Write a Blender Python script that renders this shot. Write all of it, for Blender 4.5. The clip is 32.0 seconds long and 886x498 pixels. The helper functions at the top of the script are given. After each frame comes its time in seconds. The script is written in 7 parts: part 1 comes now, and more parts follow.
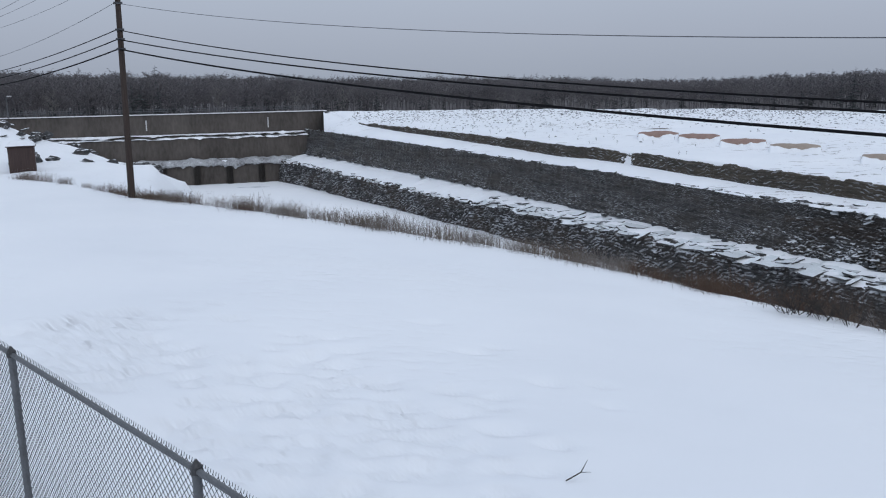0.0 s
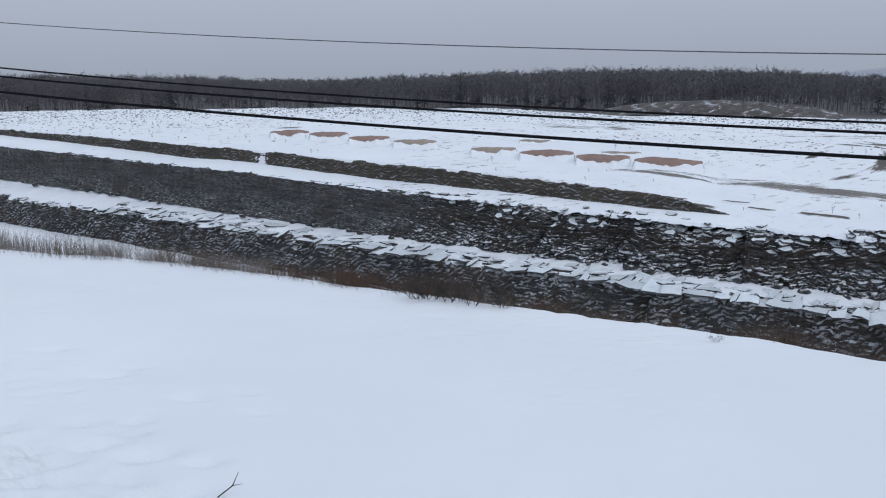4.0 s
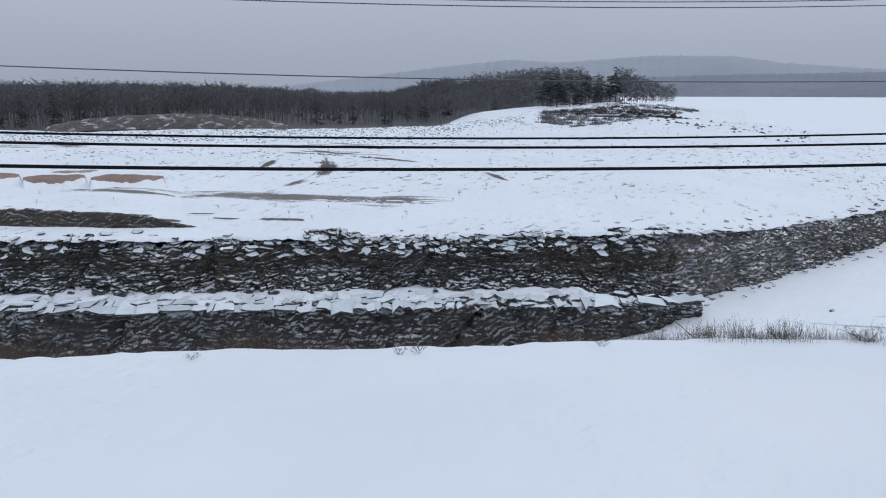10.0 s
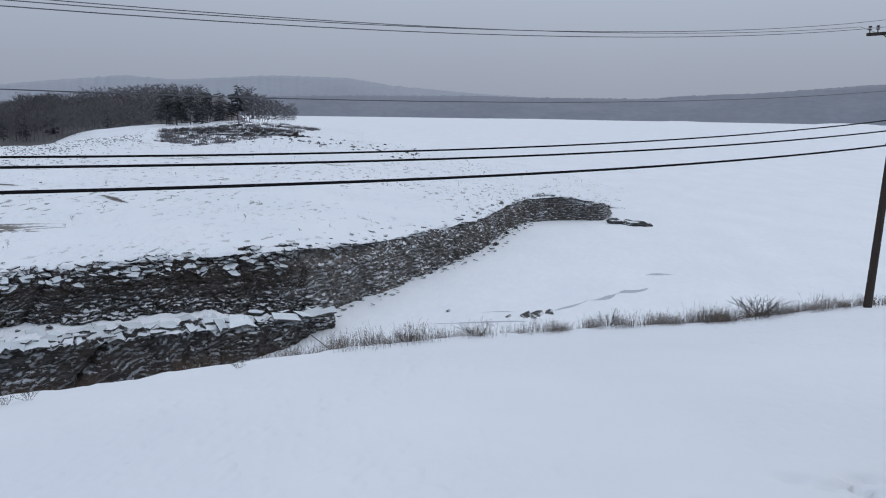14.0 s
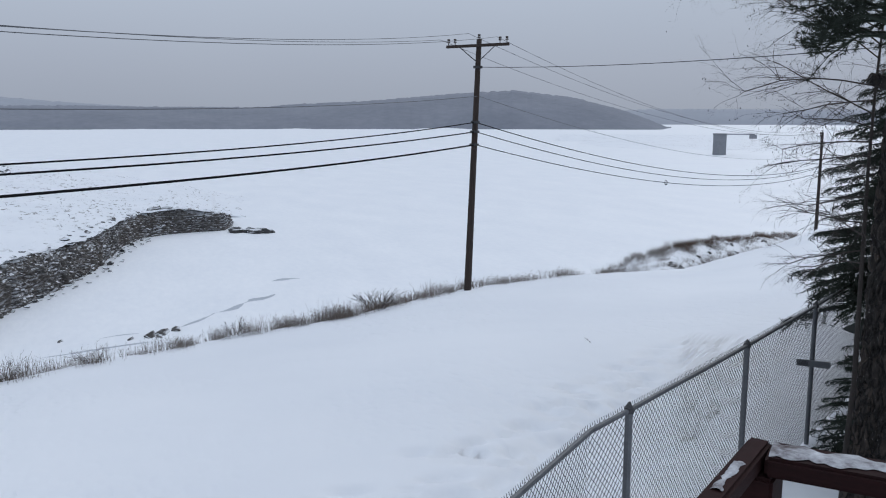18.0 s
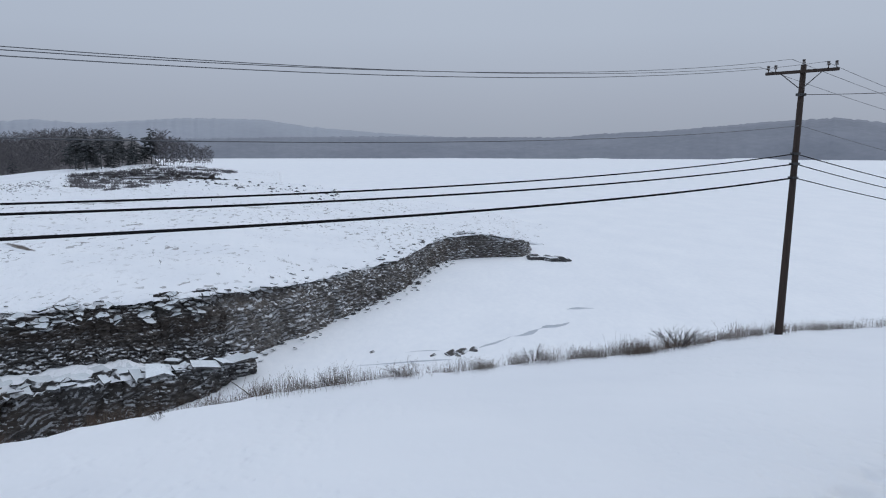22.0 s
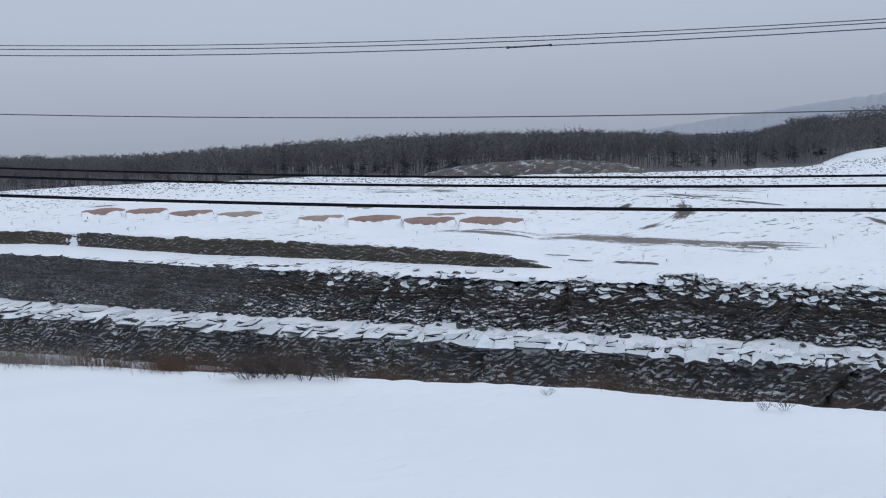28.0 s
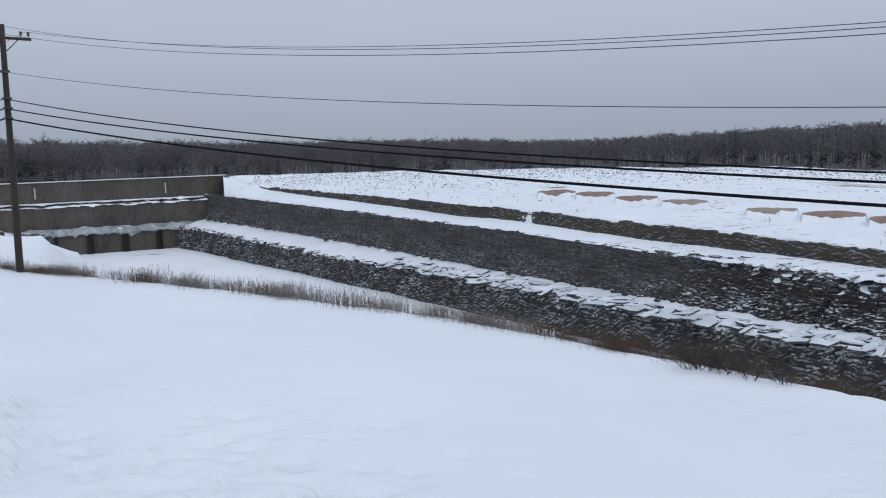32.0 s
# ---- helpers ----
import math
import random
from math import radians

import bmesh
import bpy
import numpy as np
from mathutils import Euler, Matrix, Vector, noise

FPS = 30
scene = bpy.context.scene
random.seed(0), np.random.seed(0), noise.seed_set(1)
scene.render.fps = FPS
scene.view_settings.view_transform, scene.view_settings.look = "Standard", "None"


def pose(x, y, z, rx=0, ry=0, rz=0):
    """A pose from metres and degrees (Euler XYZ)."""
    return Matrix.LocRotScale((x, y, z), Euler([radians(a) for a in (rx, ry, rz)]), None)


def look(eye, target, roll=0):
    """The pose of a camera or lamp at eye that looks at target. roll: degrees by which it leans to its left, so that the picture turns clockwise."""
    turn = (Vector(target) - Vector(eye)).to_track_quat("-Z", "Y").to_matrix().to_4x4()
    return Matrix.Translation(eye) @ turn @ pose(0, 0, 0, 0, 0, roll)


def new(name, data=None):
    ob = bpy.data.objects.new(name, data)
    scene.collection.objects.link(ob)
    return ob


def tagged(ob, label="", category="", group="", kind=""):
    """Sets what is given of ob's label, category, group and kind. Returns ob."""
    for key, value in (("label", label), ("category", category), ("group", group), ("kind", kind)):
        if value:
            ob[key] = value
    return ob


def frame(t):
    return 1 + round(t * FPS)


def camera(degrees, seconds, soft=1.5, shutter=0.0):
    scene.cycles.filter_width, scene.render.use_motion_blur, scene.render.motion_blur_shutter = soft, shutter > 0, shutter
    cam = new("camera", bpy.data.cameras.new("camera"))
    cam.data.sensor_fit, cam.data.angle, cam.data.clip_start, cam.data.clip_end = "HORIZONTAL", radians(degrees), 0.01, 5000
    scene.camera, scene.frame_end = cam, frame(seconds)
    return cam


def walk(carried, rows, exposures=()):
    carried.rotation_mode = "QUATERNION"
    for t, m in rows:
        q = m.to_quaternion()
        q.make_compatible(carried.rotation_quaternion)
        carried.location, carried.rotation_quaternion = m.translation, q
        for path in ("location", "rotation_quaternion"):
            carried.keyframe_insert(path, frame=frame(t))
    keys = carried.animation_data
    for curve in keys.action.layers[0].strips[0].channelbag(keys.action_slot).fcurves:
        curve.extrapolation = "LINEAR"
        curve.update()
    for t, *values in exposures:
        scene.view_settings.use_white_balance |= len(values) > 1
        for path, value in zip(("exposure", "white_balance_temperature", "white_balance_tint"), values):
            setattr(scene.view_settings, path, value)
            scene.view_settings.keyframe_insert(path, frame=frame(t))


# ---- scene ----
cam = camera(55.8, 32.0, 1.1)
# the eye, and yaw to the left, pitch up and roll, in degrees; z = 0 is the eye's height on the deck
PATH = [
    (0, 0.014, -0.005, 0.001, -0.00, -11.56, -0.83),
    (0.5, 0.033, -0.018, 0.004, -3.68, -11.64, -0.62),
    (1, 0.055, -0.035, 0.007, -6.52, -11.72, -0.40),
    (1.5, 0.070, -0.049, 0.009, -9.37, -12.15, -0.66),
    (2, 0.070, -0.050, 0.013, -12.84, -12.78, -0.75),
    (2.5, 0.061, -0.037, 0.020, -16.16, -12.84, -0.91),
    (3, 0.060, -0.015, 0.029, -19.71, -12.71, -0.78),
    (3.5, 0.067, 0.003, 0.035, -22.52, -12.19, -0.45),
    (5.5, 0.229, 0.169, 0.141, -32.44, -11.92, 0.17),
    (6, 0.235, 0.181, 0.141, -36.56, -12.00, 0.40),
    (6.5, 0.251, 0.181, 0.144, -39.84, -11.74, 0.40),
    (7, 0.270, 0.166, 0.147, -43.20, -11.95, 0.18),
    (7.5, 0.283, 0.143, 0.150, -45.65, -11.90, -0.00),
    (8, 0.293, 0.111, 0.152, -48.38, -11.76, 0.03),
    (8.5, 0.303, 0.076, 0.155, -52.20, -11.79, 0.06),
    (9, 0.305, 0.049, 0.158, -55.55, -11.71, 0.04),
    (9.5, 0.301, 0.036, 0.160, -58.13, -11.38, -0.00),
    (10, 0.301, 0.031, 0.161, -60.38, -11.05, -0.06),
    (10.5, 0.317, 0.025, 0.159, -62.32, -11.00, 0.54),
    (11, 0.360, 0.006, 0.158, -62.54, -10.97, 1.06),
    (11.5, 0.418, -0.032, 0.154, -64.08, -10.82, 0.86),
    (12, 0.473, -0.075, 0.144, -67.66, -10.49, 0.84),
    (12.5, 0.501, -0.093, 0.135, -71.10, -10.39, 0.77),
    (13, 0.490, -0.056, 0.129, -76.01, -10.47, 0.60),
    (13.5, 0.483, 0.006, 0.122, -81.54, -10.13, 0.61),
    (14, 0.510, 0.057, 0.111, -85.61, -9.63, 0.83),
    (14.5, 0.551, 0.080, 0.099, -89.28, -9.37, 0.96),
    (15, 0.572, 0.068, 0.089, -92.66, -9.37, 0.91),
    (15.5, 0.570, 0.043, 0.084, -96.58, -8.89, 0.57),
    (17.5, 0.492, -0.078, 0.055, -108.30, -9.48, 0.36),
    (18, 0.481, -0.096, 0.059, -111.17, -8.87, 0.08),
    (18.5, 0.465, -0.113, 0.064, -114.22, -8.38, 0.14),
    (19, 0.457, -0.119, 0.068, -115.16, -8.20, 0.09),
    (19.5, 0.459, -0.111, 0.071, -113.76, -8.10, -0.02),
    (20, 0.466, -0.088, 0.072, -110.13, -7.98, -0.09),
    (20.5, 0.481, -0.048, 0.079, -105.33, -8.03, -0.15),
    (21, 0.513, 0.005, 0.092, -100.86, -7.84, -0.19),
    (21.5, 0.555, 0.059, 0.106, -96.05, -7.18, -0.03),
    (22, 0.583, 0.106, 0.116, -91.00, -6.90, 0.08),
    (22.5, 0.563, 0.159, 0.118, -86.51, -7.44, -0.12),
    (23, 0.477, 0.246, 0.109, -81.88, -7.92, -0.26),
    (23.5, 0.338, 0.374, 0.090, -76.49, -7.97, -0.62),
    (24, 0.214, 0.490, 0.069, -71.45, -7.75, -1.05),
    (24.5, 0.165, 0.534, 0.058, -67.33, -7.69, -0.83),
    (26.5, 0.417, 0.089, 0.099, -50.22, -7.68, -1.25),
    (27, 0.388, 0.112, 0.098, -45.68, -7.75, -1.20),
    (27.5, 0.343, 0.141, 0.095, -40.43, -7.63, -1.87),
    (28, 0.293, 0.159, 0.092, -36.34, -7.60, -2.16),
    (28.5, 0.234, 0.176, 0.093, -32.30, -7.58, -2.05),
    (29, 0.168, 0.197, 0.098, -28.69, -7.29, -2.01),
    (29.5, 0.114, 0.206, 0.107, -24.18, -7.28, -1.91),
    (30, 0.078, 0.195, 0.118, -19.35, -7.48, -1.65),
    (30.5, 0.045, 0.170, 0.131, -15.68, -7.40, -1.50),
    (31, 0.010, 0.136, 0.146, -13.04, -7.53, -1.62),
    (31.5, -0.028, 0.102, 0.160, -9.75, -7.55, -1.77),
    (32, -0.057, 0.078, 0.169, -6.66, -7.58, -1.48),
]

def turned(x, y, z, yaw, pitch, roll):
    return Matrix.Translation((x, y, z)) @ Matrix.Rotation(radians(yaw), 4, "Z") @ Matrix.Rotation(radians(90 + pitch), 4, "X") @ Matrix.Rotation(radians(roll), 4, "Z")


walk(cam, [(t, turned(x, y, z, yaw, pitch, roll)) for t, x, y, z, yaw, pitch, roll in PATH], ((0.0, -0.03), (11.0, -0.03), (13.0, -0.06), (14.0, -0.18), (16.0, -0.14), (18.0, -0.12), (19.0, -0.06), (21.0, -0.17), (22.0, -0.13), (23.2, -0.15), (24.2, -0.04), (27.0, 0.0), (32.0, -0.02)))

# ---------------------------------------------------------------- sky and sun
world = bpy.data.worlds.new("overcast_sky")
scene.world = world
world.use_nodes = True
wn, wl = world.node_tree.nodes, world.node_tree.links
wn.clear()
w_out, w_bg = wn.new("ShaderNodeOutputWorld"), wn.new("ShaderNodeBackground")
w_co, w_sep, w_ramp = wn.new("ShaderNodeTexCoord"), wn.new("ShaderNodeSeparateXYZ"), wn.new("ShaderNodeValToRGB")
w_sky, w_add = wn.new("ShaderNodeTexSky"), wn.new("ShaderNodeMixRGB")
w_noise, w_cloud = wn.new("ShaderNodeTexNoise"), wn.new("ShaderNodeMixRGB")
w_sky.sky_type, w_sky.sun_disc = "NISHITA", False
w_sky.sun_elevation, w_sky.sun_rotation = radians(28), radians(150)
# an overcast sky: the zenith about three times as bright as the horizon
ramp = w_ramp.color_ramp
for at, c in ((0.0, (0.338, 0.382, 0.468)), (0.05, (0.385, 0.432, 0.528)), (0.13, (0.452, 0.516, 0.628)), (0.35, (0.516, 0.594, 0.722)), (1.0, (0.787, 0.88, 1.04))):
    e = ramp.elements.new(at) if at not in (0.0, 1.0) else ramp.elements[0 if at == 0 else -1]
    e.color = (*c, 1)
w_noise.inputs["Scale"].default_value, w_noise.inputs["Detail"].default_value = 1.6, 3
w_cloud.blend_type, w_cloud.inputs[0].default_value = "SOFT_LIGHT", 0.12
w_add.blend_type, w_add.inputs[0].default_value = "ADD", 0.001
wl.new(w_co.outputs["Generated"], w_sep.inputs[0])
wl.new(w_sep.outputs["Z"], w_ramp.inputs[0])
wl.new(w_co.outputs["Generated"], w_noise.inputs["Vector"])
wl.new(w_ramp.outputs[0], w_cloud.inputs[1])
wl.new(w_noise.outputs["Fac"], w_cloud.inputs[2])
wl.new(w_cloud.outputs[0], w_add.inputs[1])
wl.new(w_sky.outputs[0], w_add.inputs[2])
wl.new(w_add.outputs[0], w_bg.inputs["Color"])
wl.new(w_bg.outputs[0], w_out.inputs[0])
w_bg.inputs["Strength"].default_value = 1.0

sun = new("sun", bpy.data.lights.new("sun", "SUN"))
sun.data.energy, sun.data.angle, sun.data.color = 0.5, radians(25), (1.0, 0.97, 0.93)
sun.matrix_world = look((60, -80, 70), (0, 0, 0))
scene.view_settings.exposure = 0.0


# ---------------------------------------------------------------- materials
# The channel's own directions: across it (away from the deck) and along it.
ACROSS, ALONG = (math.sin(radians(58)), math.cos(radians(58))), (-math.cos(radians(58)), math.sin(radians(58)))


def node_mat(name):
    m = bpy.data.materials.new(name)
    m.use_nodes = True
    nt = m.node_tree
    return m, nt, nt.nodes["Principled BSDF"]


def link(nt, a, b):
    nt.links.new(a, b)


def noise_node(nt, scale, detail=4.0, stretch=(1, 1, 1), rough=0.55, coord="Object", turn=0.0):
    co, mp, n = nt.nodes.new("ShaderNodeTexCoord"), nt.nodes.new("ShaderNodeMapping"), nt.nodes.new("ShaderNodeTexNoise")
    mp.inputs["Scale"].default_value = stretch
    if turn:
        tilt = nt.nodes.new("ShaderNodeVectorRotate")
        tilt.rotation_type = "AXIS_ANGLE"
        tilt.inputs["Axis"].default_value = (ACROSS[0], ACROSS[1], 0)
        tilt.inputs["Angle"].default_value = radians(turn)
        link(nt, co.outputs[coord], tilt.inputs["Vector"])
    n.inputs["Scale"].default_value, n.inputs["Detail"].default_value, n.inputs["Roughness"].default_value = scale, detail, rough
    link(nt, tilt.outputs[0] if turn else co.outputs[coord], mp.inputs[0])
    link(nt, mp.outputs[0], n.inputs["Vector"])
    return n.outputs["Fac"]


def ramp_node(nt, fac, stops):
    r = nt.nodes.new("ShaderNodeValToRGB")
    els = r.color_ramp.elements
    while len(els) < len(stops):
        els.new(0.5)
    for e, (at, c) in zip(els, stops):
        e.position = at
        e.color = (*c, 1) if len(c) == 3 else c
    link(nt, fac, r.inputs[0])
    return r.outputs[0]


def math_node(nt, op, a, b=None, c=None):
    n = nt.nodes.new("ShaderNodeMath")
    n.operation = op
    for i, v in enumerate((a, b, c)):
        if v is None:
            continue
        if isinstance(v, (int, float)):
            n.inputs[i].default_value = v
        else:
            link(nt, v, n.inputs[i])
    return n.outputs[0]


def mix_node(nt, fac, a, b, blend="MIX"):
    n = nt.nodes.new("ShaderNodeMixRGB")
    n.blend_type = blend
    for i, v in enumerate((fac, a, b)):
        if isinstance(v, (int, float)):
            n.inputs[i].default_value = v
        elif isinstance(v, tuple):
            n.inputs[i].default_value = (*v, 1)
        else:
            link(nt, v, n.inputs[i])
    return n.outputs[0]


def bump_node(nt, height, strength, distance, normal=None):
    b = nt.nodes.new("ShaderNodeBump")
    b.inputs["Strength"].default_value, b.inputs["Distance"].default_value = strength, distance
    link(nt, height, b.inputs["Height"])
    if normal is not None:
        link(nt, normal, b.inputs["Normal"])
    return b.outputs[0]


def island_tint(nt, colour, amount=0.25):
    """A little lighter or darker from piece to piece."""
    info = nt.nodes.new("ShaderNodeObjectInfo")
    f = math_node(nt, "MULTIPLY_ADD", info.outputs["Random"], amount, 1 - amount / 2)
    hsv = nt.nodes.new("ShaderNodeHueSaturation")
    link(nt, f, hsv.inputs["Value"])
    link(nt, colour, hsv.inputs["Color"])
    return hsv.outputs[0]


def plain(name, dark, light, rough=0.7, scale=3.0, stretch=(1, 1, 1), bump=0.2, dist=0.01, metal=0.0, tint=0.0, detail=5.0):
    """A surface that varies between two colours at two scales, with a fine relief."""
    m, nt, p = node_mat(name)
    big, fine = noise_node(nt, scale, detail, stretch), noise_node(nt, scale * 9, 4, stretch)
    f = math_node(nt, "MULTIPLY_ADD", fine, 0.45, math_node(nt, "MULTIPLY", big, 0.55))
    col = ramp_node(nt, f, ((0.3, dark), (0.7, light)))
    if tint:
        col = island_tint(nt, col, tint)
    link(nt, col, p.inputs["Base Color"])
    p.inputs["Roughness"].default_value, p.inputs["Metallic"].default_value = rough, metal
    link(nt, bump_node(nt, f, bump, dist), p.inputs["Normal"])
    return m


SNOW_A, SNOW_B = (0.80, 0.825, 0.865), (0.86, 0.88, 0.91)


def snow_material(name, dent=0.05, dent_scale=0.9, grass=0.0, rocks=0.0):
    """Wind-crusted snow: soft drifts, small dents, and where it is thin the ground that shows through."""
    m, nt, p = node_mat(name)
    drift, dents, grain = noise_node(nt, 0.12, 3), noise_node(nt, dent_scale, 2, (1, 1.7, 1)), noise_node(nt, 14, 3)
    col = ramp_node(nt, drift, ((0.3, SNOW_A), (0.7, SNOW_B)))
    if rocks:
        spots = noise_node(nt, 0.9, 6, (0.5, 1.0, 1), 0.66)
        where = noise_node(nt, 0.035, 3)
        f = math_node(nt, "MULTIPLY", ramp_node(nt, spots, ((0.585, (0, 0, 0)), (0.615, (1, 1, 1)))), ramp_node(nt, where, ((0.44, (0, 0, 0)), (0.62, (1, 1, 1)))))
        col = mix_node(nt, math_node(nt, "MULTIPLY", f, rocks), col, (0.12, 0.105, 0.095))
    link(nt, col, p.inputs["Base Color"])
    p.inputs["Roughness"].default_value = 0.55
    p.inputs["Specular IOR Level"].default_value = 0.25
    n1 = bump_node(nt, drift, 0.5, 0.5)
    pits = math_node(nt, "MULTIPLY", ramp_node(nt, noise_node(nt, dent_scale * 2.6, 1, (1.0, 1.6, 1)), ((0.48, (0, 0, 0)), (0.80, (1, 1, 1)))), ramp_node(nt, noise_node(nt, dent_scale * 0.22, 3), ((0.44, (0, 0, 0)), (0.62, (1, 1, 1)))))
    n1 = bump_node(nt, math_node(nt, "SUBTRACT", 1.0, pits), 0.9, dent * 0.9, n1)
    n2 = bump_node(nt, dents, 0.55, dent, n1)
    link(nt, bump_node(nt, grain, 0.15, 0.004, n2), p.inputs["Normal"])
    return m


def rock_material(name, dark, light, brown, ledge=0.52, streak=0.90, strata=5.0, fleck=3.0, browning=0.7, dip=0.0, shape=(0.45, 0.45, 2.0), dust=0.34, low=0.5, band=0.0, snow=0.66, wander=1.0):
    """Bedded rock: snow lies on whatever faces up, and thin streaks of it are caught in the joints.
    low: how much more of it clings to the broken lower part; band: a bare brown bed half way up."""
    m, nt, p = node_mat(name)
    beds = noise_node(nt, 0.8, 8, (0.30, 0.30, strata), 0.72, turn=dip)
    blotch = noise_node(nt, 0.14, 5, (1, 1, 2.5), 0.6)
    fine = noise_node(nt, fleck, 7, shape, 0.68, turn=dip)
    wide = noise_node(nt, 0.33, 5, (0.8, 0.8, 1.3), 0.6)
    rise = nt.nodes.new("ShaderNodeAttribute")
    rise.attribute_name = "bed_height"
    col = ramp_node(nt, beds, ((0.30, dark), (0.52, tuple((a + b) / 2.4 for a, b in zip(dark, light))), (0.74, light)))
    brownish = math_node(nt, "MULTIPLY", ramp_node(nt, blotch, ((0.42, (0, 0, 0)), (0.62, (1, 1, 1)))), browning)
    inner = math_node(nt, "MULTIPLY_ADD", wide, 0.35, math_node(nt, "SUBTRACT", rise.outputs["Fac"], 0.175))
    if band:
        mid = ramp_node(nt, inner, ((0.40, (0, 0, 0)), (0.50, (1, 1, 1)), (0.68, (1, 1, 1)), (0.78, (0, 0, 0))))
        brownish = math_node(nt, "MAXIMUM", brownish, math_node(nt, "MULTIPLY", mid, band))
    col = mix_node(nt, brownish, col, brown)
    col = mix_node(nt, 0.75, col, mix_node(nt, 1.0, col, ramp_node(nt, beds, ((0.3, (0.45, 0.45, 0.45)), (0.7, (1.5, 1.5, 1.5)))), "MULTIPLY"))
    geo, sep = nt.nodes.new("ShaderNodeNewGeometry"), nt.nodes.new("ShaderNodeSeparateXYZ")
    link(nt, geo.outputs["Normal"], sep.inputs[0])
    # broken streaks along two sets of slanting joints
    def flakes(turn_, period, seed_shift, warp_):
        co, tilt, mv, w = nt.nodes.new("ShaderNodeTexCoord"), nt.nodes.new("ShaderNodeVectorRotate"), nt.nodes.new("ShaderNodeMapping"), nt.nodes.new("ShaderNodeTexWave")
        tilt.rotation_type = "AXIS_ANGLE"
        tilt.inputs["Axis"].default_value, tilt.inputs["Angle"].default_value = (ACROSS[0], ACROSS[1], 0), radians(turn_)
        mv.inputs["Location"].default_value = (seed_shift, seed_shift * 0.7, 0)
        w.wave_type, w.bands_direction, w.wave_profile = "BANDS", "Z", "SAW"
        w.inputs["Scale"].default_value, w.inputs["Distortion"].default_value = 0.314 / period, warp_
        w.inputs["Detail"].default_value, w.inputs["Detail Scale"].default_value, w.inputs["Detail Roughness"].default_value = 4.0, 0.9 / period * 0.35, 0.62
        link(nt, co.outputs["Object"], tilt.inputs["Vector"])
        link(nt, tilt.outputs[0], mv.inputs[0])
        link(nt, mv.outputs[0], w.inputs["Vector"])
        return w.outputs["Fac"]
    period = 1.0 / fleck
    pick = ramp_node(nt, noise_node(nt, 0.5, 3), ((0.45, (0, 0, 0)), (0.55, (1, 1, 1))))
    bands_ = mix_node(nt, pick, flakes(dip - 12 * wander, period, 3.0, 9.0 * wander), flakes(dip + 26 * wander, period * 1.2, 8.0, 11.0 * wander))
    broken = noise_node(nt, fleck * 0.75, 5, (0.5, 0.5, 1.1), 0.62, turn=dip)
    joints = math_node(nt, "MULTIPLY", ramp_node(nt, bands_, ((streak - 0.35, (0, 0, 0)), (streak - 0.18, (1, 1, 1)))), ramp_node(nt, broken, ((0.46, (0, 0, 0)), (0.56, (1, 1, 1)))))
    where = ramp_node(nt, wide, ((0.36, (0.12, 0.12, 0.12)), (0.60, (1, 1, 1))))
    below = ramp_node(nt, inner, ((0.30, (1, 1, 1)), (0.62, (1 - low, 1 - low, 1 - low)), (0.95, (1 - low * 0.5,) * 3)))
    joints = math_node(nt, "MULTIPLY", math_node(nt, "MULTIPLY", joints, where), below)
    col = mix_node(nt, joints, col, (dust, dust * 1.03, dust * 1.08))
    lying = math_node(nt, "MULTIPLY_ADD", math_node(nt, "SUBTRACT", fine, 0.5), 0.9, math_node(nt, "MULTIPLY_ADD", math_node(nt, "SUBTRACT", wide, 0.5), 0.5, sep.outputs["Z"]))
    mask = ramp_node(nt, lying, ((ledge, (0, 0, 0)), (ledge + 0.12, (1, 1, 1))))
    mask = math_node(nt, "MULTIPLY", mask, math_node(nt, "MULTIPLY_ADD", below, 0.5, 0.5))
    link(nt, mix_node(nt, mask, col, (snow, snow * 1.03, snow * 1.07)), p.inputs["Base Color"])
    p.inputs["Roughness"].default_value = 0.8
    n1 = bump_node(nt, bands_, 0.9, 0.10, bump_node(nt, beds, 0.9, 0.14))
    link(nt, bump_node(nt, fine, 0.8, 0.06, n1), p.inputs["Normal"])
    return m


M_LAWN = snow_material("lawn_snow", 0.04, 0.75)
M_LAND = snow_material("plateau_snow", 0.15, 0.35, rocks=0.85)
M_BENCH = snow_material("bench_snow", 0.12, 0.8)
M_ICE = plain("snowed_ice", (0.80, 0.825, 0.865), (0.90, 0.915, 0.935), 0.55, 0.06, (1, 2.2, 1), 0.35, 0.25)
M_SLUSH = plain("grey_slush_ice", (0.30, 0.33, 0.37), (0.50, 0.54, 0.60), 0.35, 0.3, bump=0.1)
M_ROCK = rock_material("bedded_rock", (0.020, 0.0187, 0.018), (0.082, 0.077, 0.073), (0.050, 0.038, 0.030), 0.74, 0.85, 6.0, 3.4, 0.7, 4, (0.5, 0.5, 1.8), 0.38, 0.75, 0.8)
M_SPUR = rock_material("tilted_strata", (0.042, 0.038, 0.036), (0.185, 0.170, 0.156), (0.098, 0.081, 0.068), 0.66, 0.68, 8.0, 2.6, 0.6, 2, (0.36, 0.36, 2.2), 0.46, 0.0, 0.0, 0.68, 0.45)
M_OUTCROP = rock_material("dark_outcrop", (0.022, 0.021, 0.021), (0.09, 0.083, 0.080), (0.06, 0.047, 0.04), 0.92, 0.98, 3.0, 1.6, low=0.0)
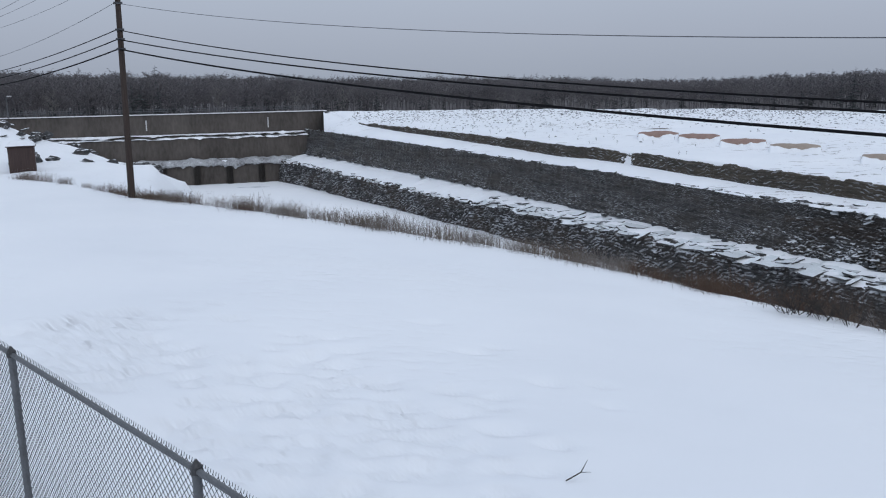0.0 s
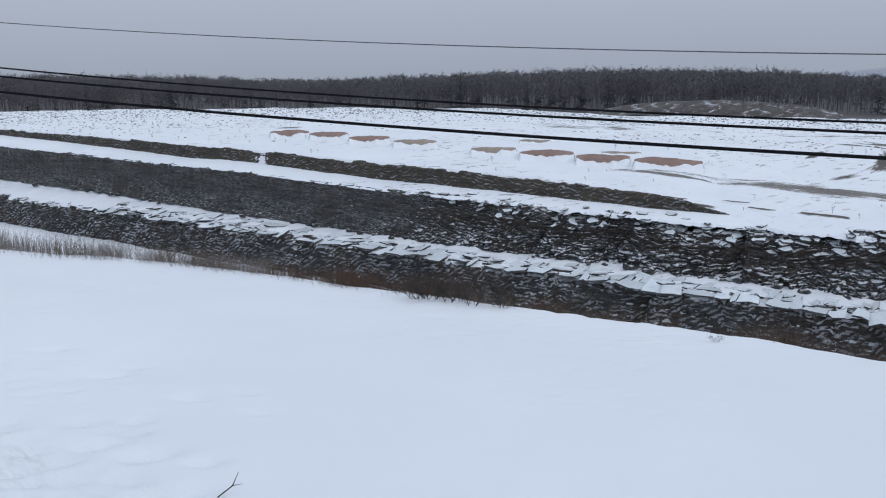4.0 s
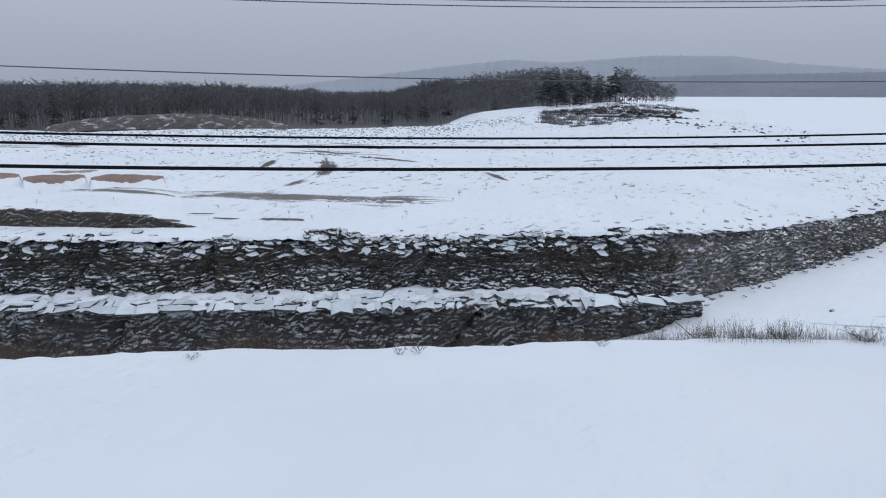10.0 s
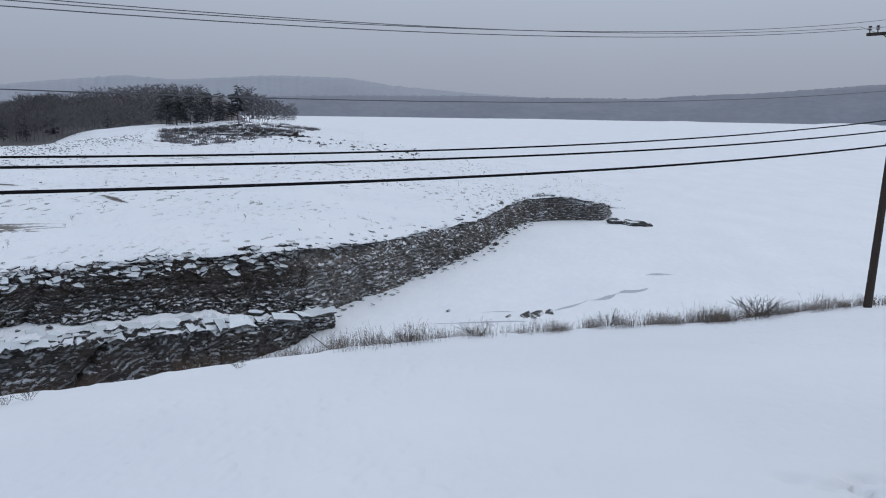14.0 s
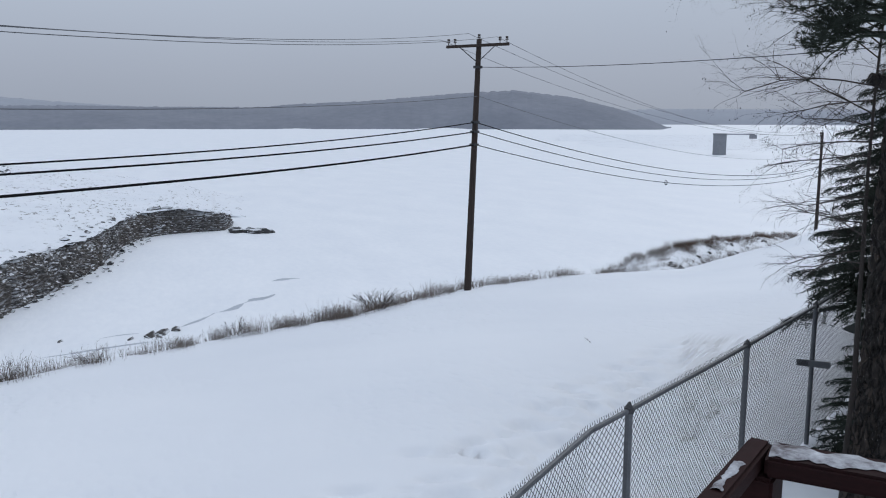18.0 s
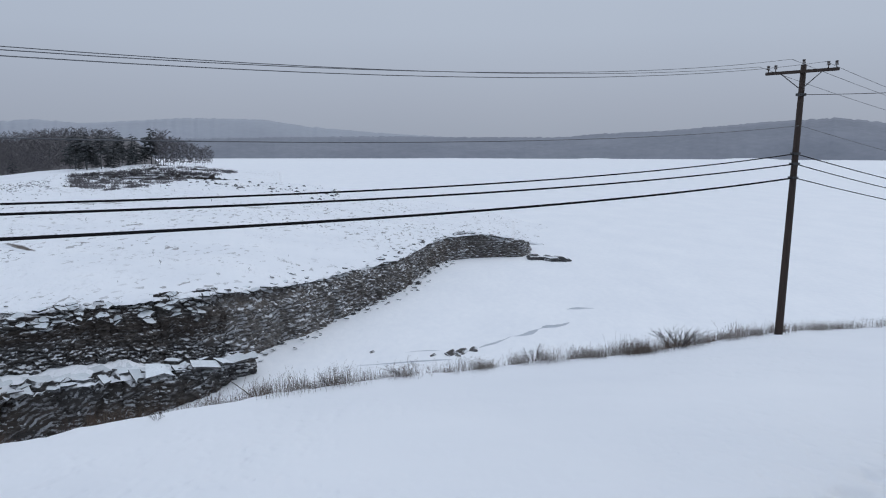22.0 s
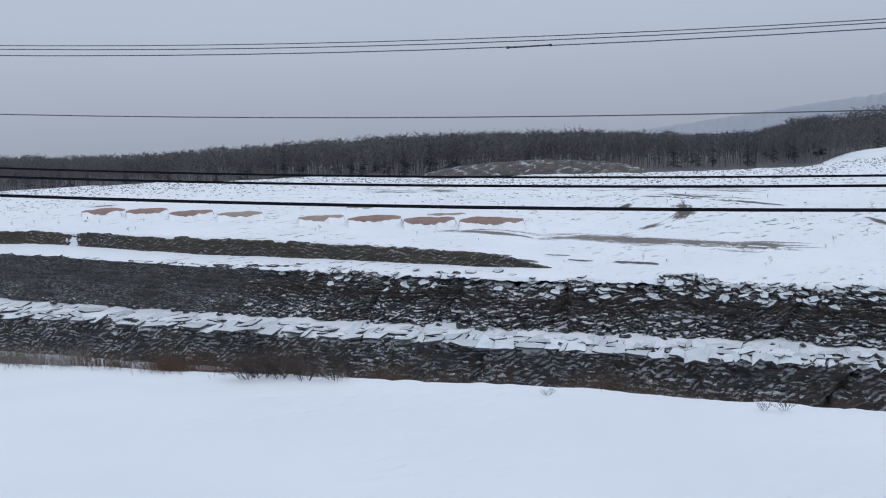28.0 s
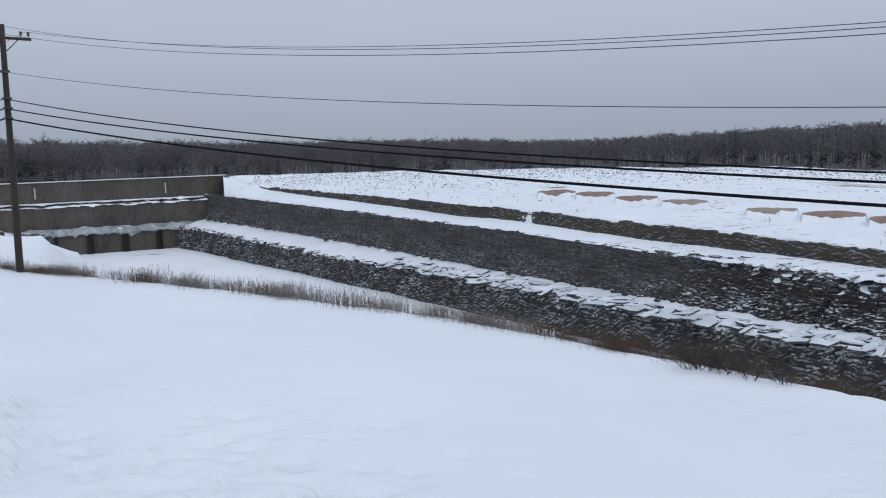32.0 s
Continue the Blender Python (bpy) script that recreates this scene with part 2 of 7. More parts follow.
M_ROCK_LOW = rock_material("lower_bedded_rock", (0.021, 0.0198, 0.0194), (0.084, 0.080, 0.077), (0.056, 0.042, 0.032), 0.66, 0.79, 5.0, 2.6, 0.7, 8, (0.45, 0.45, 1.8), 0.50, 0.1)
M_CUT = rock_material("drilled_rock", (0.034, 0.032, 0.031), (0.110, 0.104, 0.100), (0.062, 0.052, 0.043), 0.68, 0.81, 4.0, 4.6, 0.6, 0, (0.7, 0.7, 1.3), 0.36, 0.65)
M_BROWNROCK = rock_material("brown_rock", (0.034, 0.029, 0.023), (0.115, 0.098, 0.077), (0.078, 0.061, 0.042), 0.86, 0.965, 8.0, 2.6, 0.8, 0, (0.3, 0.3, 2.4), 0.34, 0.0)
M_SLAB = rock_material("slab_rock", (0.022, 0.023, 0.024), (0.09, 0.092, 0.096), (0.06, 0.055, 0.05), 0.80, 0.98, 3.0, 2.0, low=0.0, snow=0.74)
M_PLATE = plain("snow_crusted_flagstone", (0.50, 0.55, 0.575), (0.76, 0.79, 0.82), 0.6, 0.55, bump=0.35, dist=0.05, tint=0.28)
M_CONCRETE = plain("stained_concrete", (0.036, 0.030, 0.026), (0.115, 0.10, 0.09), 0.85, 0.22, (1, 1, 0.35), 0.4, 0.05)
M_CONCRETE_WET = plain("wet_concrete", (0.026, 0.023, 0.021), (0.07, 0.063, 0.058), 0.7, 0.3, (1, 1, 0.3))
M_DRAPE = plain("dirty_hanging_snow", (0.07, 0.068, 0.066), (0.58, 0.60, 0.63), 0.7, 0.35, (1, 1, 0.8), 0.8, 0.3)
M_CONCRETE_PALE = plain("pale_concrete", (0.45, 0.45, 0.46), (0.6, 0.6, 0.6), 0.85, 1.0)
M_POLE = plain("weathered_pole_wood", (0.018, 0.012, 0.010), (0.055, 0.037, 0.030), 0.85, 2.2, (6, 6, 0.4), 0.5, 0.01)
M_DARKIRON = plain("dark_hardware", (0.02, 0.02, 0.022), (0.06, 0.06, 0.065), 0.5, 8)
M_CERAMIC = plain("brown_glazed_ceramic", (0.025, 0.015, 0.012), (0.05, 0.032, 0.025), 0.25, 10)
M_WIRE = plain("black_cable_sheath", (0.006, 0.006, 0.007), (0.014, 0.014, 0.016), 0.9, 4)
M_WIRE_AL = plain("dull_aluminium_wire", (0.06, 0.065, 0.075), (0.12, 0.125, 0.14), 0.6, 4)
M_GALV = plain("galvanised_steel", (0.085, 0.09, 0.098), (0.17, 0.178, 0.19), 0.55, 6, bump=0.1, metal=0.35)
M_MESHWIRE = plain("dull_fence_wire", (0.022, 0.024, 0.027), (0.055, 0.058, 0.064), 0.7, 6)
M_RAIL = plain("dark_red_stained_wood", (0.013, 0.0045, 0.0045), (0.032, 0.0095, 0.0095), 0.8, 3, (1, 1, 6), 0.4, 0.004)
M_RAIL.node_tree.nodes["Principled BSDF"].inputs["Specular IOR Level"].default_value = 0.2
M_WIRE.node_tree.nodes["Principled BSDF"].inputs["Specular IOR Level"].default_value = 0.1
M_TWIG = plain("grey_brown_twigs", (0.026, 0.021, 0.019), (0.075, 0.062, 0.055), 0.85, 0.4, tint=0.3)
# Haze mixed into the bare wood's colour: lighter and bluer than bark.
M_FOREST = plain("hazed_winter_wood", (0.105, 0.100, 0.108), (0.185, 0.176, 0.184), 0.95, 0.05)
# Far copy of the conifer colour, lightened to paint in haze.
M_FAR_CONIFER = plain("hazed_far_conifer", (0.045, 0.050, 0.053), (0.085, 0.090, 0.093), 0.95, 0.3)
M_BIRCH = plain("pale_birch_bark", (0.13, 0.125, 0.12), (0.26, 0.25, 0.24), 0.8, 0.6)
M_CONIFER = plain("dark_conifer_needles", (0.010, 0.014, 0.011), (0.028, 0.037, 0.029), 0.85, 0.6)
# Floor colour lifted towards blue-grey for haze, as the wood above.
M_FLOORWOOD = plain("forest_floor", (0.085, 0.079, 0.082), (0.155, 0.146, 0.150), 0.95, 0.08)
M_WEED = plain("dead_weed_stalks", (0.075, 0.056, 0.042), (0.18, 0.142, 0.11), 0.9, 0.5, tint=0.4)
M_WEED_GREY = plain("grey_dead_weeds", (0.10, 0.085, 0.075), (0.25, 0.22, 0.20), 0.9, 0.5, tint=0.4)
M_SHED = plain("brown_plank_siding", (0.035, 0.022, 0.020), (0.07, 0.045, 0.040), 0.8, 2.0, (8, 8, 0.5), 0.5, 0.01)
# Haze is put into this colour: the far woods turned blue-grey.
M_HILL = plain("hazed_far_woods", (0.17, 0.185, 0.22), (0.25, 0.265, 0.305), 1.0, 0.006, bump=0.0)
# Thicker haze painted in: colour brought close to the horizon sky.
M_HILL_FAINT = plain("hazed_far_ridge", (0.31, 0.33, 0.372), (0.355, 0.377, 0.424), 1.0, 0.004, bump=0.0)


# ---------------------------------------------------------------- building helpers
def mesh_from(name, verts, faces, material, smooth=False):
    me = bpy.data.meshes.new(name)
    me.from_pydata([tuple(v) for v in verts], [], [tuple(int(i) for i in f) for f in faces])
    me.materials.append(material)
    if smooth:
        me.polygons.foreach_set("use_smooth", [True] * len(me.polygons))
    me.update()
    return me


def thing(name, verts, faces, material, label="", category="", group="", kind="", smooth=False):
    return tagged(new(name, mesh_from(name, verts, faces, material, smooth)), label, category, group, kind)


def base(name, x, y, z, label, category, group="", kind="", turn=0.0):
    ob = new(name)
    ob.empty_display_size = 0.2
    ob.matrix_world = pose(x, y, z, 0, 0, turn)
    return tagged(ob, label, category, group, kind)


def part(name, bm, material, parent, label="", smooth=False):
    """Links a bmesh as one mesh object under a thing or a part."""
    me = bpy.data.meshes.new(name)
    bm.to_mesh(me)
    bm.free()
    me.materials.append(material)
    if smooth:
        me.polygons.foreach_set("use_smooth", [True] * len(me.polygons))
    ob = new(name, me)
    ob.parent = parent
    return tagged(ob, label)


def box(bm, x0, y0, z0, x1, y1, z1, bevel=0.0, m=None):
    made = bmesh.ops.create_cube(bm, size=1.0)["verts"]
    bmesh.ops.transform(bm, matrix=Matrix.LocRotScale(((x0 + x1) / 2, (y0 + y1) / 2, (z0 + z1) / 2), None, (x1 - x0, y1 - y0, z1 - z0)), verts=made)
    if bevel:
        edges = list({e for v in made for e in v.link_edges})
        made = list({v for f in bmesh.ops.bevel(bm, geom=edges, offset=bevel, segments=2, affect="EDGES")["faces"] for v in f.verts} | {v for v in made if v.is_valid})
    if m is not None:
        bmesh.ops.transform(bm, matrix=m, verts=made)
    return bm


def tube(bm, a, b, ra, rb=None, sides=8, cap=True):
    a, b, rb = Vector(a), Vector(b), ra if rb is None else rb
    made = bmesh.ops.create_cone(bm, cap_ends=cap, segments=sides, radius1=ra, radius2=rb, depth=(b - a).length)["verts"]
    turn = (b - a).to_track_quat("Z", "Y").to_matrix().to_4x4()
    bmesh.ops.transform(bm, matrix=Matrix.Translation((a + b) / 2) @ turn, verts=made)
    return bm


class Soup:
    """Many small pieces gathered into one mesh."""

    def __init__(self):
        self.v, self.f, self.n = [], [], 0

    def add(self, verts, faces):
        self.v.append(np.asarray(verts, float))
        self.f += [tuple(i + self.n for i in f) for f in faces]
        self.n += len(verts)

    def stick(self, a, b, ra, rb, sides=3):
        a, b = np.asarray(a, float), np.asarray(b, float)
        d = b - a
        d = d / (np.linalg.norm(d) + 1e-9)
        u = np.cross(d, (0.3, 0.9, 0.2) if abs(d[2]) > 0.7 else (0, 0, 1.0))
        u /= np.linalg.norm(u) + 1e-9
        w = np.cross(d, u)
        ring = [u * math.cos(6.2832 * k / sides) + w * math.sin(6.2832 * k / sides) for k in range(sides)]
        self.add([a + ra * q for q in ring] + [b + rb * q for q in ring], [(k, (k + 1) % sides, sides + (k + 1) % sides, sides + k) for k in range(sides)])

    def verts(self):
        return np.concatenate(self.v) if self.v else np.zeros((0, 3))

    def mesh(self, name, material, smooth=False):
        return mesh_from(name, self.verts(), self.f, material, smooth)


def fbm(x, y, z=0.0, octaves=3):
    return noise.fractal(Vector((x, y, z)), 1.0, 2.0, octaves)


def polar(az, r, z):
    return (-r * math.sin(radians(az)), r * math.cos(radians(az)), z)


def table(*pairs):
    """A piecewise linear function from pairs of (at, value), in rising order."""
    xs, ys = zip(*pairs)
    return lambda v: float(np.interp(v, xs, ys))




def chan(s, d, z=0.0):
    return (ACROSS[0] * d + ALONG[0] * s, ACROSS[1] * d + ALONG[1] * s, z)


ICE_BAY, ICE_POOL = -20.6, -22.5

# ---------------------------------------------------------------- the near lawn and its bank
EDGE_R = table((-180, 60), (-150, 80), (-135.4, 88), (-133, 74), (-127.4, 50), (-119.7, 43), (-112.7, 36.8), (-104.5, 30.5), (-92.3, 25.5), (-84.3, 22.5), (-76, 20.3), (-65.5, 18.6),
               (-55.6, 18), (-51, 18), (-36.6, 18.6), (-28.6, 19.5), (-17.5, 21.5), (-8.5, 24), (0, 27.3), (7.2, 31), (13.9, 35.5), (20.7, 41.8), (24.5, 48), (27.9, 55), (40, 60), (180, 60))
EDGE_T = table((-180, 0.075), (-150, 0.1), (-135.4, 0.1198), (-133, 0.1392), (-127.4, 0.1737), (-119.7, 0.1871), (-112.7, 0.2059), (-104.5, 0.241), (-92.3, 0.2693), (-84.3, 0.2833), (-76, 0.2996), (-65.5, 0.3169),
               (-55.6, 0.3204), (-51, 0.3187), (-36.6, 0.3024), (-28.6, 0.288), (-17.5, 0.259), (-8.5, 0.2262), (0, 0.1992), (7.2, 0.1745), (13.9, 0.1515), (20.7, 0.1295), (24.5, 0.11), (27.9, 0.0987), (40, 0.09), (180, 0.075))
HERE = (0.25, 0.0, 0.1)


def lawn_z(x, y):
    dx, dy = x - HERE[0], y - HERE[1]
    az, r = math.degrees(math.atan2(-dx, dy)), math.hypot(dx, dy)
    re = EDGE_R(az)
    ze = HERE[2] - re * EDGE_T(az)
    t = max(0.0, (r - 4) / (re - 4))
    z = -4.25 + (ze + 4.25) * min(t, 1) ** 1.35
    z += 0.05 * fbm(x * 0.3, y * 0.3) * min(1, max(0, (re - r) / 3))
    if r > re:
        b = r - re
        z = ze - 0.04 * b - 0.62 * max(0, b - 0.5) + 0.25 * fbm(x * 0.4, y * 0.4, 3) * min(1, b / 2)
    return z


# a trodden track of footprints on the lawn outside the fence
TRACK, dent_rnd = {}, random.Random(17)
for k in range(1150):
    f = dent_rnd.random()
    if k % 2:
        away = abs(dent_rnd.gauss(0, 1.9)) + 0.8
        x, y = -9.0 + 8.0 * f + away * 0.7, 13.6 - 7.3 * f + away * 0.8
    else:
        away = abs(dent_rnd.gauss(0.6, 1.0)) + 0.5
        x, y = 5.0 + 9.5 * f + away, -0.6 - 14.5 * f + away * 0.6
    if k % 2 and noise.noise(Vector((x * 0.35, y * 0.35, 2))) < dent_rnd.uniform(-0.5, 0.3):
        continue
    TRACK.setdefault((math.floor(x), math.floor(y)), []).append((x, y, dent_rnd.uniform(0.14, 0.27), dent_rnd.uniform(0.07, 0.16) * (1.0 if k % 2 else 1.4)))


def trodden(x, y):
    d = 0.0
    for i in (-1, 0, 1):
        for j in (-1, 0, 1):
            for px, py, r, deep in TRACK.get((math.floor(x) + i, math.floor(y) + j), ()):
                ux, uy = px / math.hypot(px, py), py / math.hypot(px, py)
                near_, side_ = (x - px) * ux + (y - py) * uy, (y - py) * ux - (x - px) * uy
                q = (near_ / (0.85 * r)) ** 2 + (side_ / (1.7 * r)) ** 2
                if q < 4:
                    d = max(d, deep * math.exp(-1.6 * q))
    return d


def edge_point(az, out=0.0):
    r = EDGE_R(az) + out
    x, y = HERE[0] - r * math.sin(radians(az)), HERE[1] + r * math.cos(radians(az))
    return x, y, lawn_z(x, y)


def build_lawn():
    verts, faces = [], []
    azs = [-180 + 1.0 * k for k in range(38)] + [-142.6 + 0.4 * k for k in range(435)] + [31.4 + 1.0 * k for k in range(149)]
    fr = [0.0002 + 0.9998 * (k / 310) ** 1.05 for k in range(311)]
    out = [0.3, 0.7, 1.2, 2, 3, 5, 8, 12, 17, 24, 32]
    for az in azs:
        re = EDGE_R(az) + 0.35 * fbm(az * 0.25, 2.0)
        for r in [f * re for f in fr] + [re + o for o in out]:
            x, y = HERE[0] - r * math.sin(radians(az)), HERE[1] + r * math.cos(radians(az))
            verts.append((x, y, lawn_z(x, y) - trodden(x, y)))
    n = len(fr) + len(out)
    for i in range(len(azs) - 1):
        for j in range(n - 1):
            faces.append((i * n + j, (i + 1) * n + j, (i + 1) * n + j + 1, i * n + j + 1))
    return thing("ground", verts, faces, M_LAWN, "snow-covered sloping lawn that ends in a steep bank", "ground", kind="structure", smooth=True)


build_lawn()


# ---------------------------------------------------------------- rock faces of the channel
class Line:
    """A smooth line through plan points, walked by its length."""

    def __init__(self, pts):
        p = np.array(pts, float)
        u = np.r_[0, np.cumsum(np.hypot(*np.diff(p, axis=0).T))]
        fine = np.linspace(0, u[-1], int(u[-1] / 0.5) + 2)
        q = np.stack([np.interp(fine, u, p[:, 0]), np.interp(fine, u, p[:, 1])], 1)
        k = np.hanning(13)
        k /= k.sum()
        q = np.stack([np.convolve(np.pad(q[:, c], 6, "edge"), k, "valid") for c in (0, 1)], 1)
        self.q, self.u = q, np.r_[0, np.cumsum(np.hypot(*np.diff(q, axis=0).T))]
        self.length = float(self.u[-1])

    def at(self, u):
        return float(np.interp(u, self.u, self.q[:, 0])), float(np.interp(u, self.u, self.q[:, 1]))

    def normal(self, u):
        (a, b), (c, d) = self.at(max(0, u - 1.5)), self.at(min(self.length, u + 1.5))
        l = math.hypot(c - a, d - b)
        return (d - b) / l, -(c - a) / l

    def near(self, x, y):
        i = int(np.argmin((self.q[:, 0] - x) ** 2 + (self.q[:, 1] - y) ** 2))
        return float(self.u[i])


def vnoise(x, y, seed):
    """Smooth value noise of arrays, from -1 to 1."""
    x, y = np.broadcast_arrays(np.asarray(x, float), np.asarray(y, float))
    xi, yi = np.floor(x).astype(np.int64), np.floor(y).astype(np.int64)
    fx, fy = x - xi, y - yi
    fx, fy = fx * fx * (3 - 2 * fx), fy * fy * (3 - 2 * fy)
    c = [[vhash(xi + i, yi + j, seed) for j in (0, 1)] for i in (0, 1)]
    lo, hi = c[0][0] + (c[1][0] - c[0][0]) * fx, c[0][1] + (c[1][1] - c[0][1]) * fx
    return (lo + (hi - lo) * fy) * 2 - 1


def vhash(a, b, seed):
    h = (np.asarray(a, np.int64) * 374761393 + np.asarray(b, np.int64) * 668265263 + seed * 144269504) & 0xFFFFFFFF
    h = ((h ^ (h >> 13)) * 1274126177) & 0xFFFFFFFF
    h = ((h ^ (h >> 16)) * 2246822519) & 0xFFFFFFFF
    return (h ^ (h >> 15)) / 4294967295.0


def vfbm(x, y, seed, octaves=4):
    return sum(vnoise(np.asarray(x) * 2**k, np.asarray(y) * 2**k, seed + k) * 0.5**k for k in range(octaves))


def rock_face(name, line, u0, u1, top, foot, rough, material, label, seed, step=0.15, rows=60, dip=0.06, lean=0.12, drill=None, bed=0.34, flaggy=None, talus=0.0, clefts=()):
    """A face of thin rock beds: broken into blocks that stand proud of one another or have fallen away.
    The line runs so that its normal points out of the face. flaggy: how far the top beds step back;
    talus: how far the broken foot spreads; clefts: (where, slant, depth) of gullies that cut it."""
    cols = int((u1 - u0) / step)
    u = np.linspace(u0, u1, cols + 1)
    x, y = np.interp(u, line.u, line.q[:, 0]), np.interp(u, line.u, line.q[:, 1])
    nrm = np.array([line.normal(v) for v in u])
    zt, zb, a = (np.array([f(v) for v in u]) for f in (top, foot, rough))
    chunk = np.floor(u / 2.3 + 0.8 * vnoise(u * 0.3, 0.2, seed))
    zt = zt + a * (0.30 * vfbm(u * 0.35, 0.5, seed + 40) + 0.85 * (vhash(chunk, 3, seed) - 0.5) + 0.30 * (vhash(np.floor(u / 0.8), 5, seed) - 0.5))
    f = np.linspace(0, 1, rows)[None, :]
    U, A = u[:, None], a[:, None]
    Z = zb[:, None] + (zt - zb)[:, None] * f
    H = (zt - zb)[:, None]
    warp = 0.9 * vfbm(U * 0.07, Z * 0.1, seed + 1, 3) + 0.25 * vfbm(U * 0.5, Z * 0.7, seed + 2, 3) + dip * 9 * np.sin(U * 0.045 + seed) + dip * U
    level = (Z + warp) / bed
    k = np.floor(level)
    frac = level - k
    length = 0.7 + 2.6 * vhash(k, 1, seed) ** 2
    block = vhash(k, np.floor((U + 50 * vhash(k, 2, seed)) / length), seed + 3)
    sub = vhash(np.floor(level * 2.3), np.floor(U / 0.36 + 9 * vhash(k, 4, seed)), seed + 4)
    out = lean * H * (1 - f) ** 2.2 + A * (0.85 * vfbm(U * 0.10, Z * 0.08, seed + 5, 3) + 0.24 * vfbm(U * 0.45, Z * 0.25, seed + 6, 3))
    out = out + A * (0.30 * (block - 0.5) + 0.20 * (sub - 0.5)) + 0.06 * A * vfbm(U * 2.5, Z * 4, seed + 7, 2)
    # leaning flakes: joints that cut the beds at a slant
    for slant, size, amount in ((0.75, 0.8, 0.20), (-0.55, 1.3, 0.18)):
        q = (U + slant * Z + 0.5 * vfbm(U * 0.4, Z * 0.6, seed + 20, 2)) / size
        out = out + A * amount * (vhash(np.floor(q), np.floor((Z + warp) / 0.9), seed + 21) - 0.5) - A * 0.10 * (q - np.floor(q))
    if talus:
        foot_ = np.clip((0.42 + 0.16 * vnoise(U * 0.25, 0.3, seed + 30) - f) / 0.42, 0, 1)
        out = out + A * foot_ * (talus + 0.35 * vhash(np.floor(U / 0.4 + Z * 0.8), np.floor(Z / 0.22), seed + 31) + 0.35 * vfbm(U * 1.3, Z * 1.3, seed + 32, 3))
    if flaggy:
        back = np.array([flaggy(v) for v in u])[:, None]
        g = np.clip((f - 0.66 - 0.10 * vnoise(U * 0.22, 0.7, seed + 33)) / 0.34, 0, 1)
        steps = np.floor(level * 0.7) * bed / 0.7 - warp
        g2 = np.clip((steps - zb[:, None]) / H, 0, 1)
        out = out - back * (0.25 * g + 0.9 * np.clip((g2 - 0.66) / 0.34, 0, 1) * (0.6 + 0.8 * block))
    for at, slant, deep in clefts:
        w = np.abs(U - at - slant * (Z - zt[:, None]) - 0.3 * vnoise(Z * 1.2, at, seed))
        out = out - deep * np.exp(-(w / 0.45) ** 2)
    if drill:
        out = out + np.array([drill(v) for v in u])[:, None] * (0.10 * np.abs(np.sin(U * 2.4 + 0.2 * Z)) + 0.06 * vnoise(U * 1.6, Z * 2.5, seed + 8) + 0.05 * (sub - 0.5))
    fall = np.clip((f - 0.93) / 0.07, 0, 1)
    out = out - A * 0.5 * fall
    grid = np.stack([x[:, None] + nrm[:, :1] * out, y[:, None] + nrm[:, 1:] * out, Z + 0 * out], -1)
    verts = grid.reshape(-1, 3)
    i, j = np.meshgrid(np.arange(cols), np.arange(rows - 1), indexing="ij")
    q = (i * rows + j).ravel()
    faces = np.stack([q, q + 1, q + rows + 1, q + rows], 1)
    me = bpy.data.meshes.new(name)
    me.vertices.add(len(verts))
    me.vertices.foreach_set("co", verts.ravel())
    me.loops.add(faces.size)
    me.loops.foreach_set("vertex_index", faces.ravel().astype(np.int32))
    me.polygons.add(len(faces))
    me.polygons.foreach_set("loop_start", np.arange(0, faces.size, 4, dtype=np.int32))
    me.update(calc_edges=True)
    me.attributes.new("bed_height", "FLOAT", "POINT").data.foreach_set("value", np.broadcast_to(f, out.shape).astype(np.float32).ravel())
    me.materials.append(material)
    tagged(new(name, me), label, "rock face", kind="structure")
    return grid


# the lower face runs from the dam's foot to the mouth of the bay; s falls as u grows
LOW = Line([chan(s, d)[:2] for s, d in ((200, 70), (120, 70.5), (60, 70), (20, 70), (-10, 70), (-22, 70.5), (-27, 73), (-27.5, 78))])
S_LOW = lambda u: 200 - u
UP = Line([chan(s, d)[:2] for s, d in ((200, 77.5), (120, 77), (60, 76.5), (0, 76.5), (-18, 77))] + [(80, 19.5), (90, 15.5), (102, 12), (123, 4), (145, 0), (155.5, -3.5), (158, -9), (159.5, -17.5), (164, -20), (172, -20.5), (180, -18)])
TIP = UP.length
TH = Line([chan(s, d)[:2] for s, d in ((200, 82), (100, 82.5), (20, 82))])
TOP_LOW = table((0, -18.0), (25, -17.9), (80, -18.6), (222, -18.55), (230, -19.2), (240, -20.2))
FOOT_UP = table((0, -16.6), (30, -16.8), (80, -17.0), (140, -18.3), (215, -18.4), (222, -20.8), (330, -20.9))
TOP_UP = table((0, -11.1), (40, -11.4), (80, -11.9), (115, -12.4), (140, -13.1), (175, -13.85), (216, -13.8), (226, -13.9), (243, -15.3), (262, -15.9), (288, -16.3), (TIP - 34, -16.2), (TIP - 28, -15.9), (TIP - 22, -16.9), (TIP - 18, -17.9), (TIP - 12, -18.6), (TIP, -20.0))
TOP_TH = table((0, -9.6), (40, -9.3), (80, -9.75), (110, -10.25), (135, -10.8), (150, -11.2), (164, -11.7), (173, -12.3), (180, -13.7))
ROUGH_LOW = table((0, 0.55), (60, 0.55), (120, 0.6), (150, 0.9), (230, 1.1))
ROUGH_UP = table((0, 0.14), (120, 0.17), (140, 0.35), (158, 1.0), (215, 1.0), (228, 0.85), (260, 1.1), (300, 1.0))

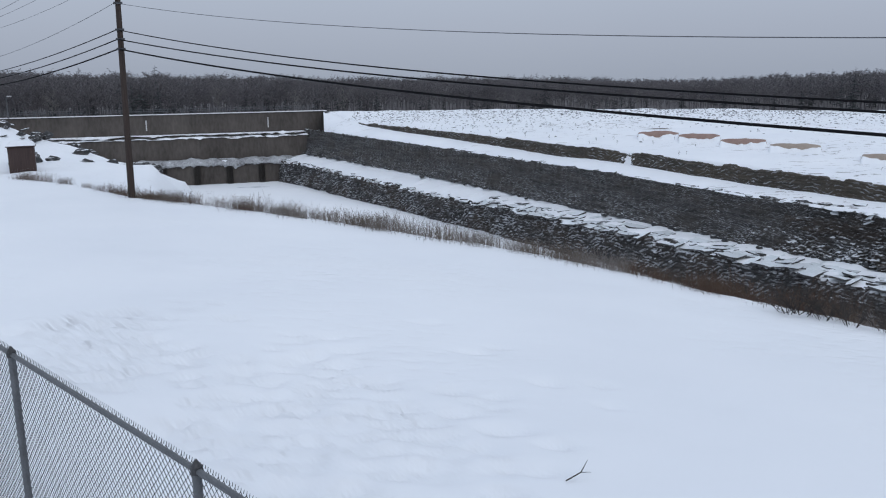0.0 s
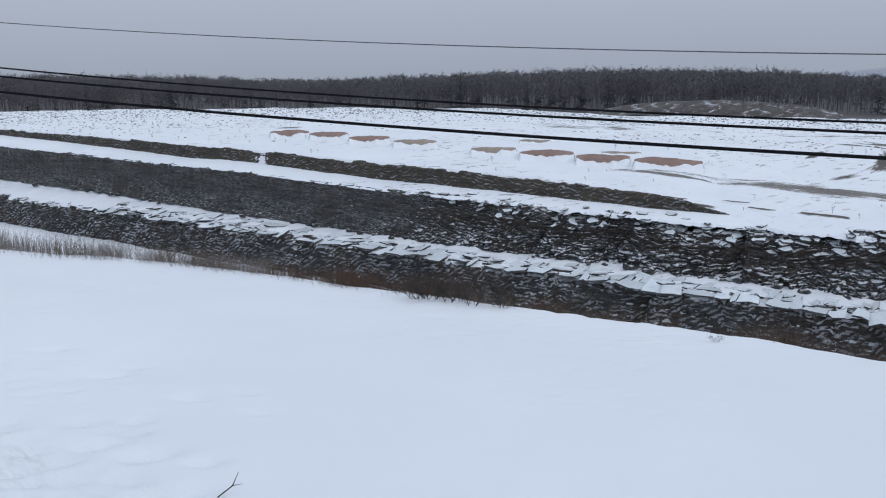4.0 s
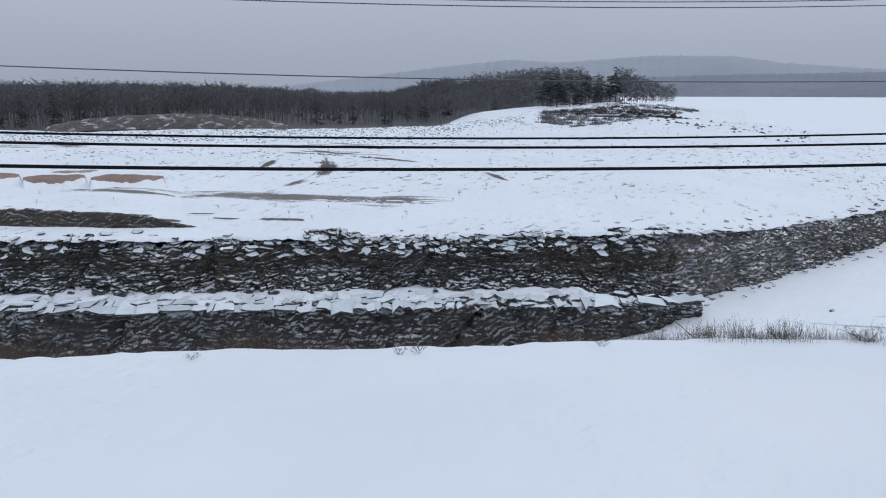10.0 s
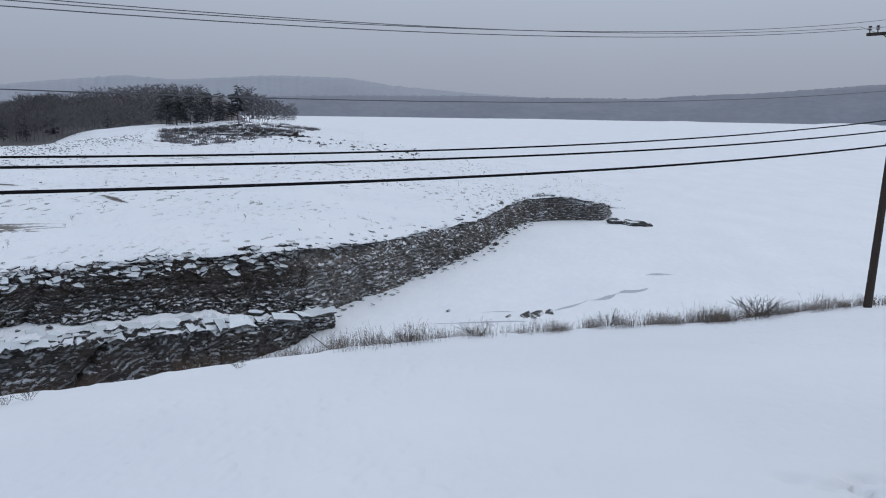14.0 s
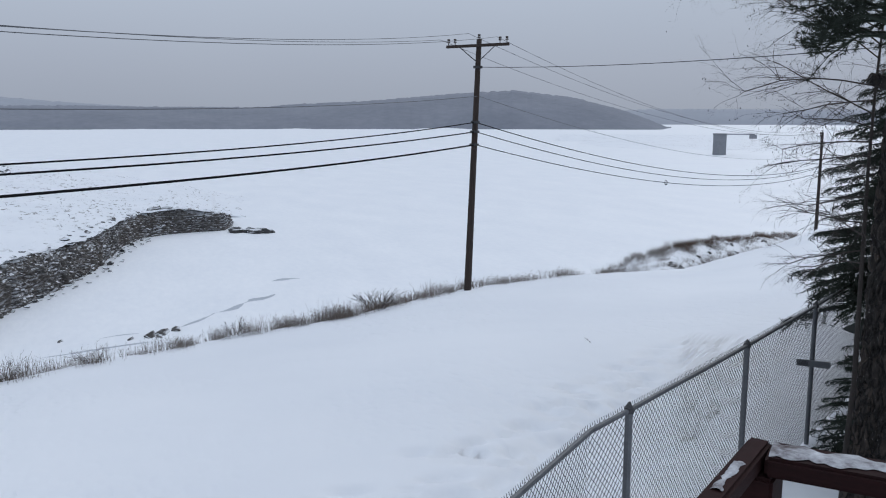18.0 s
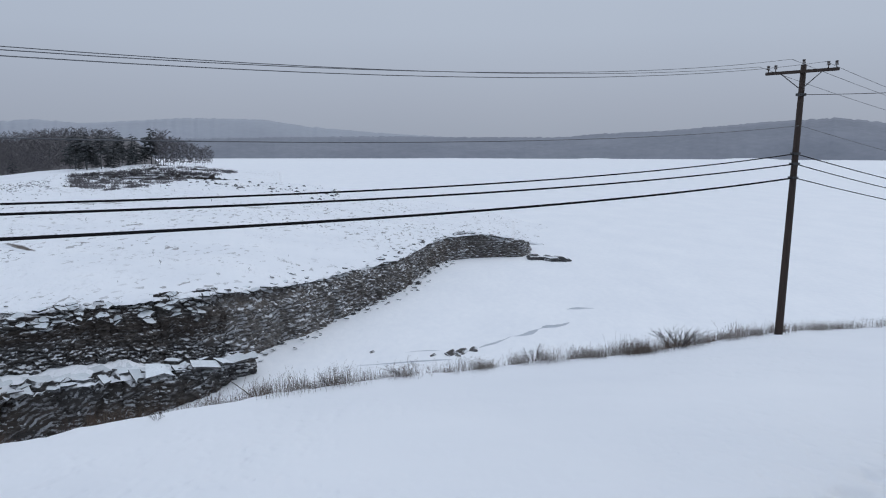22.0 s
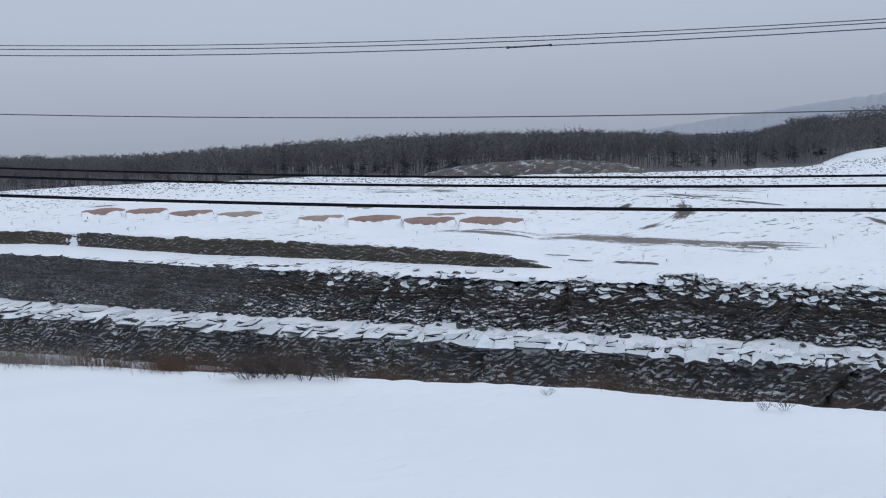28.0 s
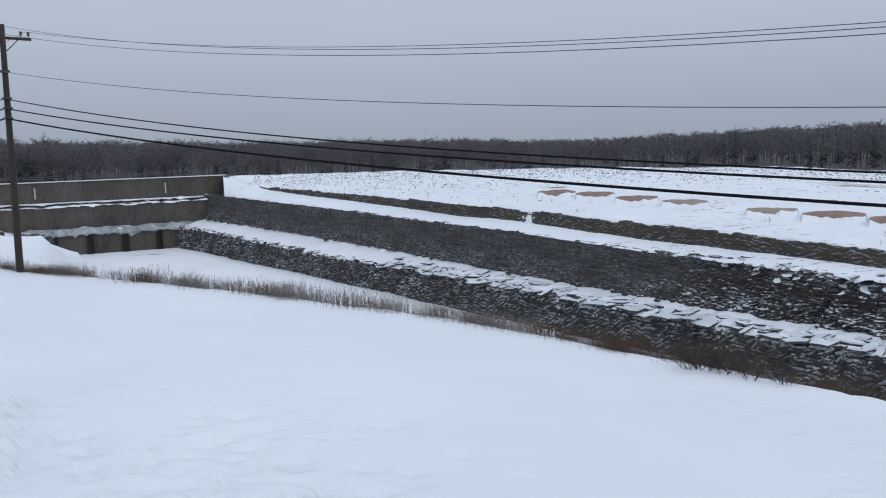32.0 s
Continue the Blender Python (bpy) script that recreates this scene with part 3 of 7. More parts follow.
DRILL = table((0, 1), (118, 1), (146, 0.5))
FLAGGY = table((140, 0.0), (152, 0.6), (175, 1.1), (205, 1.3), (222, 1.5), (232, 1.2), (300, 0.5))
rock_face("rock_face_lower", LOW, 0, LOW.length, TOP_LOW, lambda u: -26.0 if 40 < u < 215 else -23.0, ROUGH_LOW, M_ROCK_LOW, "dark layered rock face dusted with snow", 3, 0.14, 72, 0.05, 0.17, table((0, 2.4), (110, 2.2), (140, 0.8), (190, 0.0)), 0.20, None, 0.0, ((152, 0.1, 0.7), (176, 0.5, 0.9), (207, 0.9, 1.5), (214, 0.6, 0.8), (193, -0.4, 0.6)))
rock_face("rock_face_upper_cut", UP, 0, 147.5, TOP_UP, FOOT_UP, ROUGH_UP, M_CUT, "grey drilled rock face speckled with snow", 5, 0.16, 64, 0.02, 0.20, DRILL, 0.20)
UPPER = rock_face("rock_face_upper", UP, 145, 226, TOP_UP, FOOT_UP, ROUGH_UP, M_ROCK, "rough dark bedded rock face with snowy ledges", 7, 0.11, 88, 0.03, 0.16, None, 0.17, FLAGGY, 0.6, ((163, 0.5, 0.8), (181, -0.2, 1.0), (203, 0.6, 1.0), (172, 0.7, 0.6)))
rock_face("rock_face_spur", UP, 222.5, UP.length, TOP_UP, FOOT_UP, ROUGH_UP, M_SPUR, "tilted grey-brown strata of the spur dusted with snow", 7, 0.15, 64, 0.06, 0.16, None, 0.16, FLAGGY, 0.0, ((249, 0.3, 1.4), (262, 0.2, 1.2), (278, 0.2, 1.0)))
rock_face("rock_face_third", TH, 0, TH.length, TOP_TH, lambda u: TOP_TH(u) - 2.1, table((0, 0.28), (180, 0.36)), M_BROWNROCK, "low brown rock step along the plateau", 9, 0.16, 30, 0.02, 0.2, None, 0.15)


def build_bench(name, line_a, line_b, za, zb, u0, u1, label):
    """The snow on a ledge between the top of one face and the foot of the next."""
    verts, faces = [], []
    cols, rows = int((u1 - u0) / 0.3), 9
    for i in range(cols + 1):
        u = u0 + (u1 - u0) * i / cols
        xa, ya = line_a.at(u)
        nx, ny = line_a.normal(u)
        v = line_b.near(xa - nx * 6, ya - ny * 6)
        xb, yb = line_b.at(v)
        for j in range(rows):
            f = j / (rows - 1)
            x, y = xa + (xb - xa) * f, ya + (yb - ya) * f
            lip = 0.85 * fbm(u * 0.33, 4.0) + 0.6 * fbm(u * 1.3, 6.0) if j == 0 else 0
            z = za(u) + (zb(v) - za(u)) * f + 0.3 * fbm(x * 0.35, y * 0.35, 2) + 0.14 * fbm(x * 1.1, y * 1.1, 7)
            if j == rows - 1:
                z += 0.12
            if j == 0:
                z += 0.3 * fbm(u * 2.4, 11.0) - 0.22
            verts.append((x + nx * lip, y + ny * lip, z + 0.05))
    for i in range(cols):
        for j in range(rows - 1):
            faces.append((i * rows + j, (i + 1) * rows + j, (i + 1) * rows + j + 1, i * rows + j + 1))
    return thing(name, verts, faces, M_BENCH, label, "snow ledge", kind="structure", smooth=True)


LEDGE = build_bench("snow_bench_lower", LOW, UP, TOP_LOW, FOOT_UP, 0, 226, "snow-covered ledge between the rock faces")

# ---------------------------------------------------------------- the plateau beyond the faces
CREST_R = table((-110, 230), (-97, 230), (-90, 250), (-82, 270), (-76, 275), (-70, 262), (-65, 232), (-60, 196), (-52, 187), (-37, 190), (-27.5, 210), (-12, 208), (7.6, 200), (14, 198))
CREST_Z = table((-110, -20.9), (-97, -20.4), (-90, -16.5), (-82, -11.5), (-76, -8.6), (-70, -8.4), (-65, -8.0), (-60, -9.0), (-52, -9.05), (-37, -9.1), (-27.5, -8.3), (-12, -7.9), (7.6, -7.3), (14, -7.3))
UP_AZ = np.array([math.degrees(math.atan2(-x, y)) for x, y in UP.q])
UP_RR = np.hypot(UP.q[:, 0], UP.q[:, 1])
RIM = lambda az: (float(np.interp(-az, -UP_AZ, UP_RR)), float(np.interp(-az, -UP_AZ, UP.u)))


def land_z(x, y):
    az, r = math.degrees(math.atan2(-x, y)), math.hypot(x, y)
    rr, u = RIM(az)
    rc, zc = CREST_R(az), CREST_Z(az)
    z0 = TOP_UP(u)
    q = r / rr
    if u < 179 and q > 1.079:
        z0 = TOP_TH(u) + 0.05
        t = (q - 1.079) / (rc / rr - 1.079)
    else:
        t = (q - 1) / (rc / rr - 1)
    z = z0 + (zc - z0) * min(1, max(0, t)) ** 0.85
    if t > 1 or r > rc:
        far = r - rc
        if az > -66:
            z = zc - min(11, 0.14 * far)
        elif az > -80:
            z = zc - min(12, 0.02 * far)
        else:
            z = max(-20.9, zc - 0.06 * far)
    if az < -96.2:
        f = min(1, (-96.2 - az) / 2.0)
        z += (min(z, -20.9) - z) * f * f * (0.35 + 0.65 * min(1, max(0, t) * 3 + f))
    bump = min(1, max(0, t) * 6 + 0.15)
    return z + bump * (0.35 * fbm(x * 0.05, y * 0.05) + 0.12 * fbm(x * 0.3, y * 0.3, 4))


def build_land():
    verts, faces = [], []
    azs = [7.9 - 0.125 * k for k in range(int(107.0 / 0.125) + 1)]
    q = [0.0, 0.4, 0.8]
    n = 0
    for az in azs:
        rr, u = RIM(az)
        rc = CREST_R(az)
        lip = (0.1 + 0.55 * ROUGH_UP(u)) * (0.15 + 1.1 * fbm(u * 0.27, 6.0) + 0.5 * fbm(u * 0.9, 8.0) + 0.9 * fbm(u * 3.1, 4.0) * max(0, 0.25 + fbm(u * 0.4, 3.0)))
        rim = rr - lip + 1.1 * FLAGGY(u)
        rows = [rim] + [max(rim + 0.2 * (k + 1), rr * f) for k, f in enumerate((1.0, 1.012, 1.025, 1.04, 1.055, 1.0775, 1.0805))]
        rows += [rows[-1] + (rc - rows[-1]) * (k / 40) for k in range(1, 41)] + [rc + o for o in (4, 10, 20, 35, 55, 80, 120, 180, 260, 400)]
        n = len(rows)
        for j, r in enumerate(rows):
            x, y, _ = polar(az, r, 0)
            z = land_z(x, y) - (0.05 + 0.20 * ROUGH_UP(u) * (1 + 1.3 * fbm(u * 0.37, 9.0) + 0.5 * fbm(u * 1.3, 2.0)) if j == 0 else 0)
            verts.append((x, y, z))
    for i in range(len(azs) - 1):
        for j in range(n - 1):
            faces.append((i * n + j, i * n + j + 1, (i + 1) * n + j + 1, (i + 1) * n + j))
    return thing("plateau", verts, faces, M_LAND, "snow-covered rubbly plateau above the rock faces", "ground", kind="structure", smooth=True)


build_land()

# frozen water: the bay and the wide reservoir, and the pool in front of the dam
far_l, far_r = chan(-24, 5), chan(-24, 79)
thing("reservoir_ice", [(*far_l[:2], ICE_BAY), (*far_r[:2], ICE_BAY), (400, 130, ICE_BAY), (2300, 900, ICE_BAY), (3500, -500, ICE_BAY), (2600, -3000, ICE_BAY), (-300, -3000, ICE_BAY), (-40, -40, ICE_BAY)],
      [(7, 6, 5, 4, 3, 2, 1, 0)], M_ICE, "frozen reservoir under wind-blown snow", "frozen lake", kind="structure")
thing("channel_snow_slope", [chan(-23.9, 5, ICE_BAY - 0.01), chan(-23.9, 79, ICE_BAY - 0.01), chan(-6, 79, -23.2), chan(-6, 5, -23.2), chan(31, 79, -23.0), chan(31, 5, -23.0)], [(0, 1, 2, 3), (3, 2, 4, 5)], M_BENCH, "snow sloping down from the bay into the channel", "snow slope", kind="structure")
p = [chan(30, 5), chan(30, 72), chan(220, 72), chan(220, -60)]
thing("pool_ice", [(x, y, ICE_POOL) for x, y, _ in p], [(0, 1, 2, 3)], M_ICE, "snowed-over frozen pool below the dam", "frozen pool", kind="structure")
thing("far_ground", [(-4000, 60, -26.5), (4000, 60, -26.5), (4000, 2700, -26.5), (-4000, 2700, -26.5), (4000, -4000, -26.5), (-4000, -4000, -26.5)], [(0, 1, 2, 3), (5, 4, 1, 0)], M_LAND, "snowy ground reaching to the horizon", "ground", kind="structure")

# ---------------------------------------------------------------- the dam: three tiers of stained concrete
DAM_AZ, DAM_R = 17.0, 198.0


def dam_point(a, out, z):
    """a metres to the left along the dam, out metres towards the deck."""
    c, s_ = math.cos(radians(DAM_AZ)), math.sin(radians(DAM_AZ))
    return (-s_ * (DAM_R - out) - c * a, c * (DAM_R - out) - s_ * a, z)


def dam_block(name, a0, a1, out0, out1, z0, z1, material, parent, label=""):
    bm = bmesh.new()
    cols = 240 if "snow" in name else 70
    rows = [[bm.verts.new(dam_point(a0 + (a1 - a0) * i / cols, o + 0.15 * fbm(i * 0.7, z * 0.3), z)) for i in range(cols + 1)] for o, z in ((out1, z0), (out1 - 0.25, z1), (out0, z1), (out0, z0))]
    if "snow" in name:
        for i in range(cols + 1):
            rows[1][i].co.z += 0.40 * fbm(i * 0.13, z0) - 0.15
            rows[1][i].co.x += 0.5 * fbm(i * 0.2, z0, 3)
            rows[0][i].co.z += 0.05 - 0.55 * abs(fbm(i * 0.045, z0, 5)) - 0.5 * max(0, fbm(i * 0.33, z0, 7)) * (0.3 + abs(fbm(i * 0.08, z0, 9)))
            rows[0][i].co.y -= 0.3
    for k in range(4):
        for i in range(cols):
            bm.faces.new((rows[k][i], rows[k][i + 1], rows[(k + 1) % 4][i + 1], rows[(k + 1) % 4][i]))
    bm.faces.new([rows[k][0] for k in range(4)])
    bm.faces.new([rows[k][cols] for k in range(3, -1, -1)])
    bmesh.ops.recalc_face_normals(bm, faces=bm.faces)
    return part(name, bm, material, parent, label)


dam = base("dam", *dam_point(0, 0, ICE_POOL)[:2], ICE_POOL, "long stepped concrete dam with snow on its ledges", "dam", kind="structure")


def under(ob, parent):
    """Keeps ob where it is in the world while it hangs under its thing."""
    ob.matrix_parent_inverse = parent.matrix_world.inverted()
    return ob


bpy.context.view_layer.update()
for nm, a0, a1, o0, o1, z0, z1, mat_, lab in (
        ("crest_wall", -32.5, 60, -2.0, 0.0, -12.2, -7.2, M_CONCRETE, "dark stained concrete crest wall"),
        ("crest_cap", -32.5, 60, -2.3, 0.2, -7.2, -7.05, M_CONCRETE_PALE, "pale coping"),
        ("middle_tier", -31, 60, -1.8, 2.5, -17.2, -12.4, M_CONCRETE, ""),
        ("lower_tier", -27.5, 60, -1.6, 5.5, -24, -18.0, M_CONCRETE, ""),
        ("middle_ledge_snow", -30, 60, -1.7, 2.4, -12.4, -12.2, M_BENCH, "snow drifted on the ledge"),
        ("lower_ledge_snow", -26, 60, -1.5, 5.4, -18.0, -17.4, M_BENCH, "snow drifted on the ledge"),
        ("crest_end", -33.0, -32.5, -2.3, 0.3, -12.2, -7.6, M_CONCRETE_PALE, "pale end post")):
    under(dam_block(nm, a0, a1, o0, o1, z0, z1, mat_, dam, lab), dam)
for nm, a0, a1, o0, o1, z0, z1, mat_, lab in (("string_course", -29, 60, 0.16, 0.9, -12.15, -11.75, M_CONCRETE, ""), ("string_course_snow", -29, 60, 0.16, 1.0, -11.75, -11.55, M_BENCH, "thin line of snow on the string course")):
    under(dam_block(nm, a0, a1, o0, o1, z0, z1, mat_, dam, lab), dam)
for k in range(12):
    a0 = -24 + 7.0 * k
    under(dam_block("pilaster", a0, a0 + 1.3, 5.4, 6.2, -24, -18.6, M_CONCRETE_WET, dam, "dark wet pilaster"), dam)
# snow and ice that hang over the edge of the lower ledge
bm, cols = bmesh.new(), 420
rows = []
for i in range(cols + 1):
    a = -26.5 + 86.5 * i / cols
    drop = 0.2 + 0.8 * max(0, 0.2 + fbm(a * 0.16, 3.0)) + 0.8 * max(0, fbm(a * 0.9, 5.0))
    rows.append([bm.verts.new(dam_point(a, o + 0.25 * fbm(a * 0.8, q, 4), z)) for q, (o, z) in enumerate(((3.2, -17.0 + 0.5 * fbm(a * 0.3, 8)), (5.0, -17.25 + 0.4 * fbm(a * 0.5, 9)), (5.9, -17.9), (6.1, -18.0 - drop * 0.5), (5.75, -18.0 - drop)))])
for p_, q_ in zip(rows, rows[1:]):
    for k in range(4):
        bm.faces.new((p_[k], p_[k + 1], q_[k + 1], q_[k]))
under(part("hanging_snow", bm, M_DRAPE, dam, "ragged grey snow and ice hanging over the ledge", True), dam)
bm = bmesh.new()
for zz in (-6.0, -6.45):
    tube(bm, dam_point(-30, -1.2, zz), dam_point(60, -1.2, zz), 0.05, sides=5)
for k in range(31):
    tube(bm, dam_point(-30 + 3 * k, -1.2, -7.1), dam_point(-30 + 3 * k, -1.2, -5.95), 0.05, sides=5)
under(part("guard_rail", bm, M_GALV, dam, "thin steel guard rail"), dam)

# ---------------------------------------------------------------- utility poles and their wires
POLE_A, POLE_B, POLE_C, POLE_Z = (-14.55, 38.98), (33.75, -14.12), (62.1, -62.5), (-58.0, 88.0)


def utility_pole(x, y, z0, z1, arm_z, arm_turn, lean=(0.0, 0.0), half=1.25, group="utility poles", collars=()):
    pole = base("utility_pole", x, y, z0, "brown wooden utility pole with a crossarm and insulators", "utility pole", group)
    h = z1 - z0
    bm = bmesh.new()
    rings = []
    for k in range(13):
        f = k / 12
        r = 0.165 - 0.055 * f
        rings.append([bm.verts.new((lean[0] * f + r * math.cos(6.2832 * j / 14) * (1 + 0.03 * fbm(j, f * 6)), lean[1] * f + r * math.sin(6.2832 * j / 14), -0.4 + (h + 0.4) * f)) for j in range(14)])
    for a, b in zip(rings, rings[1:]):
        for j in range(14):
            bm.faces.new((a[j], a[(j + 1) % 14], b[(j + 1) % 14], b[j]))
    bm.faces.new(rings[-1])
    part("shaft", bm, M_POLE, pole, smooth=True)
    turn = Matrix.Translation((lean[0], lean[1], arm_z - z0)) @ Matrix.Rotation(radians(arm_turn), 4, "Z")
    arm = part("crossarm", box(bmesh.new(), -half, 0.11, -0.06, half, 0.22, 0.06, 0.012, turn), M_POLE, pole)
    for sx in (-1, 1):
        bm = tube(bmesh.new(), turn @ Vector((sx * half * 0.55, 0.17, -0.06)), turn @ Vector((sx * 0.1, 0.14, -0.62)), 0.02, sides=6)
        part("brace", bm, M_DARKIRON, pole)
    for px in (-half + 0.1, -half + 0.42, half - 0.42, half - 0.1, 0.0):
        bm = bmesh.new()
        zb = 0.06 if px else 0.22
        q = turn @ Vector((px, 0.165 if px else 0.0, zb))
        tube(bm, q, q + Vector((0, 0, 0.12)), 0.02, sides=6)
        for dz, r in ((0.10, 0.075), (0.16, 0.06), (0.21, 0.07)):
            tube(bm, q + Vector((0, 0, dz)), q + Vector((0, 0, dz + 0.045)), r, r * 0.8, 10)
        part("insulator", bm, M_CERAMIC, pole, "dark glazed insulator")
    for cz in collars:
        f = (cz - z0) / h
        bm = tube(bmesh.new(), (lean[0] * f, lean[1] * f, cz - z0 - 0.05), (lean[0] * f, lean[1] * f, cz - z0 + 0.05), 0.2, sides=12)
        part("clamp", bm, M_DARKIRON, pole, "cable clamp")
    return pole


utility_pole(*POLE_A, -5.55, 5.5, 4.95, 41, (0.15, 0.1), collars=(3.5, 2.34, 1.92, 1.49))
utility_pole(*POLE_B, -7.45, 3.35, 3.08, 37, (-0.15, -0.42), 1.5, collars=(2.2, -0.1, -0.5, -1.05))
utility_pole(*POLE_C, -10.6, -1.2, -1.5, -45, (0.0, 0.0), collars=(-4.5, -5.0))


def wire(name, a, b, sag, r, material, label, steps=40):
    """A hanging wire: a chain of round links of one tube between two points."""
    a, b = Vector(a), Vector(b)
    side = (b - a).cross(Vector((0, 0, 1))).normalized()
    verts, faces = [], []
    for k in range(steps + 1):
        f = k / steps
        p = a.lerp(b, f) - Vector((0, 0, 4 * sag * f * (1 - f)))
        for j in range(6):
            verts.append(p + r * (side * math.cos(1.0472 * j) + Vector((0, 0, 1)) * math.sin(1.0472 * j)))
    for k in range(steps):
        for j in range(6):
            faces.append((6 * k + j, 6 * k + (j + 1) % 6, 6 * k + 6 + (j + 1) % 6, 6 * k + 6 + j))
    return thing(name, verts, faces, material, label, "wire", "overhead wires", smooth=True)


def arm_end(pole, z, turn, off):
    return (pole[0] + off * math.cos(radians(turn)), pole[1] + off * math.sin(radians(turn)), z)


TEL = "black telephone cable slung between poles"
POW = "thin grey power line between crossarms"
A, B, C, Z = POLE_A, POLE_B, POLE_C, POLE_Z
for za, zb, sag, r in ((2.34, -0.10, 1.75, 0.022), (1.92, -0.50, 1.5, 0.026), (1.49, -1.05, 1.4, 0.034)):
    wire("telephone_cable", (*A, za), (B[0] - 0.1, B[1] - 0.3, zb), sag, r, M_WIRE, TEL)
    wire("telephone_cable", (*A, za), (*Z, za - 0.6), 1.6, r, M_WIRE, TEL)
for zb, zc, sag in ((-0.1, -4.4, 1.5), (-0.5, -4.5, 1.6), (-1.05, -5.0, 1.5)):
    wire("telephone_cable", (B[0] - 0.1, B[1] - 0.3, zb), (*C, zc), sag, 0.020, M_WIRE, TEL)
wire("neutral_wire", (*A, 3.5), (B[0] - 0.15, B[1] - 0.4, 1.0), 1.81, 0.0115, M_WIRE_AL, POW)
wire("neutral_wire", (*A, 3.5), (*Z, 3.0), 2.0, 0.0115, M_WIRE_AL, POW)
wire("service_drop", (B[0] - 0.15, B[1] - 0.4, 2.2), (7.0, -21.0, 2.3), 0.4, 0.012, M_WIRE, "thin service wire running to the house")
for off, sag in ((-1.15, 2.78), (0.0, 2.76), (1.15, 2.35)):
    up = 0.3 if off else 0.5
    wire("power_line", arm_end(A, 4.95 + up, 41, off), arm_end(B, 3.08 + up, 37, off * 1.2), sag, 0.0095, M_WIRE_AL, POW)
    wire("power_line", arm_end(A, 4.95 + up, 41, off), arm_end(Z, 5.0 + up, 41, off), 1.8, 0.0095, M_WIRE_AL, POW)
    wire("power_line", arm_end(B, 3.08 + up, 37, off * 1.2), arm_end(C, -1.5 + up, -45, off), 1.6, 0.0095, M_WIRE_AL, POW)
wire("neutral_wire", (B[0] - 0.15, B[1] - 0.4, 1.0), (*C, -3.2), 1.4, 0.0095, M_WIRE_AL, POW)



def along(a, b, sag, f):
    return Vector(a).lerp(Vector(b), f) - Vector((0, 0, 4 * sag * f * (1 - f)))


bm = bmesh.new()
box(bm, -0.36, -0.012, -0.013, 0.36, 0.012, 0.012, 0.008)
for sx in (-0.37, 0.32):
    box(bm, sx, -0.018, -0.02, sx + 0.05, 0.018, 0.018, 0.006)
SPL = (-1.15, 5.25, 2.78, 0.523)
splice = base("cable_splice", *along(arm_end(A, SPL[1], 41, SPL[0]), arm_end(B, SPL[1] - 1.87, 37, SPL[0] * 1.2), SPL[2], SPL[3]), "dark splice sleeve hanging on a power line", "splice", turn=-48)
part("sleeve", bm, M_DARKIRON, splice)
q = along((B[0] - 0.1, B[1] - 0.3, -1.05), (*C, -5.0), 1.5, 0.36)
ball = base("cable_loop", *q, "small dark coil clipped to the telephone cable", "coil")
bm = bmesh.new()
for k in range(14):
    a0, a1 = 6.2832 * k / 14, 6.2832 * (k + 1) / 14
    tube(bm, (0.12 * math.cos(a0), 0, 0.14 * math.sin(a0)), (0.12 * math.cos(a1), 0, 0.14 * math.sin(a1)), 0.025, sides=6)
part("coil", bm, M_WIRE, ball)


# ---------------------------------------------------------------- far hills
def ridge(name, az0, az1, r, tops, foot, material, label, depth=500):
    """A long wooded hill seen from far off, with an uneven crown of trees along its top."""
    verts, faces = [], []
    n = int(abs(az1 - az0) * 8)
    for i in range(n + 1):
        az = az0 + (az1 - az0) * i / n
        zt = tops(az) * r + r * 0.0012 * fbm(az * 3.0, r) + r * 0.0006 * fbm(az * 15.0, r)
        for j, (rr, f) in enumerate(((r - 60, 0.0), (r, 0.3), (r + depth * 0.25, 0.62), (r + depth * 0.6, 0.88), (r + depth, 1.0), (r + depth * 1.3, 0.4))):
            k = (r + depth) / r
            verts.append(polar(az, rr, foot + (zt * k - foot) * f))
    for i in range(n):
        for j in range(5):
            faces.append((i * 6 + j, i * 6 + j + 1, (i + 1) * 6 + j + 1, (i + 1) * 6 + j))
    return thing(name, verts, faces, material, label, "hill", kind="structure", smooth=True)


ridge("far_hill", -127.5, -58, 1700, table((-127.5, -0.013), (-126, -0.009), (-123.4, 0.0085), (-120, 0.024), (-116, 0.0325), (-112, 0.029), (-106, 0.020), (-101.5, 0.0165), (-99, 0.0125), (-92, 0.0125), (-87.5, 0.0135), (-80, 0.012), (-70, 0.008), (-58, 0.0)), ICE_BAY - 2, M_HILL, "wooded hill across the reservoir, greyed for haze")
ridge("far_ridge", -98, -36, 3000, table((-98, 0.0), (-92, 0.012), (-87.7, 0.016), (-82, 0.024), (-79, 0.032), (-74, 0.033), (-68, 0.026), (-65, 0.0296), (-60, 0.021), (-56, 0.012), (-50, 0.0), (-36, -0.012)), ICE_BAY - 2, M_HILL_FAINT, "far ridge coloured pale for falling-snow haze")
ridge("far_ridge", -160, -115, 3200, table((-160, 0.01), (-135, 0.010), (-125, 0.011), (-115, 0.0)), ICE_BAY - 2, M_HILL_FAINT, "far ridge coloured pale for falling-snow haze")

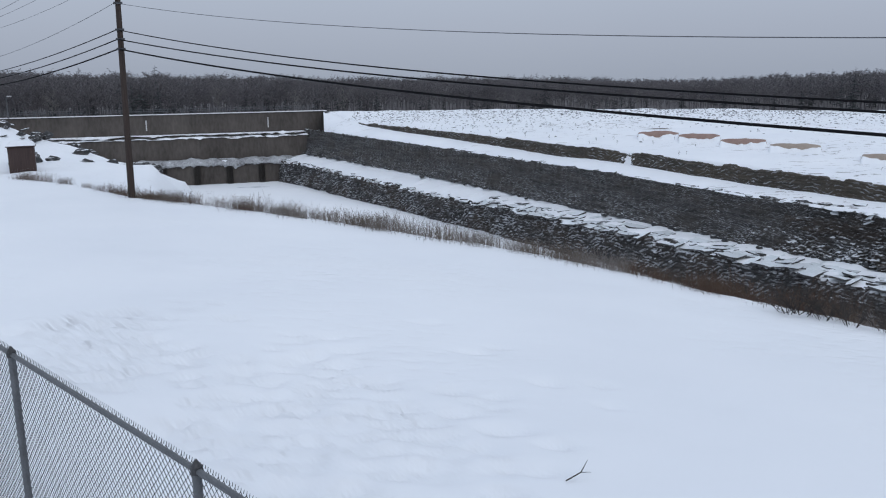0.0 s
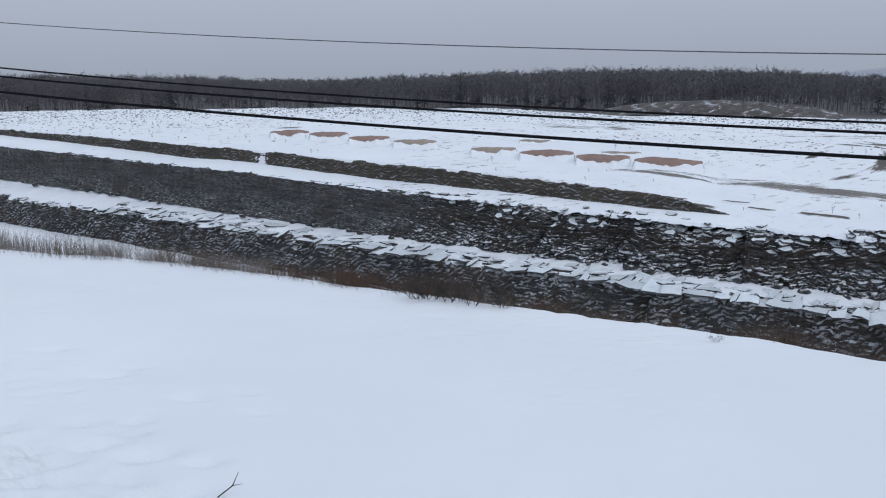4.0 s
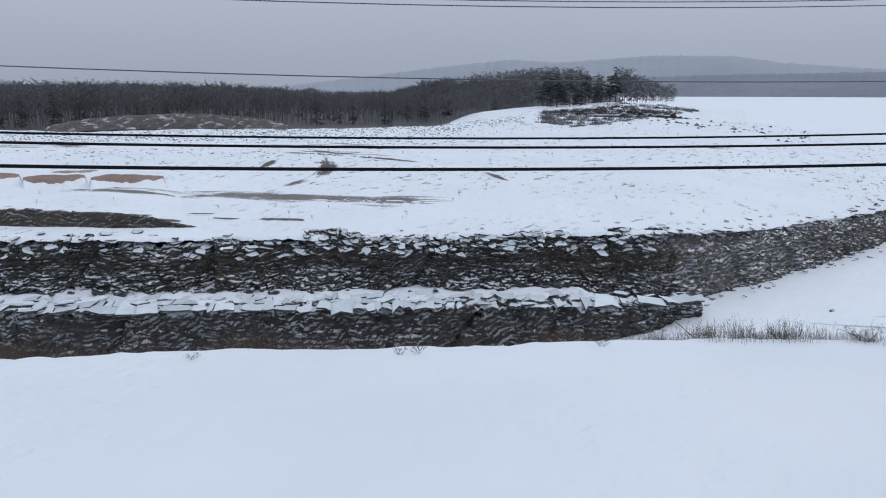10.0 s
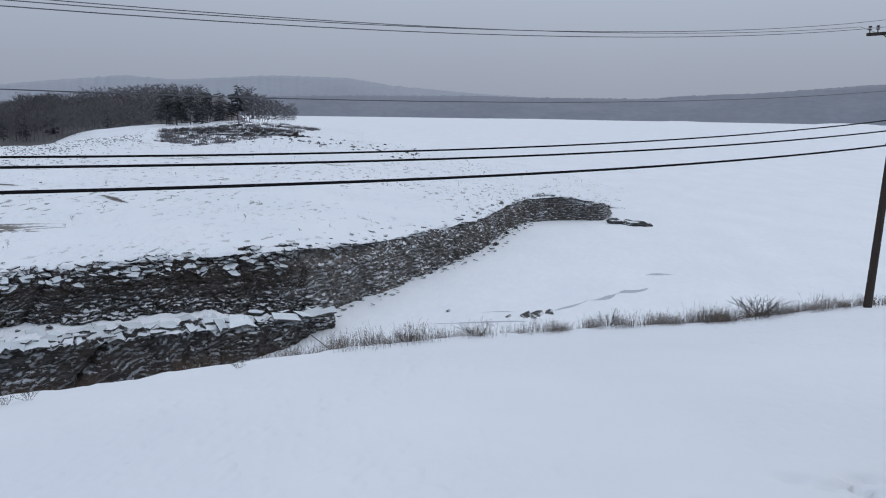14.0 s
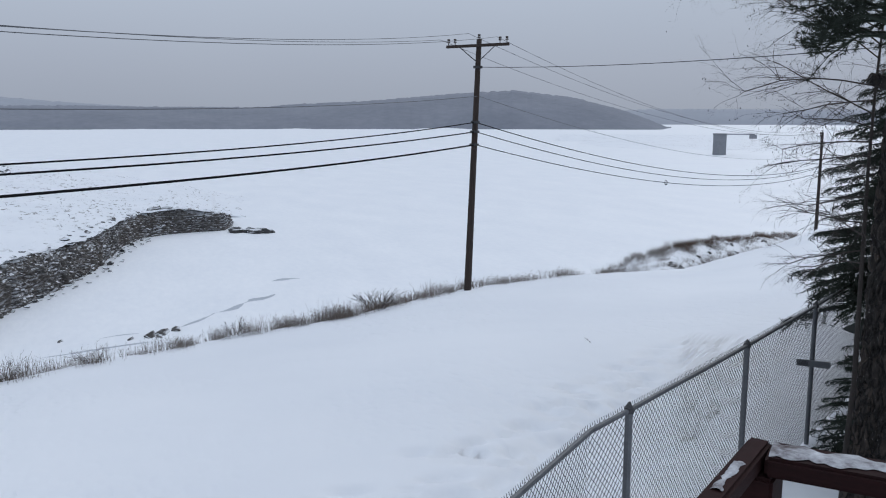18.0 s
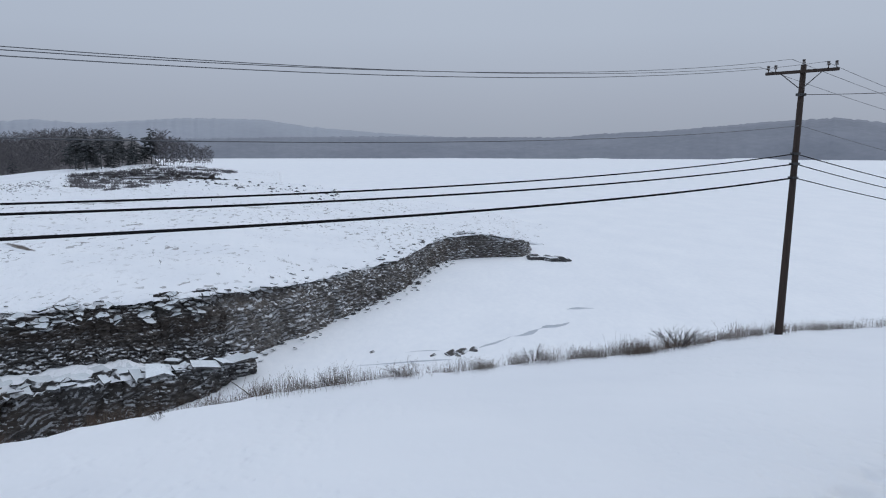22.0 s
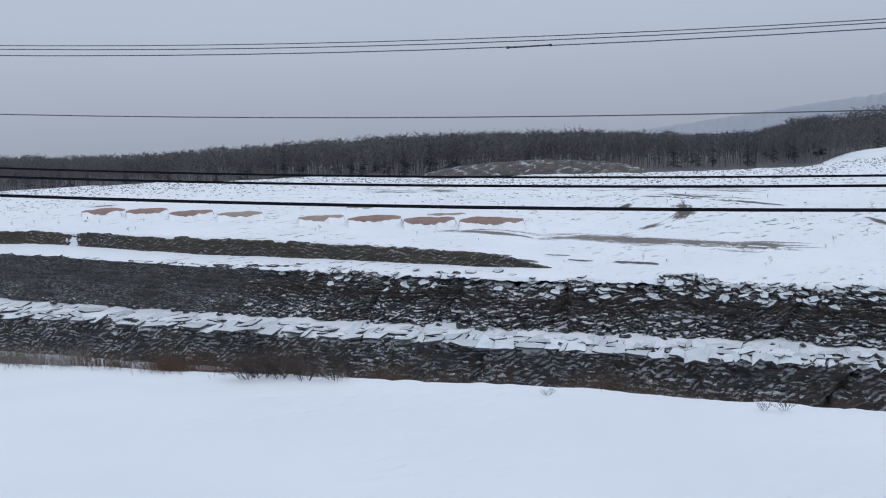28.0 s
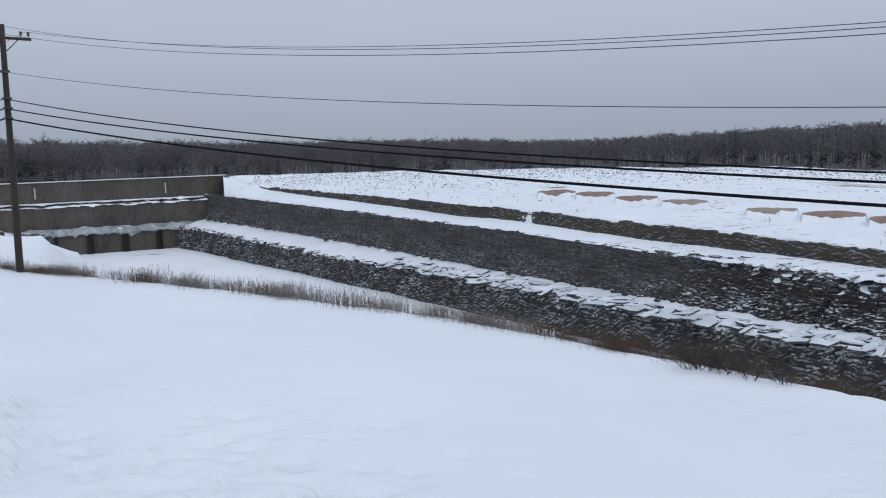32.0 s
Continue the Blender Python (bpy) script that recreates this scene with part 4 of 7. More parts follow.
# ---------------------------------------------------------------- woods
def bare_tree(seed, height=15.0, limbs=12, twigs=6, fine=3, thick=1.0, low=0.30):
    """A leafless tree: bent trunk, rising limbs, and a rounded haze of thin twigs."""
    rnd, t = random.Random(seed), Soup()
    lean = (rnd.gauss(0, 0.5), rnd.gauss(0, 0.5))
    at = lambda f: np.array((lean[0] * f * f + 0.12 * math.sin(f * 7 + seed), lean[1] * f * f, -0.5 + (height * 0.90 + 0.5) * f))
    for k in range(5):
        t.stick(at(k / 5), at((k + 1) / 5), thick * (0.13 - 0.022 * k), thick * (0.108 - 0.022 * k), 5)

    def blade(p, q, w):
        d = np.cross(q - p, (rnd.uniform(-1, 1), rnd.uniform(-1, 1), rnd.uniform(-0.4, 0.4)))
        d = d / (np.linalg.norm(d) + 1e-9) * w
        t.add([p - d, p + d, q], [(0, 1, 2)])

    wide = height * rnd.uniform(0.17, 0.24)
    for n in range(limbs):
        f = low + (0.92 - low) * (n + rnd.random()) / limbs
        p, a = at(f), rnd.uniform(0, 6.28)
        l = wide * math.sqrt(max(0.08, 1 - ((f - 0.55) / 0.5) ** 2)) * rnd.uniform(0.7, 1.15)
        q = p + np.array((math.cos(a) * l, math.sin(a) * l, l * rnd.uniform(0.5, 1.1)))
        q[2] = min(q[2], height * rnd.uniform(0.93, 0.99))
        t.stick(p, q, 0.05 * thick, 0.02 * thick)
        for _ in range(twigs):
            s0 = p + (q - p) * rnd.uniform(0.25, 1.0)
            a2, l2 = a + rnd.uniform(-1.5, 1.5), l * rnd.uniform(0.25, 0.55)
            s1 = s0 + np.array((math.cos(a2) * l2, math.sin(a2) * l2, l2 * rnd.uniform(0.2, 1.2)))
            blade(s0, s1, 0.055 * thick)
            for _ in range(fine):
                h0 = s0 + (s1 - s0) * rnd.uniform(0.2, 1)
                h1 = h0 + np.array([rnd.uniform(-0.8, 0.8), rnd.uniform(-0.8, 0.8), rnd.uniform(-0.1, 0.7)])
                blade(h0, h1, 0.055 * thick)
    return t


def conifer_tree(seed, height=15.0, tiers=16, per=8, spread=0.17, clear=0.10, broken=0.15, taper=0.75):
    """A ragged conifer: whorls of drooping boughs of uneven length, each of several small fans."""
    rnd, t = random.Random(seed), Soup()
    t.stick((0, 0, -0.5), (0, 0, height), 0.2, 0.02, 5)
    for k in range(tiers):
        f = k / tiers
        whorl = rnd.uniform(0.65, 1.2)
        for j in range(per):
            if rnd.random() < broken:
                continue
            a = 6.283 * (j + rnd.random()) / per
            d = np.array((math.cos(a), math.sin(a), 0))
            m = (height * spread * (1 - f) ** taper + 0.15) * whorl * rnd.uniform(0.55, 1.15)
            z = height * (clear + (0.985 - clear) * (f + rnd.uniform(-0.7, 0.7) / tiers))
            for g in (0.35, 0.62, 0.9):
                c = d * m * g + np.array((0, 0, z - (0.06 + 0.20 * g) * m))
                w = np.array((-d[1], d[0], 0)) * m * 0.30 * rnd.uniform(0.6, 1.2)
                e = d * m * 0.26
                t.add([c - e, c + w * 0.8 + (0, 0, -0.05 * m), c + e + (0, 0, -0.08 * m), c - w * 0.8 + (0, 0, -0.05 * m), c + (0, 0, 0.10 * m), c + (0, 0, -0.16 * m)], [(0, 1, 4), (1, 2, 4), (2, 3, 4), (3, 0, 4), (0, 5, 2), (1, 5, 3)])
    return t


def gather(variants, spots, seed):
    """Copies of the variants at (x, y, z, scale) as one vertex and face list."""
    rnd, vs, fs, n = random.Random(seed), [], [], 0
    ready = [(t.verts(), t.f) for t in variants]
    for x, y, z, k in spots:
        v, f = rnd.choice(ready)
        a = rnd.uniform(0, 6.28)
        c, s_ = math.cos(a), math.sin(a)
        vs.append(np.stack([(v[:, 0] * c - v[:, 1] * s_) * k + x, (v[:, 0] * s_ + v[:, 1] * c) * k + y, v[:, 2] * k + z], 1))
        fs += [tuple(i + n for i in q) for q in f]
        n += len(v)
    return np.concatenate(vs), fs


BARE = [bare_tree(100 + k, 15.0, 15, 5, 4, 1.3) for k in range(7)]
FIRS = [conifer_tree(200 + k, 15.0, 14, 6, 0.15 + 0.02 * k) for k in range(4)]
# how high the woods stand against the eye, by direction
WOOD_TOP = table((-75, 0.012), (-72, 0.018), (-67.3, 0.023), (-64, 0.0165), (-61.8, 0.011), (-59.5, 0.004), (-57, -0.007), (-53.6, -0.0075), (-47, 0.0005), (-37, 0.004), (-29, 0.0005), (-22, -0.004), (-15.6, -0.007), (-5, -0.002), (7, 0.0), (17, 0.005), (27, 0.010), (45, 0.013))
rnd = random.Random(11)
spots_bare, spots_fir, spots_birch = [], [], []
for row in range(9):
    az = 44.0
    while az > -60.5:
        az -= rnd.uniform(0.2, 0.5)
        r = 345 + 12 * row + rnd.uniform(-7, 7)
        z0 = -16.2 + 0.025 * (r - 300)
        h = 1.12 * (1 + 0.10 * fbm(az * 0.9, 5.0) + 0.05 * fbm(az * 3.0, 2.0)) * (WOOD_TOP(az) * r - z0) * (rnd.uniform(0.70, 1.0) if row < 5 else rnd.uniform(0.9, 1.03))
        x, y, _ = polar(az, r, 0)
        if rnd.random() < 0.08:
            spots_fir.append((x, y, z0, h * rnd.choice((0.7, 0.8, 0.9, 1.0, 1.0, 1.12)) / 15))
        elif row == 0 and rnd.random() < 0.07:
            spots_birch.append((x, y, z0, h * 0.85 / 15))
        else:
            spots_bare.append((x, y, z0, h / 15))
# the wooded hill to the right of them, climbing behind the knoll
for row in range(12):
    az = -57.0
    while az > -71.2 + 0.17 * row:
        az -= rnd.uniform(0.18, 0.40)
        r = 318 + 10 * row + 4 * max(0, -66 - az) + rnd.uniform(-6, 6)
        top = WOOD_TOP(az) * r
        z0 = -13.0 + (top - 9.5 + 13.0) * row / 11
        h = 9.0 + 3.0 * rnd.random() if row < 11 else max(6.0, top - z0) * rnd.uniform(0.98, 1.08)
        x, y, _ = polar(az, r, 0)
        (spots_fir if rnd.random() < 0.10 else spots_bare).append((x, y, z0, h / 15))
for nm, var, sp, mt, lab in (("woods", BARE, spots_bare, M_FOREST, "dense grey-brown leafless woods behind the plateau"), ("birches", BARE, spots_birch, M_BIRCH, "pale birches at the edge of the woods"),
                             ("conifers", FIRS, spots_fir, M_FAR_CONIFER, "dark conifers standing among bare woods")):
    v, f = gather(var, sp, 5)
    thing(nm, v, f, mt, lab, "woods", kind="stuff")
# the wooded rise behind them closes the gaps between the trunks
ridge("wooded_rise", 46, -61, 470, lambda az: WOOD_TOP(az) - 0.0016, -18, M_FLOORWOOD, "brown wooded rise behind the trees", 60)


def hill_patch(name, az0, az1, r0, r1, height, material, label, category="ground", rows=26, step=0.35):
    """A rounded patch of ground in the distance: height(az, f) with f from its near foot to its back."""
    verts, faces = [], []
    n = int(abs(az1 - az0) / step)
    for i in range(n + 1):
        az = az0 + (az1 - az0) * i / n
        for j in range(rows):
            f = j / (rows - 1)
            r = r0 + (r1 - r0) * f
            x, y, _ = polar(az, r, 0)
            verts.append((x, y, height(az, f) + 0.35 * fbm(x * 0.08, y * 0.08) + 0.2 * fbm(x * 0.3, y * 0.3)))
    for i in range(n):
        for j in range(rows - 1):
            faces.append((i * rows + j, i * rows + j + 1, (i + 1) * rows + j + 1, (i + 1) * rows + j))
    return thing(name, verts, faces, material, label, category, kind="structure", smooth=True)


hump = lambda f: math.sin(math.pi * min(1, max(0, f)))
# Sheet added under the trees so the gaps between trunks stay dark.
hill_patch("forest_floor", 46, -61, 300, 470, lambda az, f: -16.4 + 4.25 * f, M_FLOORWOOD, "brown floor sheet under the woods", "ground", rows=8, step=1.0)
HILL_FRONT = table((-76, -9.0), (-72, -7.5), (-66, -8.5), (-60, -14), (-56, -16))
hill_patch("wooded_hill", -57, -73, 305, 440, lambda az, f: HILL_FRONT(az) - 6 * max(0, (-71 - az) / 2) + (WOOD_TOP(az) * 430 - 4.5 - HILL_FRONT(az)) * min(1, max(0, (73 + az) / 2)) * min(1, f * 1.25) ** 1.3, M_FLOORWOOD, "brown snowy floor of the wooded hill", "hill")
KNOLL = table((-79.5, 0), (-77.5, 1.6), (-75, 3.2), (-72, 4.2), (-69, 3.4), (-66, 2.2), (-63, 1.2), (-60, 0))
KNOLL_BASE = table((-79.5, -10.8), (-76, -9.8), (-66, -9.4), (-63, -10.2), (-61, -13.0), (-58, -19.0))


def knoll_z(az, f):
    return KNOLL_BASE(az) - 1.2 * max(0, 0.05 - f) / 0.05 + KNOLL(az) * (0.25 + 0.75 * hump(f * 0.8 + 0.15)) * min(1, f / 0.06)


hill_patch("knoll", -57.5, -79.5, 250, 330, knoll_z, M_LAND, "snowy knoll with a rocky front", "hill")
M_BRUSHY = rock_material("brushy_ground", (0.045, 0.04, 0.038), (0.13, 0.115, 0.105), (0.09, 0.075, 0.065), 1.17, 0.99, 1.0, 0.5, 0.7, 0, (0.4, 0.4, 1), 0.5, 0.0, 0.0, 0.75)
hill_patch("snow_hillock", -35, -50, 300, 338, lambda az, f: -15.0 + (5.3 * hump((az + 50) / 15) ** 0.5) * hump(f * 0.95 + 0.05), M_BRUSHY, "low brushy hillock under snow before the woods", "hill")


rnd = random.Random(19)
at_hillock = []
for k in range(260):
    az, f_ = rnd.uniform(-49, -36), rnd.random() ** 1.5 * 0.75
    x, y, _ = polar(az, 300 + 38 * f_, 0)
    at_hillock.append((x, y, -15.2 + (5.3 * hump((az + 50) / 15) ** 0.5) * hump(f_ * 0.95 + 0.05), rnd.uniform(0.06, 0.17)))
v, f = gather(BARE, at_hillock, 14)
thing("hillock_brush", v, f, M_FOREST, "grey leafless brush on the snowy hillock", "brush", kind="stuff")


# ---------------------------------------------------------------- loose rocks
def slab_mesh(seed, thick):
    """A broken flat slab with an uneven outline."""
    rnd, bm = random.Random(seed), bmesh.new()
    n = rnd.choice((4, 5, 5, 6, 7))
    ring = []
    for k in range(n):
        a = 6.283 * (k + rnd.uniform(-0.3, 0.3)) / n
        ring.append((math.cos(a) * rnd.uniform(0.6, 1.05), math.sin(a) * rnd.uniform(0.35, 0.75)))
    lo = [bm.verts.new((x * 1.02, y * 1.02, -thick / 2 + rnd.uniform(-0.03, 0.03))) for x, y in ring]
    md = [bm.verts.new((x * 1.05, y * 1.05, thick * 0.3)) for x, y in ring]
    hi = [bm.verts.new((x * 0.93, y * 0.93, thick / 2 + rnd.uniform(-0.02, 0.02))) for x, y in ring]
    for a, b in ((lo, md), (md, hi)):
        for k in range(n):
            bm.faces.new((a[k], a[(k + 1) % n], b[(k + 1) % n], b[k]))
    cap = bm.faces.new(hi)
    cap.material_index = 1
    bm.faces.new(lo[::-1])
    me = bpy.data.meshes.new("rock_slab")
    bm.to_mesh(me)
    bm.free()
    me.materials.append(M_SLAB)
    me.materials.append(M_PLATE)
    return me


def boulder_mesh(seed, material, name="boulder"):
    rnd, bm = random.Random(seed), bmesh.new()
    bmesh.ops.create_icosphere(bm, subdivisions=2, radius=1.0)
    for v in bm.verts:
        k = 0.75 + 0.45 * fbm(v.co.x * 1.1 + seed, v.co.y * 1.1, v.co.z * 1.1)
        v.co = Vector((v.co.x * k, v.co.y * k * 0.8, max(-0.35, v.co.z * k * 0.65)))
        for ax in range(3):
            v.co[ax] = round(v.co[ax] * 3.2) / 3.2 * 0.45 + v.co[ax] * 0.55
    me = bpy.data.meshes.new(name)
    bm.to_mesh(me)
    bm.free()
    me.materials.append(material)
    return me


SLABS = [slab_mesh(30 + k, 0.13 + 0.03 * (k % 4)) for k in range(9)]
BOULDERS = [boulder_mesh(60 + k, M_SLAB) for k in range(6)]
rnd = random.Random(21)


def set_rock(name, me, x, y, z, size, turn, tilt, label, group):
    ob = new(name, me)
    ob.matrix_world = Matrix.Translation((x, y, z)) @ Matrix.Rotation(radians(turn), 4, "Z") @ Matrix.Rotation(radians(tilt[0]), 4, "X") @ Matrix.Rotation(radians(tilt[1]), 4, "Y") @ Matrix.Diagonal((size, size, min(size, 1.3), 1))
    return tagged(ob, label, "rock", group)


def rocks_along(line, u0, u1, gap, zf, inward, sizes, meshes, name, label, group, tilt=14, grounded=False):
    u = u0
    while u < u1:
        u += rnd.uniform(0.3, 1.7) * gap
        x, y = line.at(min(u, u1))
        nx, ny = line.normal(min(u, u1))
        o = rnd.uniform(*inward)
        s = rnd.uniform(*sizes)
        z = land_z(x + nx * o, y + ny * o) - 0.05 if grounded else zf(u)
        set_rock(name, rnd.choice(meshes), x + nx * o, y + ny * o, z + rnd.uniform(0.0, 0.22), s, math.degrees(math.atan2(ny, nx)) - 90 + rnd.gauss(0, 40), (-abs(rnd.gauss(8, tilt)) if meshes is SLABS else 0, rnd.gauss(0, tilt * 0.6)), label, group)


rocks_along(LOW, 100, 230, 4.5, lambda u: TOP_LOW(u) + 0.25, (-2.6, 0.4), (0.4, 1.0), SLABS, "rock_slab", "loose tilted slab of dark rock capped with snow", "slabs on the ledge", 12)
rocks_along(LOW, 2, 130, 2.2, lambda u: TOP_LOW(u) + 0.2, (-0.7, 0.6), (0.35, 0.9), SLABS, "rock_slab", "loose tilted slab of dark rock capped with snow", "slabs on the ledge", 12)
rocks_along(UP, 0, 222, 2.2, FOOT_UP, (0.5, 2.0), (0.3, 0.8), BOULDERS, "boulder", "snow-capped boulder at the foot of the rock face", "fallen boulders")
rocks_along(UP, 2, 146, 2.4, lambda u: TOP_UP(u) - 0.12, (-0.5, 0.3), (0.3, 0.85), SLABS, "rock_slab", "loose slab of dark rock on the rim", "slabs on the rim", 8)
# broken flagstones, crusted with snow, that pave the ledge
def pave_ledge(u0, u1):
    cells, rp = [], random.Random(88)
    lines = (-0.75, 1.0, 2.7, 4.3)
    for row in range(3):
        u = u0 + rp.random()
        while u < u1:
            w = rp.choice((0.5, 0.7, 0.9, 1.3, 1.8, 2.5))
            lo, hi = lines[row], lines[row + 1]
            if row == 0 and rp.random() < 0.24:
                u += w * 0.7
                continue
            e = 0.26 if row == 0 else 0.25
            pts = [(u, lo + rp.gauss(0, e)), (u + w * rp.uniform(0.3, 0.7), lo + rp.gauss(-0.1, e)), (u + w, lo + rp.gauss(0, e)), (u + w * rp.uniform(0.7, 1.2), hi + rp.gauss(-0.2, 0.35)), (u + w * rp.uniform(-0.2, 0.3), hi + rp.gauss(-0.2, 0.35))]
            tilt_u, tilt_v = rp.gauss(0, 0.07), (rp.gauss(0.08, 0.12) if row == 0 else rp.gauss(0.03, 0.09))
            cells.append((u, w, row, pts, tilt_u, tilt_v, rp.uniform(-0.05, 0.14) - 0.07 * row, rp.uniform(0.10, 0.24)))
            u += w * 1.03
    for u, w, row, pts, tu, tv, up_, thick in cells:
        cu, cv = u + w / 2, sum(q[1] for q in pts) / 5
        bx, by = LOW.at(cu)
        nx, ny = LOW.normal(cu)
        z0 = TOP_LOW(cu) + (FOOT_UP(cu) - TOP_LOW(cu)) * max(0, cv) / 6.5 + 0.16 + up_
        vs = []
        for du in (0, 1):
            for pu, pv in pts:
                a, b = pu - cu, pv - cv
                if du == 0:
                    a, b = a * 0.97, b * 0.97
                vs.append((bx - ny * a - nx * pv, by + nx * a - ny * pv, z0 + tu * a + tv * b - (0 if du else thick)))
        bm = bmesh.new()
        bv = [bm.verts.new(q) for q in vs]
        cap = bm.faces.new(bv[5:])
        cap.material_index = 1
        for k in range(5):
            bm.faces.new((bv[k], bv[(k + 1) % 5], bv[5 + (k + 1) % 5], bv[5 + k]))
        bm.faces.new(bv[4::-1])
        bmesh.ops.recalc_face_normals(bm, faces=bm.faces)
        ob = part("flagstone", bm, M_SLAB, LEDGE)
        ob.data.materials.append(M_PLATE)


pave_ledge(96, 227)
# tumbled slabs on the stepped-back top beds of the rough face
n_u, n_f = UPPER.shape[:2]
for k in range(280):
    i, j = rnd.randrange(20, n_u - 20), int(n_f * rnd.uniform(0.66, 0.99))
    if rnd.random() > i / n_u * 1.3 + 0.15:
        continue
    x, y, z = UPPER[i, j]
    nx, ny = UP.normal(145 + 81 * i / n_u)
    set_rock("rock_slab", rnd.choice(SLABS), x + nx * 0.1, y + ny * 0.1, z + 0.12, rnd.uniform(0.35, 0.95), math.degrees(math.atan2(ny, nx)) + 90 + rnd.gauss(0, 35), (rnd.gauss(24, 10), rnd.gauss(0, 12)), "loose snow-crusted slab of dark rock on the rim", "slabs on the rim")
RIM_ROCK = lambda u: TOP_UP(u) + 0.02
for reach, gap in (((-1.4, -0.2), 3.6), ((-3.5, -1.2), 5.0)):
    rocks_along(UP, 150, TIP - 30, gap, RIM_ROCK, reach, (0.25, 0.8), SLABS, "rock_slab", "loose snow-crusted slab of dark rock on the rim", "slabs on the rim", 10, True)
rocks_along(UP, 224, 300, 3.0, lambda u: TOP_UP(u) - 0.15, (-1.2, 0.3), (0.4, 1.0), SLABS, "rock_slab", "loose slab of dark rock on the rim", "slabs on the rim", 12)
rocks_along(UP, 230, 300, 5.0, lambda u: ICE_BAY, (0.4, 2.0), (0.25, 0.7), BOULDERS, "boulder", "snow-capped boulder at the foot of the rock face", "fallen boulders")
rocks_along(UP, 226, 302, 0.9, lambda u: ICE_BAY + 0.02, (0.4, 3.2), (0.15, 0.55), SLABS, "rock_slab", "small broken slab half buried at the foot of the spur", "debris under the spur", 8)
# a pale upright block that leans on the lower face
x, y = LOW.at(LOW.near(*chan(16.5, 70)[:2]))
set_rock("rock_slab", SLABS[1], x + LOW.normal(180)[0] * 1.6, y + LOW.normal(180)[1] * 1.6, -20.3, 0.75, 120, (62, 0), "pale snow-plastered slab leaning on the lower rock face", "slabs on the ledge")
# the last rocks beyond the spur's tip
for az, r, s in ((-98.6, 156, 2.6), (-98.0, 157, 1.8), (-99.2, 155, 1.6), (-97.3, 157, 2.2)):
    x, y, _ = polar(az, r, 0)
    set_rock("boulder", rnd.choice(BOULDERS), x, y, ICE_BAY + 0.2, s, rnd.uniform(0, 360), (0, 0), "low dark rock standing out of the ice", "rocks off the spur")
DARK_FLATS = [slab_mesh(70 + k, 0.12) for k in range(4)]
for me in DARK_FLATS:
    me.materials[1] = M_OUTCROP
# flat rocks and lifted ice at the near edge of the bay
for az, t, s in ((-91.6, 0.2497, 1.5), (-92.3, 0.2475, 1.3), (-93.1, 0.2445, 1.1), (-92.0, 0.2515, 0.8), (-86.0, 0.247, 0.5), (-90.2, 0.252, 0.6)):
    r = -(ICE_BAY - 0.1) / t
    x, y, _ = polar(az, r, 0)
    set_rock("rock_slab", rnd.choice(DARK_FLATS), x + 0.5, y, ICE_BAY + 0.05, s, rnd.uniform(-40, 20), (rnd.gauss(0, 8), rnd.gauss(0, 8)), "dark flat rock frozen into the ice", "rocks in the ice")


def on_land(az, tan):
    """The place on the plateau in a direction, where the ground lies that far below the eye."""
    r = RIM(az)[0] * 1.08
    while r < 400:
        x, y, _ = polar(az, r, 0)
        z = land_z(x, y)
        if z / r > -tan:
            return x, y, z, r
        r += 0.5
    return x, y, z, r


M_RUBBLE = plain("snow_dusted_rubble", (0.07, 0.07, 0.07), (0.30, 0.305, 0.32), 0.9, 0.6)
# rubble under thin snow along the plateau's crest
rub, rr_ = Soup(), random.Random(31)
for _ in range(7000):
    az = rr_.uniform(-66, 6)
    rc = CREST_R(az)
    r = rc - abs(rr_.gauss(0, 1)) * 22 - 1
    if r < RIM(az)[0] * 1.09:
        continue
    x, y, _ = polar(az, r, 0)
    z, s = land_z(x, y), rr_.uniform(0.12, 0.42)
    pts = [(x + s * rr_.uniform(0.5, 1.3) * math.cos(6.283 * k / 5 + rr_.random()), y + s * rr_.uniform(0.5, 1.3) * math.sin(6.283 * k / 5 + rr_.random()), z - 0.1) for k in range(5)]
    top = [(x + 0.5 * (p[0] - x), y + 0.5 * (p[1] - y), z + s * rr_.uniform(0.02, 0.30)) for p in pts]
    rub.add(pts + top, [(k, (k + 1) % 5, 5 + (k + 1) % 5, 5 + k) for k in range(5)] + [(5, 6, 7, 8, 9)])
tagged(new("rubble", rub.mesh("rubble", M_RUBBLE)), "dark rubble poking through thin snow on the plateau", "rubble", kind="stuff")


# ---------------------------------------------------------------- soil piles and bare strips on the plateau
M_PILE = plain("orange_clay", (0.21, 0.135, 0.110), (0.37, 0.265, 0.225), 0.95, 0.6, (1, 1, 2), 0.5, 0.08)
M_PILE_PALE = plain("ochre_soil", (0.24, 0.195, 0.16), (0.42, 0.355, 0.30), 0.95, 0.6, (1, 1, 2), 0.5, 0.08)


